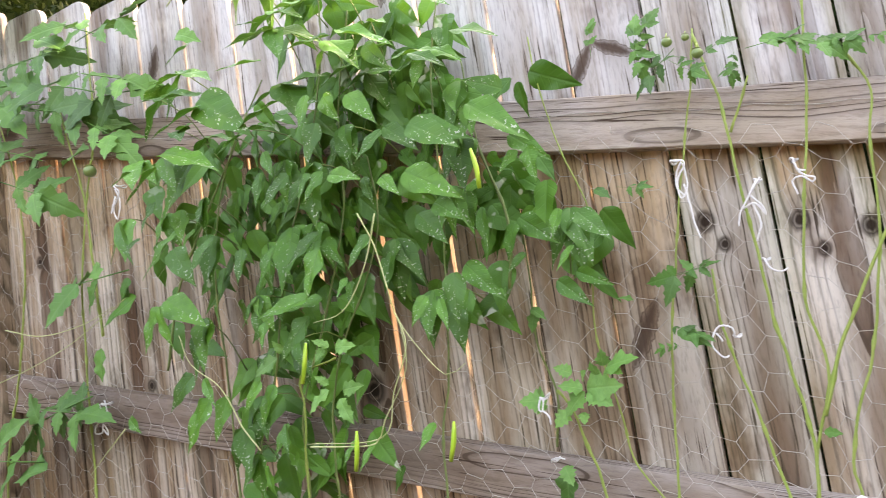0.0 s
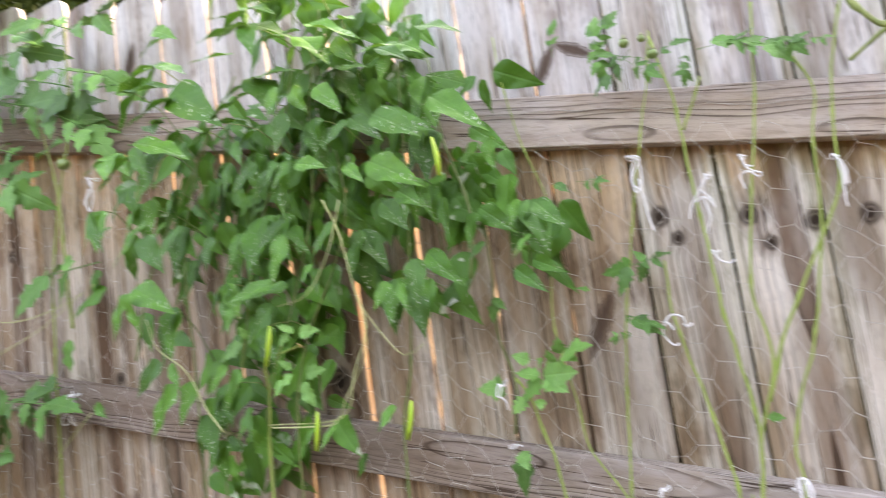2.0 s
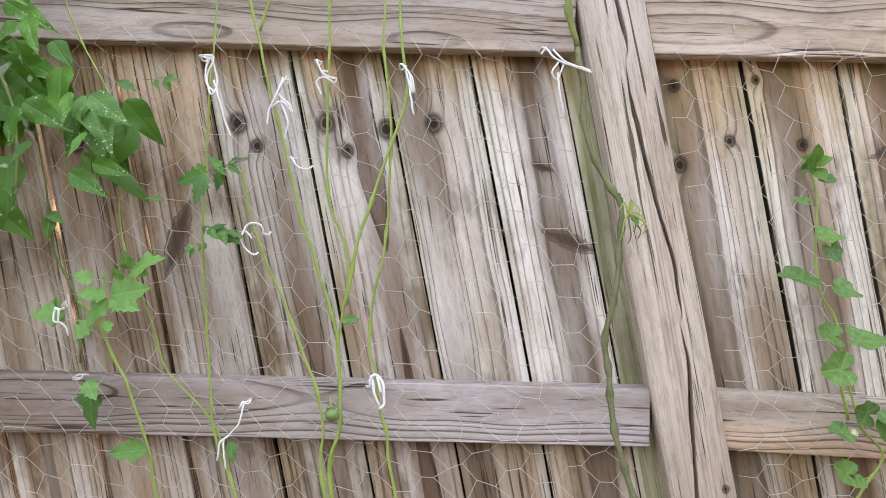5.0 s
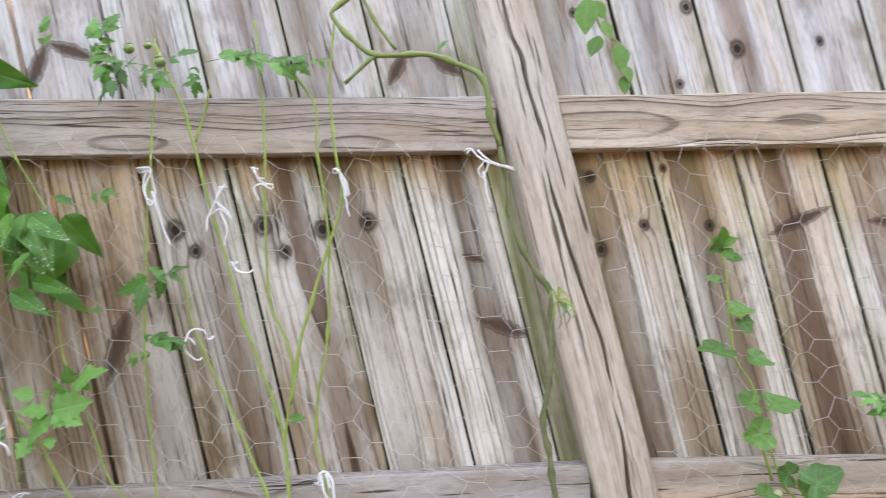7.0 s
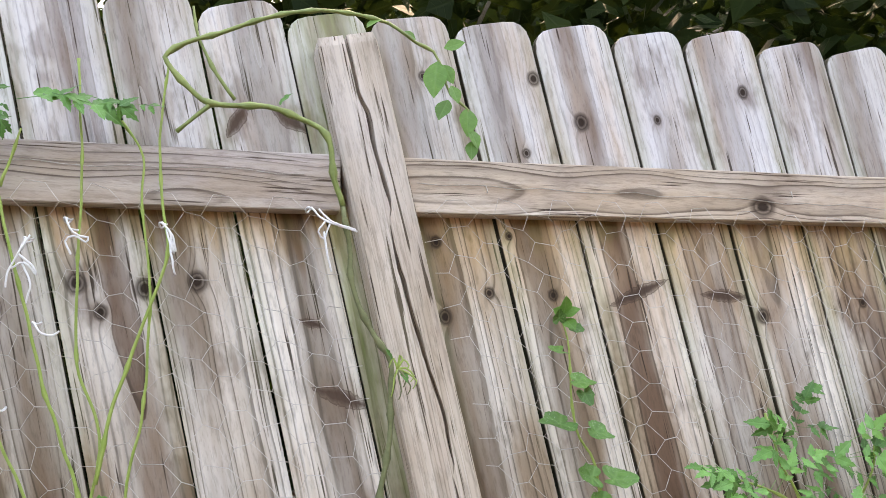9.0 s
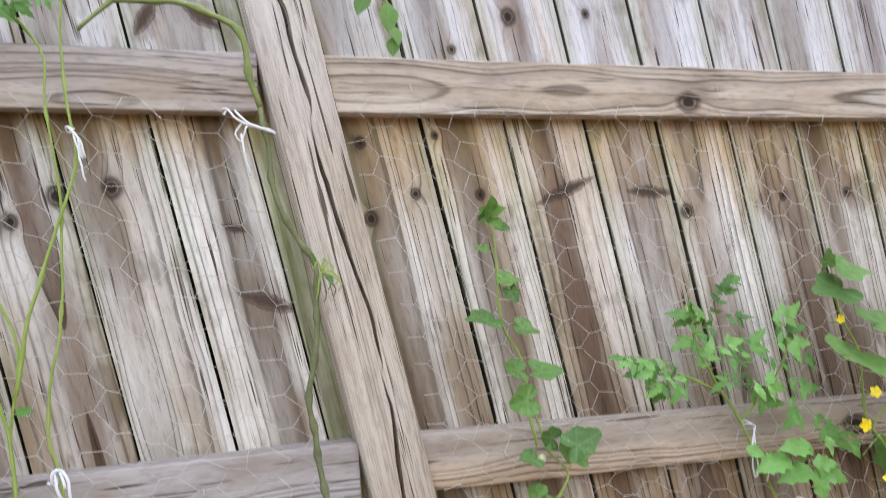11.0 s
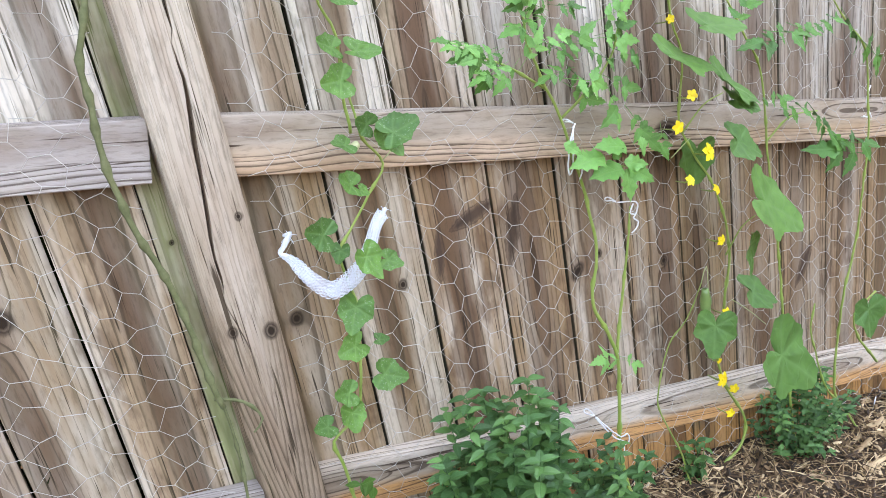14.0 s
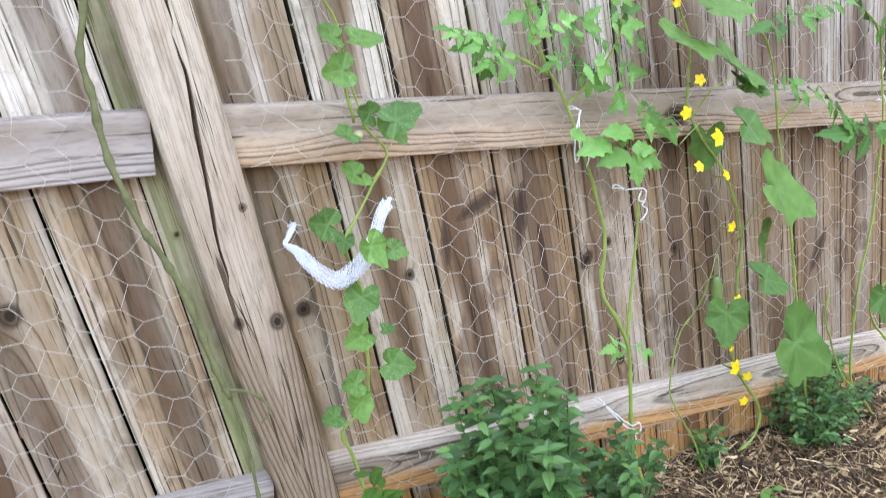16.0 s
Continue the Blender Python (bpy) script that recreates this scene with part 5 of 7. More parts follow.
stem(bean, [(-1.301, -0.09, 0.305), (-1.313, -0.15, 0.69), (-1.321, -0.14, 1.075), (-1.256, -0.14, 1.254), (-1.205, -0.14, 1.435), (-1.12, -0.14, 1.618), (-1.063, -0.14, 1.795), (-1.052, -0.14, 1.934)], 0.0028, 0.0016, BEAN_STEM, 0.1)
stem(bean, [(-1.194, -0.09, 0.281), (-1.206, -0.15, 0.675), (-1.214, -0.14, 1.069), (-1.201, -0.14, 1.187), (-1.129, -0.14, 1.339), (-1.062, -0.14, 1.509), (-1.044, -0.14, 1.682), (-0.996, -0.14, 1.847)], 0.0028, 0.0016, BEAN_STEM, 0.1)
stem(bean, [(-1.132, -0.09, 0.267), (-1.144, -0.15, 0.667), (-1.152, -0.14, 1.066), (-1.134, -0.14, 1.2), (-1.093, -0.14, 1.294), (-1.044, -0.14, 1.365), (-0.995, -0.14, 1.475), (-0.999, -0.14, 1.586)], 0.0028, 0.0016, BEAN_STEM, 0.1)
stem(bean, [(-1.357, -0.09, 0.318), (-1.369, -0.15, 0.698), (-1.377, -0.14, 1.078), (-1.375, -0.14, 1.268), (-1.374, -0.14, 1.466), (-1.314, -0.14, 1.645), (-1.203, -0.14, 1.784)], 0.0028, 0.0016, BEAN_STEM, 0.1)
stem(bean, [(-0.918, -0.09, 0.218), (-0.93, -0.15, 0.636), (-0.938, -0.14, 1.055), (-0.907, -0.14, 1.195), (-0.892, -0.14, 1.303), (-0.869, -0.14, 1.485), (-0.856, -0.14, 1.676), (-0.818, -0.14, 1.823)], 0.0028, 0.0016, BEAN_STEM, 0.1)
stem(bean, [(-1.529, -0.14, 1.286), (-1.473, -0.14, 1.438), (-1.371, -0.14, 1.578), (-1.276, -0.14, 1.692)], 0.0028, 0.0016, BEAN_STEM, 0.1)
stem(bean, [(-0.777, -0.14, 1.32), (-0.762, -0.14, 1.424), (-0.792, -0.14, 1.561), (-0.798, -0.14, 1.697)], 0.0028, 0.0016, BEAN_STEM, 0.1)
stem(bean, [(-1.963, -0.36, 1.270), (-1.837, -0.36, 1.292), (-1.666, -0.36, 1.317), (-1.527, -0.36, 1.347), (-1.428, -0.36, 1.383), (-1.365, -0.36, 1.407)], 0.0012, 0.0007, TENDRIL, 0, "tendril")
stem(bean, [(-1.691, -0.36, 1.401), (-1.589, -0.36, 1.376), (-1.475, -0.36, 1.380), (-1.396, -0.36, 1.398)], 0.0012, 0.0007, TENDRIL, 0, "tendril")
stem(bean, [(-1.113, -0.36, 1.140), (-1.141, -0.36, 1.175), (-1.178, -0.36, 1.239), (-1.234, -0.36, 1.281), (-1.252, -0.36, 1.329)], 0.0012, 0.0007, TENDRIL, 0, "tendril")
stem(bean, [(-0.886, -0.36, 1.446), (-0.863, -0.36, 1.385), (-0.849, -0.36, 1.303), (-0.822, -0.36, 1.254), (-0.786, -0.36, 1.212), (-0.754, -0.36, 1.223)], 0.0012, 0.0007, TENDRIL, 0, "tendril")
stem(bean, [(-1.020, -0.36, 1.138), (-0.965, -0.36, 1.134), (-0.908, -0.36, 1.134), (-0.889, -0.36, 1.162), (-0.844, -0.36, 1.227), (-0.843, -0.36, 1.287)], 0.0012, 0.0007, TENDRIL, 0, "tendril")
stem(bean, [(-1.397, -0.36, 1.196), (-1.446, -0.36, 1.162), (-1.495, -0.36, 1.126)], 0.0012, 0.0007, TENDRIL, 0, "tendril")
stem(bean, [(-1.167, -0.36, 1.877), (-1.197, -0.36, 1.857), (-1.151, -0.36, 1.890)], 0.0012, 0.0007, TENDRIL, 0, "tendril")
stem(bean, [(-1.241, -0.36, 1.898), (-1.271, -0.36, 1.936), (-1.222, -0.36, 1.928), (-1.252, -0.36, 1.961)], 0.0012, 0.0007, TENDRIL, 0, "tendril")
stem(bean, [(-0.858, -0.36, 1.440), (-0.890, -0.36, 1.366), (-0.934, -0.36, 1.317), (-0.986, -0.36, 1.309)], 0.0012, 0.0007, TENDRIL, 0, "tendril")
stem(bean, [(-0.849, -0.36, 1.303), (-0.839, -0.36, 1.256), (-0.868, -0.36, 1.199), (-0.897, -0.36, 1.141), (-1.025, -0.36, 1.142)], 0.0012, 0.0007, TENDRIL, 0, "tendril")
bean_pod(bean, (-0.700, -0.36, 1.490), (-0.696, -0.36, 1.437))
bean_pod(bean, (-0.937, -0.36, 1.153), (-0.947, -0.36, 1.100))
bean_pod(bean, (-0.784, -0.36, 1.152), (-0.797, -0.36, 1.103))
bean_pod(bean, (-1.004, -0.36, 1.283), (-1.019, -0.36, 1.227))
# ---- tomato plants along the fence ----
tomato = thing("tomato_plant", "tall leggy tomato plant with thin green stems tied with white twine", "tomato plant", "climbing plants")
stem(tomato, [(-0.414, -0.09, 0.104), (-0.438, -0.075, 0.457), (-0.454, -0.065, 0.81), (-0.426, -0.065, 0.906), (-0.406, -0.065, 1.0), (-0.406, -0.065, 1.083), (-0.411, -0.065, 1.125), (-0.42, -0.065, 1.193), (-0.424, -0.065, 1.261), (-0.426, -0.065, 1.328), (-0.43, -0.065, 1.397), (-0.432, -0.065, 1.474), (-0.437, -0.065, 1.544), (-0.447, -0.065, 1.598), (-0.455, -0.065, 1.644)], 0.0036, 0.0024, GREEN_STEM, 0.12)
stem(tomato, [(-0.43, -0.06, 1.488), (-0.41, -0.06, 1.527), (-0.392, -0.06, 1.562)], 0.0025, 0.0018, GREEN_STEM, 0.12)
stem(tomato, [(-0.422, -0.09, 0.106), (-0.446, -0.08, 0.459), (-0.462, -0.07, 0.813), (-0.447, -0.07, 0.911), (-0.444, -0.07, 0.967), (-0.455, -0.07, 1.018), (-0.464, -0.07, 1.079), (-0.477, -0.07, 1.139), (-0.489, -0.07, 1.199), (-0.493, -0.07, 1.241), (-0.49, -0.07, 1.299)], 0.0036, 0.0023, GREEN_STEM, 0.12)
tomato = thing("tomato_plant", "slender tomato plant with a bare stem and sparse toothed leaves", "tomato plant", "climbing plants")
stem(tomato, [(-0.55, -0.09, 0.135), (-0.574, -0.072, 0.484), (-0.59, -0.062, 0.834), (-0.595, -0.062, 0.878), (-0.603, -0.062, 0.937), (-0.594, -0.062, 1.009), (-0.591, -0.062, 1.038), (-0.58, -0.062, 1.126), (-0.564, -0.062, 1.222), (-0.541, -0.062, 1.319), (-0.518, -0.062, 1.407), (-0.495, -0.062, 1.497), (-0.472, -0.062, 1.57), (-0.454, -0.062, 1.653)], 0.0029, 0.0018, GREEN_STEM, 0.12)
tomato = thing("tomato_plant", "tomato plant with two bare green stems crossing over the netting", "tomato plant", "climbing plants")
stem(tomato, [(-0.413, -0.09, 0.104), (-0.437, -0.07, 0.456), (-0.453, -0.06, 0.808), (-0.427, -0.06, 0.904), (-0.406, -0.06, 1.0), (-0.403, -0.06, 1.033), (-0.368, -0.06, 1.133), (-0.378, -0.06, 1.235), (-0.36, -0.06, 1.341), (-0.336, -0.06, 1.447), (-0.318, -0.06, 1.547), (-0.304, -0.06, 1.649)], 0.0031, 0.0021, GREEN_STEM, 0.12)
stem(tomato, [(-0.382, -0.068, 1.079), (-0.349, -0.068, 1.162), (-0.311, -0.068, 1.229), (-0.272, -0.068, 1.297), (-0.239, -0.068, 1.357), (-0.233, -0.068, 1.424), (-0.22, -0.068, 1.515), (-0.188, -0.068, 1.622)], 0.0029, 0.002, GREEN_STEM, 0.12)
stem(tomato, [(-0.323, -0.09, 0.083), (-0.347, -0.074, 0.438), (-0.363, -0.064, 0.793), (-0.359, -0.064, 0.881), (-0.362, -0.064, 0.918), (-0.359, -0.064, 0.976), (-0.36, -0.064, 1.016), (-0.336, -0.064, 1.094), (-0.313, -0.064, 1.146), (-0.289, -0.064, 1.233), (-0.27, -0.064, 1.322), (-0.261, -0.064, 1.422), (-0.246, -0.064, 1.496), (-0.264, -0.064, 1.552)], 0.0031, 0.002, GREEN_STEM, 0.12)
for a, b in [((-0.479, -0.09, 1.623), (-0.555, -0.102, 1.575)), ((-0.464, -0.09, 1.604), (-0.531, -0.102, 1.627)), ((-0.491, -0.09, 1.612), (-0.44, -0.102, 1.564)), ((-0.399, -0.09, 1.592), (-0.414, -0.102, 1.543)), ((-0.385, -0.09, 1.593), (-0.288, -0.102, 1.586)), ((-0.343, -0.09, 1.594), (-0.253, -0.102, 1.554)), ((-0.294, -0.09, 1.583), (-0.239, -0.102, 1.545)), ((-0.475, -0.09, 1.306), (-0.586, -0.102, 1.298)), ((-0.538, -0.09, 1.301), (-0.473, -0.102, 1.309)), ((-0.557, -0.09, 1.227), (-0.496, -0.102, 1.204)), ((-0.551, -0.09, 1.198), (-0.589, -0.102, 1.199)), ((-0.541, -0.09, 1.617), (-0.522, -0.102, 1.697)), ((-0.544, -0.09, 1.661), (-0.516, -0.102, 1.584)), ((-0.453, -0.09, 1.596), (-0.395, -0.102, 1.622))]:
    leaf(tomato, "tomato", a, b)
for a, b in [((-0.599, -0.09, 1.445), (-0.544, -0.102, 1.431)), ((-0.539, -0.09, 1.64), (-0.488, -0.102, 1.692)), ((-0.601, -0.09, 1.649), (-0.596, -0.102, 1.71)), ((-0.247, -0.09, 1.566), (-0.205, -0.102, 1.553))]:
    leaf(tomato, "tomato", a, b)
for a, b in [((-0.367, -0.075, 1.604), (-0.325, -0.087, 1.591)), ((-0.295, -0.075, 1.582), (-0.266, -0.087, 1.552)), ((-0.398, -0.075, 1.575), (-0.429, -0.087, 1.572)), ((-0.263, -0.075, 1.571), (-0.24, -0.087, 1.558)), ((-0.771, -0.075, 1.281), (-0.776, -0.087, 1.25)), ((-0.776, -0.075, 1.287), (-0.749, -0.087, 1.273)), ((-0.387, -0.075, 1.06), (-0.365, -0.087, 1.057)), ((-0.609, -0.075, 1.273), (-0.626, -0.087, 1.285)), ((-0.639, -0.075, 1.451), (-0.613, -0.087, 1.435))]:
    leaf(tomato, "leaflet", a, b)
tomato = thing("tomato_plant", "young bright green tomato shoot tied low with twine", "tomato plant", "climbing plants")
stem(tomato, [(-0.655, -0.09, 0.159), (-0.679, -0.09, 0.508), (-0.695, -0.08, 0.858), (-0.694, -0.08, 0.925), (-0.706, -0.08, 1.017), (-0.71, -0.08, 1.041), (-0.723, -0.08, 1.084), (-0.735, -0.08, 1.131), (-0.752, -0.08, 1.155)], 0.0038, 0.0026, GREEN_STEM, 0.12)
stem(tomato, [(-0.552, -0.09, 0.135), (-0.576, -0.07, 0.493), (-0.592, -0.06, 0.852), (-0.603, -0.06, 0.945), (-0.641, -0.06, 1.009), (-0.656, -0.06, 1.043), (-0.665, -0.06, 1.118), (-0.678, -0.06, 1.196), (-0.68, -0.06, 1.259), (-0.665, -0.06, 1.353), (-0.658, -0.06, 1.428), (-0.685, -0.06, 1.519), (-0.7, -0.06, 1.6), (-0.709, -0.06, 1.672), (-0.709, -0.06, 1.725)], 0.0023, 0.0015, GREEN_STEM, 0.12)
stem(tomato, [(-0.776, -0.06, 1.067), (-0.762, -0.06, 1.146), (-0.781, -0.06, 1.233), (-0.776, -0.06, 1.333), (-0.774, -0.06, 1.469)], 0.0022, 0.0014, BEAN_STEM, 0.12)
for a, b in [((-0.699, -0.11, 1.155), (-0.731, -0.125, 1.169)), ((-0.697, -0.11, 1.151), (-0.732, -0.125, 1.121)), ((-0.693, -0.11, 1.155), (-0.637, -0.125, 1.156)), ((-0.692, -0.11, 1.151), (-0.653, -0.125, 1.131)), ((-0.712, -0.11, 1.18), (-0.733, -0.125, 1.194)), ((-0.673, -0.11, 1.173), (-0.678, -0.125, 1.192)), ((-0.658, -0.11, 1.182), (-0.608, -0.125, 1.198)), ((-0.662, -0.11, 1.185), (-0.656, -0.125, 1.208)), ((-0.759, -0.11, 1.143), (-0.8, -0.125, 1.151)), ((-0.768, -0.11, 1.147), (-0.764, -0.125, 1.167)), ((-0.76, -0.11, 1.137), (-0.775, -0.125, 1.129)), ((-0.727, -0.11, 1.125), (-0.748, -0.125, 1.105)), ((-0.704, -0.11, 1.121), (-0.7, -0.125, 1.106)), ((-0.698, -0.11, 1.17), (-0.688, -0.125, 1.183))]:
    leaf(tomato, "fresh", a, b, wide=1.3)
for a, b in [((-0.748, -0.11, 1.045), (-0.735, -0.125, 1.019)), ((-0.658, -0.11, 1.181), (-0.631, -0.125, 1.175))]:
    leaf(tomato, "fresh", a, b, wide=1.3)
tomato = thing("tomato_plant", "tall tomato plant with an ageing olive stem along the post", "tomato plant", "climbing plants")
stem(tomato, [(-0.021, -0.09, 0.015), (-0.016, -0.09, 0.143), (-0.006, -0.085, 0.271), (0.003, -0.085, 0.352), (0.006, -0.085, 0.441), (0.002, -0.085, 0.478)], 0.0024, 0.0028, WOODY_STEM, 0.06)
stem(tomato, [(0.004, -0.085, 0.46), (-0.001, -0.085, 0.502), (-0.007, -0.085, 0.605), (-0.016, -0.085, 0.678), (-0.031, -0.085, 0.74), (-0.038, -0.085, 0.808), (-0.041, -0.085, 0.85), (-0.033, -0.085, 0.912), (-0.028, -0.085, 0.968), (0.001, -0.085, 1.038), (0.012, -0.085, 1.085), (0.026, -0.085, 1.143), (0.018, -0.085, 1.17), (0.003, -0.085, 1.215), (-0.003, -0.085, 1.264), (0.003, -0.085, 1.306), (0.007, -0.09, 1.375)], 0.0044, 0.0044, WOODY_STEM, 0.045)
stem(tomato, [(0.007, -0.09, 1.375), (0.004, -0.095, 1.425), (0.003, -0.1, 1.478), (-0.028, -0.1, 1.508), (-0.069, -0.1, 1.531), (-0.142, -0.1, 1.547), (-0.167, -0.1, 1.574), (-0.19, -0.1, 1.613), (-0.187, -0.1, 1.626), (-0.161, -0.1, 1.638), (-0.111, -0.1, 1.646), (-0.064, -0.1, 1.657), (-0.008, -0.1, 1.664), (0.047, -0.1, 1.66), (0.098, -0.1, 1.647), (0.132, -0.1, 1.631)], 0.0042, 0.0034, OLIVE_STEM, 0.05)
stem(tomato, [(-0.142, -0.1, 1.547), (-0.169, -0.1, 1.532), (-0.196, -0.1, 1.515)], 0.0036, 0.0026, OLIVE_STEM, 0.05)
stem(tomato, [(-0.111, -0.1, 1.548), (-0.133, -0.1, 1.601), (-0.142, -0.1, 1.65), (-0.14, -0.1, 1.689)], 0.0028, 0.002, OLIVE_STEM, 0.06)
stem(tomato, [(-0.003, -0.075, 0.473), (0.034, -0.075, 0.451), (0.054, -0.075, 0.412), (0.036, -0.075, 0.395)], 0.003, 0.002, WOODY_STEM, 0.12)
stem(tomato, [(0.028, -0.115, 1.133), (0.039, -0.115, 1.144), (0.045, -0.115, 1.134), (0.04, -0.115, 1.13)], 0.0017, 0.001, GREEN_STEM, 0, "wilted_shoot")
stem(tomato, [(0.028, -0.115, 1.133), (0.04, -0.115, 1.132), (0.049, -0.115, 1.119), (0.042, -0.115, 1.112)], 0.0017, 0.001, GREEN_STEM, 0, "wilted_shoot")
stem(tomato, [(0.028, -0.115, 1.133), (0.035, -0.115, 1.122), (0.041, -0.115, 1.106), (0.034, -0.115, 1.096)], 0.0016, 0.0009, WOODY_STEM, 0, "wilted_shoot")
stem(tomato, [(0.028, -0.115, 1.133), (0.027, -0.115, 1.118), (0.026, -0.115, 1.103), (0.02, -0.115, 1.092)], 0.0016, 0.0009, WOODY_STEM, 0, "wilted_shoot")
stem(tomato, [(0.028, -0.115, 1.133), (0.021, -0.115, 1.123), (0.016, -0.115, 1.11), (0.011, -0.115, 1.099)], 0.0017, 0.001, GREEN_STEM, 0, "wilted_shoot")
stem(tomato, [(0.028, -0.115, 1.133), (0.025, -0.115, 1.149), (0.019, -0.115, 1.143), (0.016, -0.115, 1.138)], 0.0017, 0.001, GREEN_STEM, 0, "wilted_shoot")
stem(tomato, [(0.028, -0.115, 1.133), (0.035, -0.115, 1.151), (0.037, -0.115, 1.144), (0.033, -0.115, 1.141)], 0.0017, 0.001, GREEN_STEM, 0, "wilted_shoot")
stem(tomato, [(0.028, -0.115, 1.133), (0.041, -0.115, 1.125), (0.051, -0.115, 1.111), (0.043, -0.115, 1.102)], 0.0017, 0.001, GREEN_STEM, 0, "wilted_shoot")
stem(tomato, [(0.028, -0.115, 1.133), (0.033, -0.115, 1.128), (0.036, -0.115, 1.115), (0.03, -0.115, 1.107)], 0.0016, 0.0009, WOODY_STEM, 0, "wilted_shoot")
for a, b in [((0.024, -0.11, 1.146), (0.019, -0.122, 1.165)), ((-0.053, -0.11, 1.528), (-0.039, -0.122, 1.543)), ((0.035, -0.11, 1.129), (0.037, -0.122, 1.113))]:
    leaf(tomato, "leaflet", a, b)
tomato = thing("tomato_plant", "tomato plant with toothed leaves growing beside a fence post", "tomato plant", "climbing plants")
stem(tomato, [(-2.113, -0.09, 0.49), (-2.125, -0.11, 0.799), (-2.133, -0.1, 1.109), (-2.056, -0.1, 1.344), (-2.002, -0.1, 1.582), (-2.002, -0.1, 1.751), (-2.04, -0.1, 1.905), (-2.106, -0.1, 2.059), (-2.232, -0.1, 2.09)], 0.0032, 0.0018, GREEN_STEM, 0.12)
stem(tomato, [(-1.805, -0.09, 0.42), (-1.817, -0.11, 0.805), (-1.825, -0.1, 1.191), (-1.819, -0.1, 1.341), (-1.811, -0.1, 1.494), (-1.772, -0.1, 1.671), (-1.724, -0.1, 1.819), (-1.715, -0.1, 1.952), (-1.71, -0.1, 2.103)], 0.0032, 0.0018, GREEN_STEM, 0.12)
stem(tomato, [(-1.758, -0.1, 1.384), (-1.763, -0.1, 1.486), (-1.772, -0.1, 1.671), (-1.799, -0.1, 1.798), (-1.833, -0.1, 1.933)], 0.0032, 0.0018, GREEN_STEM, 0.12)
stem(tomato, [(-2.297, -0.1, 2.231), (-2.296, -0.1, 2.363), (-2.244, -0.1, 2.443)], 0.0032, 0.0018, GREEN_STEM, 0.12)
for a, b in [((-1.707, -0.13, 2.029), (-1.459, -0.142, 2.05)), ((-1.616, -0.13, 2.007), (-1.815, -0.142, 2.131)), ((-1.678, -0.13, 1.898), (-1.956, -0.142, 2.016)), ((-1.533, -0.13, 1.861), (-1.795, -0.142, 1.903)), ((-1.88, -0.13, 1.93), (-1.611, -0.142, 1.819)), ((-1.803, -0.13, 1.912), (-2.051, -0.142, 1.967)), ((-1.945, -0.13, 1.996), (-2.321, -0.142, 2.109)), ((-2.098, -0.13, 2.064), (-1.884, -0.142, 1.886)), ((-1.98, -0.13, 2.05), (-1.717, -0.142, 2.02)), ((-1.863, -0.13, 1.797), (-2.108, -0.142, 1.889)), ((-2.044, -0.13, 1.787), (-1.777, -0.142, 1.695)), ((-1.623, -0.13, 1.503), (-1.89, -0.142, 1.518)), ((-1.773, -0.13, 1.252), (-2.105, -0.142, 1.207)), ((-1.95, -0.13, 1.25), (-1.699, -0.142, 1.229))]:
    leaf(tomato, "tomato", a, b)
for a, b in [((-1.944, -0.13, 1.144), (-2.258, -0.142, 1.148)), ((-2.309, -0.13, 2.409), (-1.893, -0.142, 2.245)), ((-2.352, -0.13, 2.443), (-2.045, -0.142, 2.256)), ((-1.695, -0.13, 1.954), (-1.473, -0.142, 1.855)), ((-2.091, -0.13, 2.047), (-2.357, -0.142, 2.194)), ((-1.743, -0.13, 1.861), (-1.529, -0.142, 1.747))]:
    leaf(tomato, "tomato", a, b)
for a, b in [((-2.068, -0.14, 2.142), (-2.012, -0.152, 2.037)), ((-2.08, -0.14, 2.089), (-1.991, -0.152, 1.97)), ((-1.822, -0.14, 2.066), (-1.728, -0.152, 2.022)), ((-1.747, -0.14, 2.013), (-1.805, -0.152, 2.048)), ((-1.403, -0.14, 1.939), (-1.344, -0.152, 1.916)), ((-1.716, -0.14, 1.356), (-1.721, -0.152, 1.286)), ((-1.692, -0.14, 1.779), (-1.789, -0.152, 1.776)), ((-1.931, -0.14, 1.119), (-2.061, -0.152, 1.128)), ((-2.088, -0.14, 1.19), (-2.008, -0.152, 1.242)), ((-2.23, -0.14, 2.436), (-2.063, -0.152, 2.311))]:
    leaf(tomato, "leaflet", a, b)
fruit(tomato, (-0.488, -0.09, 1.635), 0.008)
fruit(tomato, (-0.461, -0.09, 1.634), 0.006)
fruit(tomato, (-0.449, -0.09, 1.606), 0.0085)
fruit(tomato, (-1.683, -0.15, 1.726), 0.014)
tomato = thing("tomato_plant", "tomato plant with fresh toothed leaves tied to the netting", "tomato plant", "climbing plants")
stem(tomato, [(0.714, -0.09, -0.152), (0.709, -0.085, -0.071), (0.706, -0.075, 0.01), (0.716, -0.075, 0.101), (0.724, -0.075, 0.214), (0.705, -0.075, 0.284), (0.679, -0.075, 0.353), (0.694, -0.075, 0.417), (0.702, -0.075, 0.47), (0.691, -0.075, 0.549), (0.674, -0.075, 0.635), (0.654, -0.075, 0.714), (0.629, -0.075, 0.78), (0.611, -0.075, 0.846), (0.606, -0.075, 0.924)], 0.0045, 0.0026, GREEN_STEM, 0.12)
stem(tomato, [(0.728, -0.07, 0.223), (0.75, -0.07, 0.324), (0.772, -0.07, 0.41), (0.791, -0.07, 0.505)], 0.0036, 0.0023, GREEN_STEM, 0.12)
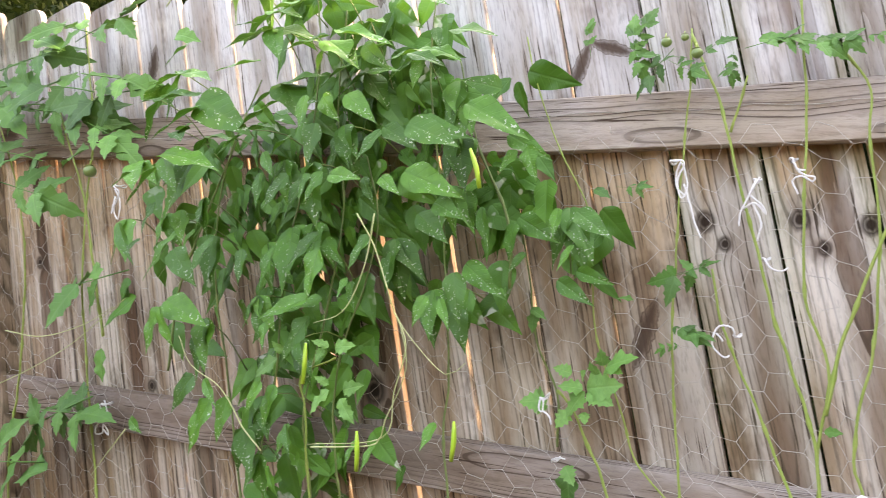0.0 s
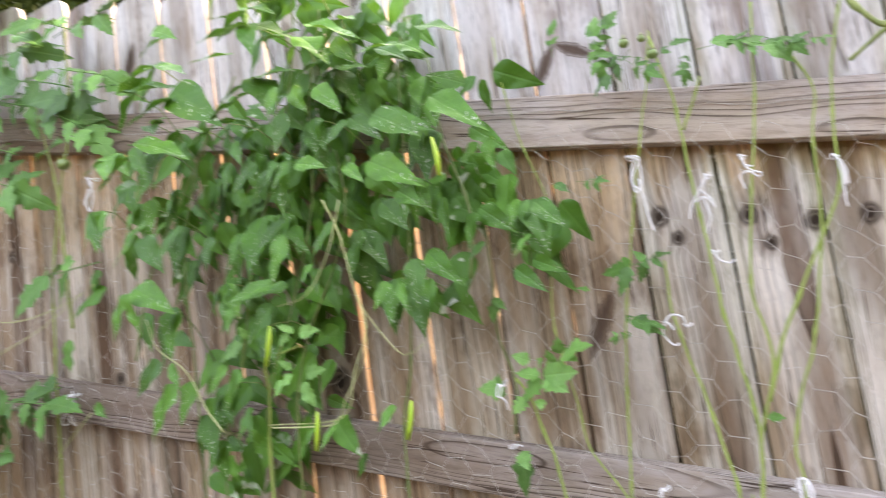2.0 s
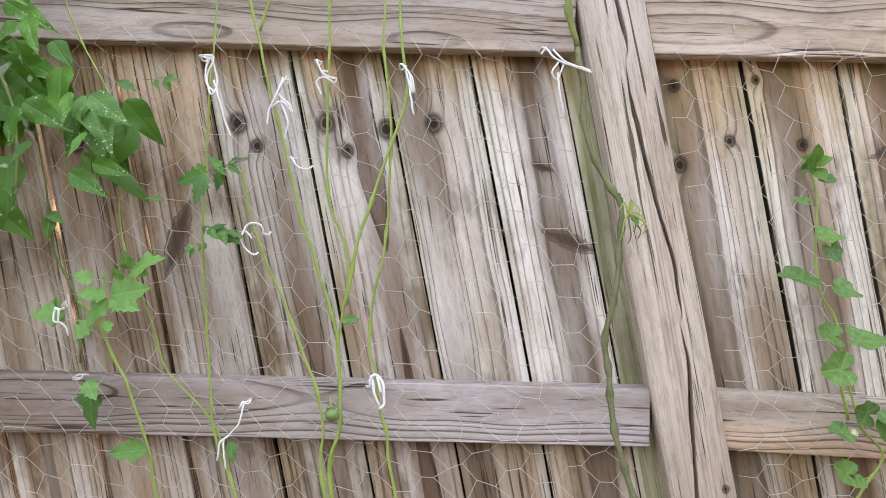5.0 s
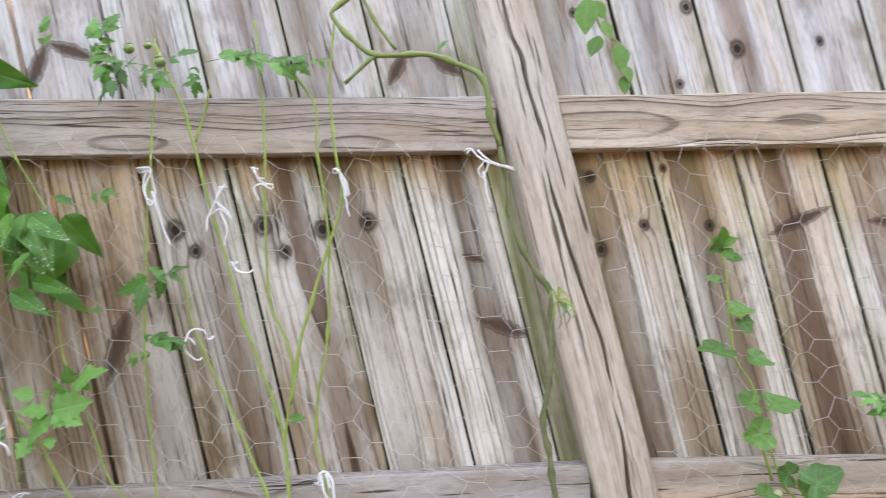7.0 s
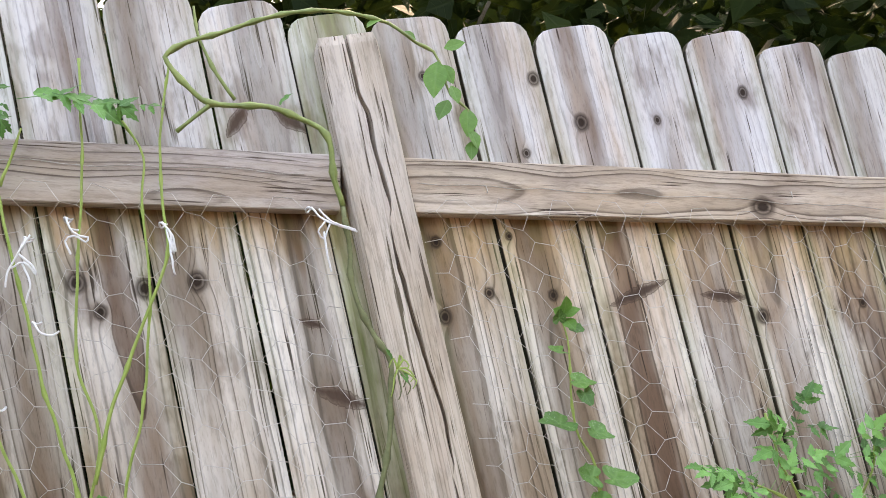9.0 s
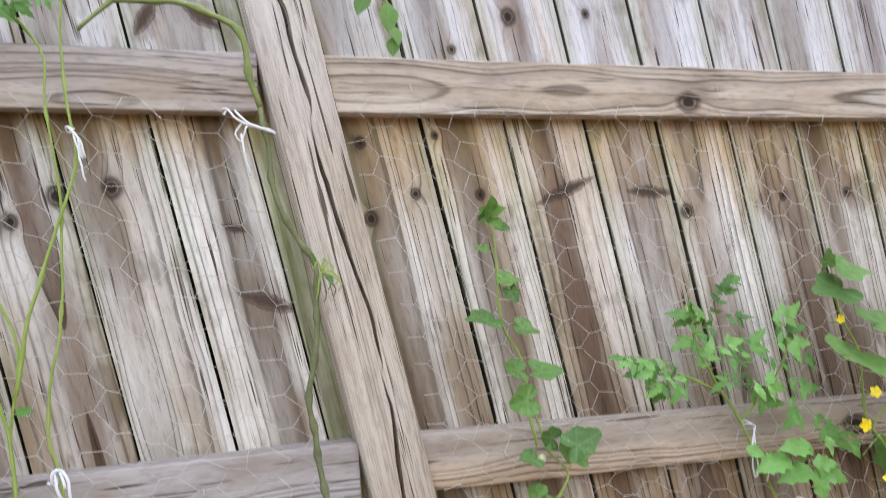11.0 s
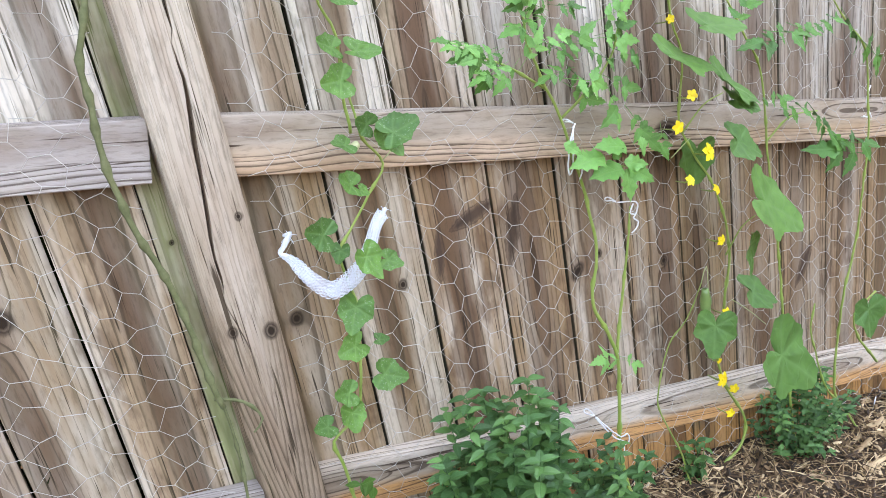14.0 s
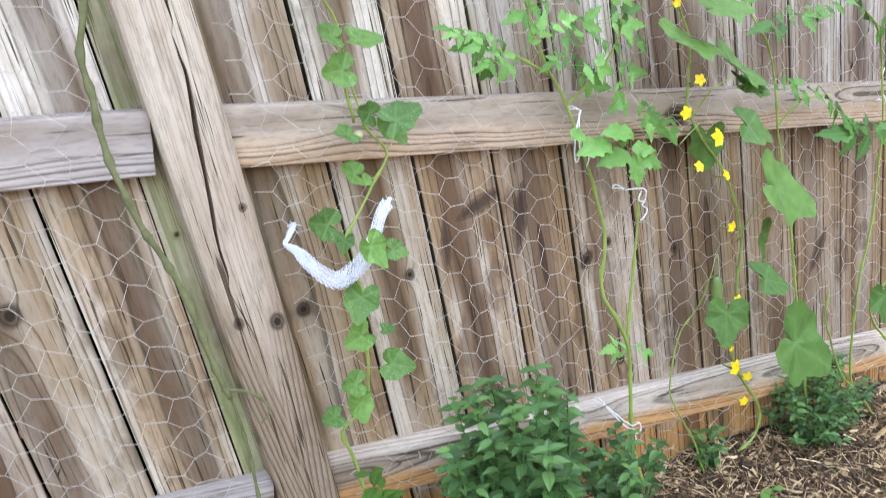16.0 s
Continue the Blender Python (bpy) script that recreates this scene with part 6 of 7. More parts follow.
stem(tomato, [(0.641, -0.07, 0.759), (0.586, -0.07, 0.803), (0.529, -0.07, 0.838), (0.477, -0.07, 0.862)], 0.0025, 0.0018, GREEN_STEM, 0.12)
stem(tomato, [(0.663, -0.07, 0.706), (0.726, -0.07, 0.738), (0.779, -0.07, 0.783), (0.802, -0.07, 0.833)], 0.0025, 0.0018, GREEN_STEM, 0.12)
for a, b in [((0.502, -0.11, 0.862), (0.432, -0.122, 0.883)), ((0.544, -0.11, 0.853), (0.461, -0.122, 0.849)), ((0.548, -0.11, 0.832), (0.468, -0.122, 0.818)), ((0.569, -0.11, 0.831), (0.513, -0.122, 0.787)), ((0.568, -0.11, 0.811), (0.615, -0.122, 0.868)), ((0.64, -0.11, 0.811), (0.714, -0.122, 0.857)), ((0.709, -0.11, 0.827), (0.802, -0.122, 0.808)), ((0.642, -0.11, 0.78), (0.744, -0.122, 0.757)), ((0.642, -0.11, 0.773), (0.715, -0.122, 0.716)), ((0.73, -0.11, 0.752), (0.748, -0.122, 0.669)), ((0.763, -0.11, 0.704), (0.817, -0.122, 0.624)), ((0.79, -0.11, 0.678), (0.824, -0.122, 0.601)), ((0.722, -0.11, 0.765), (0.798, -0.122, 0.722)), ((0.669, -0.11, 0.793), (0.588, -0.122, 0.792))]:
    leaf(tomato, "fresh_spray", a, b)
for a, b in [((0.718, -0.11, 0.232), (0.632, -0.122, 0.273)), ((0.701, -0.11, 0.243), (0.751, -0.122, 0.206)), ((0.837, -0.11, 0.656), (0.837, -0.122, 0.587)), ((0.602, -0.11, 0.841), (0.67, -0.122, 0.862)), ((0.718, -0.11, 0.849), (0.8, -0.122, 0.872)), ((0.581, -0.11, 0.867), (0.599, -0.122, 0.936))]:
    leaf(tomato, "fresh_spray", a, b)
for a, b in [((0.636, -0.1, 0.9), (0.675, -0.112, 0.962)), ((0.644, -0.1, 0.936), (0.709, -0.112, 0.953)), ((0.638, -0.1, 0.884), (0.559, -0.112, 0.933)), ((0.639, -0.1, 0.897), (0.705, -0.112, 0.879)), ((0.493, -0.1, 0.869), (0.428, -0.112, 0.889)), ((0.54, -0.1, 0.853), (0.452, -0.112, 0.856)), ((0.55, -0.1, 0.842), (0.486, -0.112, 0.798)), ((0.645, -0.1, 0.837), (0.734, -0.112, 0.812)), ((0.722, -0.1, 0.831), (0.804, -0.112, 0.835)), ((0.749, -0.1, 0.804), (0.824, -0.112, 0.768)), ((0.706, -0.1, 0.813), (0.772, -0.112, 0.767)), ((0.662, -0.1, 0.799), (0.707, -0.112, 0.736)), ((0.634, -0.1, 0.879), (0.544, -0.112, 0.868)), ((0.612, -0.1, 0.851), (0.676, -0.112, 0.806))]:
    leaf(tomato, "tomato", a, b)
for a, b in [((0.748, -0.12, 0.6), (0.745, -0.135, 0.543)), ((0.75, -0.12, 0.604), (0.805, -0.135, 0.563)), ((0.744, -0.12, 0.613), (0.79, -0.135, 0.599)), ((0.741, -0.12, 0.602), (0.665, -0.135, 0.619)), ((0.704, -0.12, 0.635), (0.627, -0.135, 0.648)), ((0.624, -0.12, 0.68), (0.653, -0.135, 0.657)), ((0.752, -0.12, 0.637), (0.683, -0.135, 0.667)), ((0.721, -0.12, 0.625), (0.734, -0.135, 0.643)), ((0.784, -0.12, 0.647), (0.781, -0.135, 0.615)), ((0.741, -0.12, 0.711), (0.697, -0.135, 0.687))]:
    leaf(tomato, "fresh", a, b, wide=0.9)
stem(tomato, [(0.662, -0.1, 0.638), (0.707, -0.1, 0.624), (0.765, -0.1, 0.594)], 0.0017, 0.0013, GREEN_STEM, 0)
tomato = thing("tomato_plant", "tomato plant with a bare upright stem and drooping leaf sprays", "tomato plant", "climbing plants")
stem(tomato, [(1.207, -0.09, -0.264), (1.2, -0.08, -0.098), (1.195, -0.07, 0.068), (1.187, -0.07, 0.211), (1.169, -0.07, 0.385), (1.152, -0.07, 0.511), (1.146, -0.07, 0.625), (1.128, -0.07, 0.694), (1.089, -0.07, 0.76), (1.042, -0.07, 0.843)], 0.0034, 0.0024, GREEN_STEM, 0.12)
stem(tomato, [(1.148, -0.07, 0.523), (1.22, -0.07, 0.556), (1.303, -0.07, 0.546)], 0.0021, 0.0015, GREEN_STEM, 0.12)
for a, b in [((1.139, -0.11, 0.599), (1.251, -0.122, 0.572)), ((1.219, -0.11, 0.594), (1.303, -0.122, 0.495)), ((1.102, -0.11, 0.754), (1.222, -0.122, 0.729)), ((1.163, -0.11, 0.758), (1.25, -0.122, 0.716)), ((1.161, -0.11, 0.726), (1.045, -0.122, 0.751)), ((1.233, -0.11, 0.733), (1.336, -0.122, 0.741)), ((1.017, -0.11, 0.768), (1.074, -0.122, 0.84)), ((1.095, -0.11, 0.626), (1.17, -0.122, 0.62))]:
    leaf(tomato, "tomato", a, b)
tomato = thing("tomato_plant", "tomato plant with a green stem leaning over the netting", "tomato plant", "climbing plants")
stem(tomato, [(1.38, -0.09, -0.303), (1.373, -0.08, -0.215), (1.368, -0.07, -0.127), (1.397, -0.07, 0.075), (1.438, -0.07, 0.204), (1.458, -0.07, 0.334), (1.471, -0.07, 0.459), (1.454, -0.07, 0.633), (1.397, -0.07, 0.701), (1.343, -0.07, 0.767)], 0.0032, 0.0021, GREEN_STEM, 0.12)
for a, b in [((1.437, -0.1, 0.423), (1.26, -0.112, 0.476)), ((1.327, -0.1, 0.479), (1.455, -0.112, 0.445)), ((1.333, -0.1, 0.746), (1.398, -0.112, 0.649)), ((1.375, -0.1, 0.684), (1.486, -0.112, 0.595))]:
    leaf(tomato, "tomato", a, b)
fruit(tomato, (-0.426, -0.09, 0.932), 0.011)
for a, b in [((-0.751, -0.09, 1.037), (-0.764, -0.102, 0.974)), ((-0.691, -0.09, 0.932), (-0.745, -0.102, 0.94)), ((-0.573, -0.09, 0.922), (-0.574, -0.102, 0.893)), ((-0.551, -0.09, 1.219), (-0.503, -0.102, 1.202))]:
    leaf(tomato, "leaflet", a, b)
twine_tie([[(-0.55, -0.075, 0.967), (-0.561, -0.079, 0.943), (-0.579, -0.075, 0.927), (-0.592, -0.079, 0.921), (-0.603, -0.075, 0.895)], [(-0.588, -0.075, 0.923), (-0.59, -0.079, 0.906), (-0.593, -0.075, 0.881)]], 0.0011)
tomato = thing("tomato_plant", "tomato shoot with lobed leaves growing through the bean vine", "tomato plant", "climbing plants")
stem(tomato, [(-1.137, -0.09, 0.268), (-1.144, -0.23, 0.666), (-1.149, -0.22, 1.064), (-1.142, -0.22, 1.137), (-1.135, -0.22, 1.191), (-1.136, -0.22, 1.238), (-1.062, -0.22, 1.257)], 0.0028, 0.0018, GREEN_STEM, 0.12)
for a, b in [((-1.12, -0.29, 1.27), (-1.164, -0.305, 1.25)), ((-1.107, -0.29, 1.277), (-1.114, -0.305, 1.297)), ((-1.029, -0.29, 1.211), (-1.067, -0.305, 1.183)), ((-1.011, -0.29, 1.196), (-0.986, -0.305, 1.158)), ((-1.003, -0.29, 1.208), (-0.961, -0.305, 1.213)), ((-1.018, -0.29, 1.274), (-1.036, -0.305, 1.29)), ((-1.007, -0.29, 1.272), (-0.965, -0.305, 1.272)), ((-1.028, -0.29, 1.275), (-1.037, -0.305, 1.256)), ((-1.028, -0.29, 1.219), (-1.041, -0.305, 1.235))]:
    leaf(tomato, "fresh", a, b, wide=0.9)
# ---- melon vine ----
melon = thing("melon_vine", "melon vine with rounded lobed leaves climbing the netting", "melon plant", "climbing plants")
stem(melon, [(0.163, -0.09, -0.027), (0.161, -0.075, 0.104), (0.159, -0.065, 0.234), (0.157, -0.065, 0.27), (0.152, -0.065, 0.312), (0.198, -0.065, 0.339), (0.216, -0.065, 0.385), (0.231, -0.065, 0.462), (0.241, -0.065, 0.529), (0.235, -0.065, 0.579), (0.234, -0.065, 0.617), (0.258, -0.065, 0.641), (0.3, -0.065, 0.687), (0.332, -0.065, 0.726), (0.309, -0.065, 0.772), (0.305, -0.065, 0.815), (0.303, -0.065, 0.864), (0.302, -0.065, 0.919)], 0.003, 0.0024, GREEN_STEM, 0.09)
stem(melon, [(0.293, -0.065, 0.784), (0.295, -0.065, 0.847), (0.303, -0.065, 0.922), (0.288, -0.065, 0.967), (0.288, -0.065, 1.013), (0.302, -0.065, 1.081), (0.306, -0.065, 1.116), (0.304, -0.065, 1.152)], 0.0026, 0.0016, GREEN_STEM, 0.07)
for a, b in [((0.297, -0.1, 0.865), (0.234, -0.112, 0.872)), ((0.319, -0.09, 0.79), (0.28, -0.102, 0.814)), ((0.316, -0.12, 0.779), (0.384, -0.132, 0.793)), ((0.328, -0.1, 0.793), (0.346, -0.112, 0.733)), ((0.277, -0.1, 0.776), (0.235, -0.112, 0.789)), ((0.273, -0.1, 0.715), (0.232, -0.112, 0.744)), ((0.271, -0.1, 0.714), (0.285, -0.112, 0.699)), ((0.216, -0.11, 0.66), (0.161, -0.122, 0.691)), ((0.229, -0.1, 0.641), (0.21, -0.112, 0.611)), ((0.245, -0.13, 0.639), (0.261, -0.142, 0.576)), ((0.283, -0.1, 0.599), (0.317, -0.112, 0.575)), ((0.232, -0.11, 0.56), (0.199, -0.122, 0.499)), ((0.227, -0.1, 0.48), (0.168, -0.112, 0.477)), ((0.244, -0.1, 0.475), (0.269, -0.112, 0.469))]:
    leaf(melon, "melon", a, b)
for a, b in [((0.232, -0.1, 0.421), (0.289, -0.112, 0.389)), ((0.197, -0.1, 0.402), (0.147, -0.112, 0.421)), ((0.183, -0.1, 0.387), (0.176, -0.112, 0.332)), ((0.15, -0.1, 0.365), (0.105, -0.112, 0.375))]:
    leaf(melon, "melon", a, b)
leaf(melon, "melon", (0.287, -0.09, 1.099), (0.251, -0.102, 1.108), (0, -0.6, 1))
leaf(melon, "melon", (0.286, -0.09, 1.055), (0.325, -0.102, 1.037), (0, -0.7, 1))
leaf(melon, "melon", (0.269, -0.09, 0.995), (0.205, -0.102, 1.008), (0, -0.55, 1))
leaf(melon, "melon", (0.295, -0.09, 0.982), (0.331, -0.102, 0.951), (0, -0.6, 1))
leaf(melon, "melon", (0.301, -0.09, 0.905), (0.358, -0.102, 0.884), (0, -0.6, 1))
for a, b in [((0.306, -0.09, 1.133), (0.324, -0.102, 1.119)), ((0.3, -0.09, 1.039), (0.305, -0.102, 1.007)), ((0.294, -0.09, 0.906), (0.248, -0.102, 0.929)), ((0.289, -0.09, 1.142), (0.291, -0.102, 1.167))]:
    leaf(melon, "melon", a, b)
stem(melon, [(0.354, -0.07, 0.795), (0.365, -0.07, 0.758), (0.331, -0.07, 0.732)], 0.0018, 0.0012, TENDRIL, 0, "tendril")
for a, b in [((0.304, -0.08, 1.148), (0.285, -0.1, 1.163)), ((0.304, -0.08, 1.15), (0.322, -0.1, 1.158)), ((0.304, -0.08, 1.152), (0.309, -0.1, 1.176)), ((0.304, -0.08, 1.146), (0.306, -0.105, 1.13))]:
    leaf(melon, "bright", a, b, wide=1.4)
bud(melon, (0.286, -0.09, 0.771), 0.007)
# ---- cucumber vines ----
cucumber = thing("cucumber_vine", "cucumber vine with broad angular leaves and yellow flowers", "cucumber plant", "climbing plants")
stem(cucumber, [(0.969, -0.09, -0.21), (0.967, -0.08, -0.229), (0.965, -0.07, -0.249), (0.984, -0.07, -0.195), (1.051, -0.07, -0.159), (1.063, -0.07, -0.095), (1.017, -0.07, 0.001), (0.991, -0.07, 0.083), (1.006, -0.07, 0.173), (1.033, -0.07, 0.293), (1.031, -0.07, 0.381), (1.004, -0.07, 0.473), (0.947, -0.07, 0.568), (0.922, -0.07, 0.629), (0.934, -0.07, 0.698), (0.936, -0.07, 0.758), (0.919, -0.07, 0.81), (0.911, -0.07, 0.886)], 0.0034, 0.0024, GREEN_STEM, 0.08)
stem(cucumber, [(0.88, -0.09, -0.19), (0.878, -0.075, -0.143), (0.876, -0.065, -0.096), (0.829, -0.065, 0.028), (0.826, -0.065, 0.085), (0.862, -0.065, 0.177), (0.918, -0.065, 0.219), (0.96, -0.065, 0.28)], 0.0022, 0.0014, GREEN_STEM, 0.08)
stem(cucumber, [(1.005, -0.09, 0.334), (1.053, -0.09, 0.379), (1.092, -0.09, 0.39)], 0.0018, 0.0013, GREEN_STEM, 0)
stem(cucumber, [(0.91, -0.09, 0.614), (0.965, -0.09, 0.651), (1.015, -0.09, 0.66)], 0.0018, 0.0013, GREEN_STEM, 0)
leaf(cucumber, "cucumber", (0.903, -0.14, 0.811), (1.004, -0.152, 0.783), (0.1, -0.5, 1))
leaf(cucumber, "cucumber", (0.827, -0.14, 0.782), (0.93, -0.152, 0.728), (0.1, -0.45, 1))
leaf(cucumber, "cucumber", (0.935, -0.15, 0.722), (1.022, -0.162, 0.648), (0.1, -0.5, 1))
leaf(cucumber, "cucumber", (0.959, -0.15, 0.672), (1.026, -0.162, 0.635), (0.1, -0.6, 1))
leaf(cucumber, "cucumber", (0.980, -0.13, 0.592), (1.056, -0.142, 0.540), (0, -0.9, 1))
leaf(cucumber, "cucumber", (0.975, -0.06, 0.577), (0.959, -0.065, 0.494), (0, -1, -0.25), 1.35)
leaf(cucumber, "cucumber", (1.025, -0.14, 0.472), (1.145, -0.152, 0.365), (0.0, -0.8, 0.8))
leaf(cucumber, "cucumber", (1.036, -0.13, 0.38), (1.012, -0.142, 0.302), (0.6, -1, 0.2))
leaf(cucumber, "cucumber", (1.017, -0.12, 0.262), (1.1, -0.132, 0.214), (0, -0.6, 1))
for a, b in [((0.932, -0.13, 0.249), (0.905, -0.142, 0.162))]:
    leaf(cucumber, "cucumber", a, b)
for a, b in [((0.9, -0.12, 0.875), (0.815, -0.132, 0.888)), ((0.873, -0.12, 0.92), (0.942, -0.132, 0.889)), ((0.867, -0.12, 0.918), (0.865, -0.132, 0.953))]:
    leaf(cucumber, "cucumber", a, b)
flower(cucumber, (0.897, -0.13, 0.69), 0.0106)
flower(cucumber, (0.86, -0.13, 0.643), 0.0122)
flower(cucumber, (0.928, -0.13, 0.577), 0.0167)
flower(cucumber, (0.881, -0.13, 0.538), 0.0106)
flower(cucumber, (0.944, -0.13, 0.501), 0.0106)
flower(cucumber, (0.95, -0.13, 0.397), 0.0114)
flower(cucumber, (0.956, -0.13, 0.239), 0.0106)
flower(cucumber, (0.936, -0.13, 0.093), 0.0167)
flower(cucumber, (0.97, -0.13, 0.056), 0.0106)
flower(cucumber, (0.956, -0.13, 0.002), 0.0106)
flower(cucumber, (0.932, -0.13, 0.139), 0.0068)
flower(cucumber, (0.887, -0.1, 0.821), 0.008)
cucumber_fruit(cucumber, (0.935, -0.1, 0.289), (0.932, -0.1, 0.22), 0.011)
stem(cucumber, [(0.945, -0.08, 0.291), (0.962, -0.08, 0.322), (0.962, -0.08, 0.22)], 0.0011, 0.0008, TENDRIL, 0, "tendril")
stem(cucumber, [(1.028, -0.08, 0.221), (1.077, -0.08, 0.175), (1.127, -0.08, 0.121)], 0.0011, 0.0008, TENDRIL, 0, "tendril")
stem(cucumber, [(0.888, -0.08, 0.57), (0.916, -0.08, 0.584), (0.938, -0.08, 0.594)], 0.0011, 0.0008, TENDRIL, 0, "tendril")
cucumber = thing("cucumber_vine", "low cucumber vine with a large heart-shaped leaf", "cucumber plant", "climbing plants")
stem(cucumber, [(1.676, -0.09, -0.37), (1.674, -0.13, -0.515), (1.672, -0.12, -0.66), (1.481, -0.12, -0.417), (1.344, -0.12, -0.188), (1.272, -0.12, -0.091), (1.236, -0.12, 0.014), (1.219, -0.12, 0.092), (1.232, -0.12, 0.143)], 0.0037, 0.0024, GREEN_STEM, 0.08)
stem(cucumber, [(1.486, -0.1, -0.126), (1.412, -0.1, -0.024), (1.398, -0.1, 0.042), (1.471, -0.1, 0.072)], 0.0032, 0.0024, GREEN_STEM, 0.08)
leaf(cucumber, "cucumber", (1.015, -0.18, 0.161), (1.137, -0.192, 0.027), (0, -1, 0.45))
for a, b in [((1.327, -0.18, 0.141), (1.317, -0.192, 0.053))]:
    leaf(cucumber, "cucumber", a, b)
cucumber = thing("cucumber_vine", "ragged cucumber leaf hanging beside the birdhouse", "cucumber plant", "climbing plants")
stem(cucumber, [(-1.967, -0.3, 1.425), (-1.998, -0.3, 1.529), (-2.02, -0.3, 1.635), (-2.065, -0.3, 1.749)], 0.0032, 0.0024, GREEN_STEM, 0.08)
leaf(cucumber, "cucumber", (-2.072, -0.33, 1.701), (-1.857, -0.342, 1.674), (0, -0.3, 1))
leaf(cucumber, "cucumber", (-2.015, -0.34, 1.427), (-1.832, -0.352, 1.392), (0, -0.15, 1))
leaf(cucumber, "leaflet", (-1.968, -0.35, 1.301), (-1.803, -0.362, 1.36), (0.8, -0.3, 1))
fruit(cucumber, (-1.918, -0.38, 1.381), 0.027, POD)
potato_vine = thing("leafy_climber", "leafy green climber shoot hanging over the fence top", "climbing plant", "climbing plants")
stem(potato_vine, [(0.132, -0.1, 1.631), (0.166, -0.1, 1.597), (0.19, -0.1, 1.579), (0.197, -0.1, 1.544), (0.201, -0.1, 1.509), (0.222, -0.1, 1.484), (0.219, -0.1, 1.45), (0.213, -0.1, 1.416)], 0.0026, 0.0014, OLIVE_STEM, 0.04)
for a, b in [((0.207, -0.1, 1.582), (0.238, -0.112, 1.585)), ((0.193, -0.1, 1.564), (0.169, -0.112, 1.51)), ((0.2, -0.1, 1.557), (0.205, -0.112, 1.525)), ((0.205, -0.1, 1.524), (0.207, -0.112, 1.494)), ((0.195, -0.1, 1.503), (0.169, -0.112, 1.474)), ((0.222, -0.1, 1.486), (0.21, -0.112, 1.442)), ((0.218, -0.1, 1.454), (0.222, -0.112, 1.421)), ((0.216, -0.1, 1.435), (0.206, -0.112, 1.407)), ((0.167, -0.1, 1.601), (0.152, -0.112, 1.613)), ((0.121, -0.1, 1.639), (0.094, -0.112, 1.629))]:
    leaf(potato_vine, "bright", a, b, wide=1.2)


# ---- twine ties ----
twine_tie([[(-0.517, -0.075, 1.466), (-0.498, -0.079, 1.458), (-0.514, -0.075, 1.434), (-0.511, -0.079, 1.407), (-0.5, -0.075, 1.427), (-0.503, -0.079, 1.459), (-0.517, -0.075, 1.43), (-0.506, -0.079, 1.409)], [(-0.505, -0.075, 1.428), (-0.501, -0.079, 1.389), (-0.5, -0.075, 1.366), (-0.495, -0.079, 1.345)]], 0.0011)
twine_tie([[(-0.407, -0.08, 1.411), (-0.42, -0.084, 1.388), (-0.435, -0.08, 1.371), (-0.44, -0.084, 1.351)], [(-0.419, -0.08, 1.391), (-0.405, -0.084, 1.372), (-0.403, -0.08, 1.36), (-0.414, -0.084, 1.378), (-0.431, -0.08, 1.374)], [(-0.417, -0.08, 1.379), (-0.411, -0.084, 1.349), (-0.421, -0.08, 1.326)], [(-0.416, -0.08, 1.394), (-0.401, -0.084, 1.412)]], 0.0011)
twine_tie([[(-0.356, -0.075, 1.429), (-0.353, -0.079, 1.413), (-0.343, -0.075, 1.401), (-0.333, -0.079, 1.397), (-0.338, -0.075, 1.392), (-0.35, -0.079, 1.402), (-0.362, -0.075, 1.398), (-0.358, -0.079, 1.378)], [(-0.353, -0.075, 1.413), (-0.343, -0.079, 1.408)]], 0.0011)
twine_tie([[(-0.238, -0.08, 1.399), (-0.231, -0.084, 1.382), (-0.231, -0.08, 1.354), (-0.233, -0.084, 1.37), (-0.235, -0.08, 1.388), (-0.228, -0.084, 1.377), (-0.228, -0.08, 1.355)], [(-0.233, -0.08, 1.371), (-0.235, -0.084, 1.346), (-0.235, -0.08, 1.325)]], 0.0011)
twine_tie([[(-0.039, -0.1, 1.38), (-0.025, -0.104, 1.358), (0.017, -0.1, 1.334)], [(-0.029, -0.1, 1.375), (-0.014, -0.104, 1.353), (0.016, -0.1, 1.337)], [(-0.025, -0.1, 1.356), (-0.037, -0.104, 1.343), (-0.03, -0.1, 1.332), (-0.022, -0.104, 1.348), (-0.017, -0.1, 1.354), (-0.025, -0.104, 1.358)], [(-0.028, -0.1, 1.342), (-0.032, -0.104, 1.309), (-0.03, -0.1, 1.285)]], 0.0011)
twine_tie([[(-0.667, -0.075, 1.392), (-0.66, -0.079, 1.375), (-0.671, -0.075, 1.368), (-0.671, -0.079, 1.382), (-0.663, -0.075, 1.389)], [(-0.667, -0.075, 1.373), (-0.666, -0.079, 1.351), (-0.67, -0.075, 1.327)]], 0.0011)
twine_tie([[(-0.474, -0.085, 1.2), (-0.475, -0.089, 1.213), (-0.492, -0.085, 1.218), (-0.504, -0.089, 1.203), (-0.506, -0.085, 1.188), (-0.493, -0.089, 1.174), (-0.487, -0.085, 1.175)], [(-0.498, -0.085, 1.209), (-0.491, -0.089, 1.196)]], 0.0011)
twine_tie([[(-0.369, -0.085, 0.958), (-0.362, -0.089, 0.974), (-0.353, -0.085, 0.974), (-0.348, -0.089, 0.958), (-0.352, -0.085, 0.932), (-0.36, -0.089, 0.928)], [(-0.362, -0.085, 0.972), (-0.363, -0.089, 0.949), (-0.359, -0.085, 0.93)], [(-0.355, -0.085, 0.972), (-0.353, -0.089, 0.951)]], 0.0015)
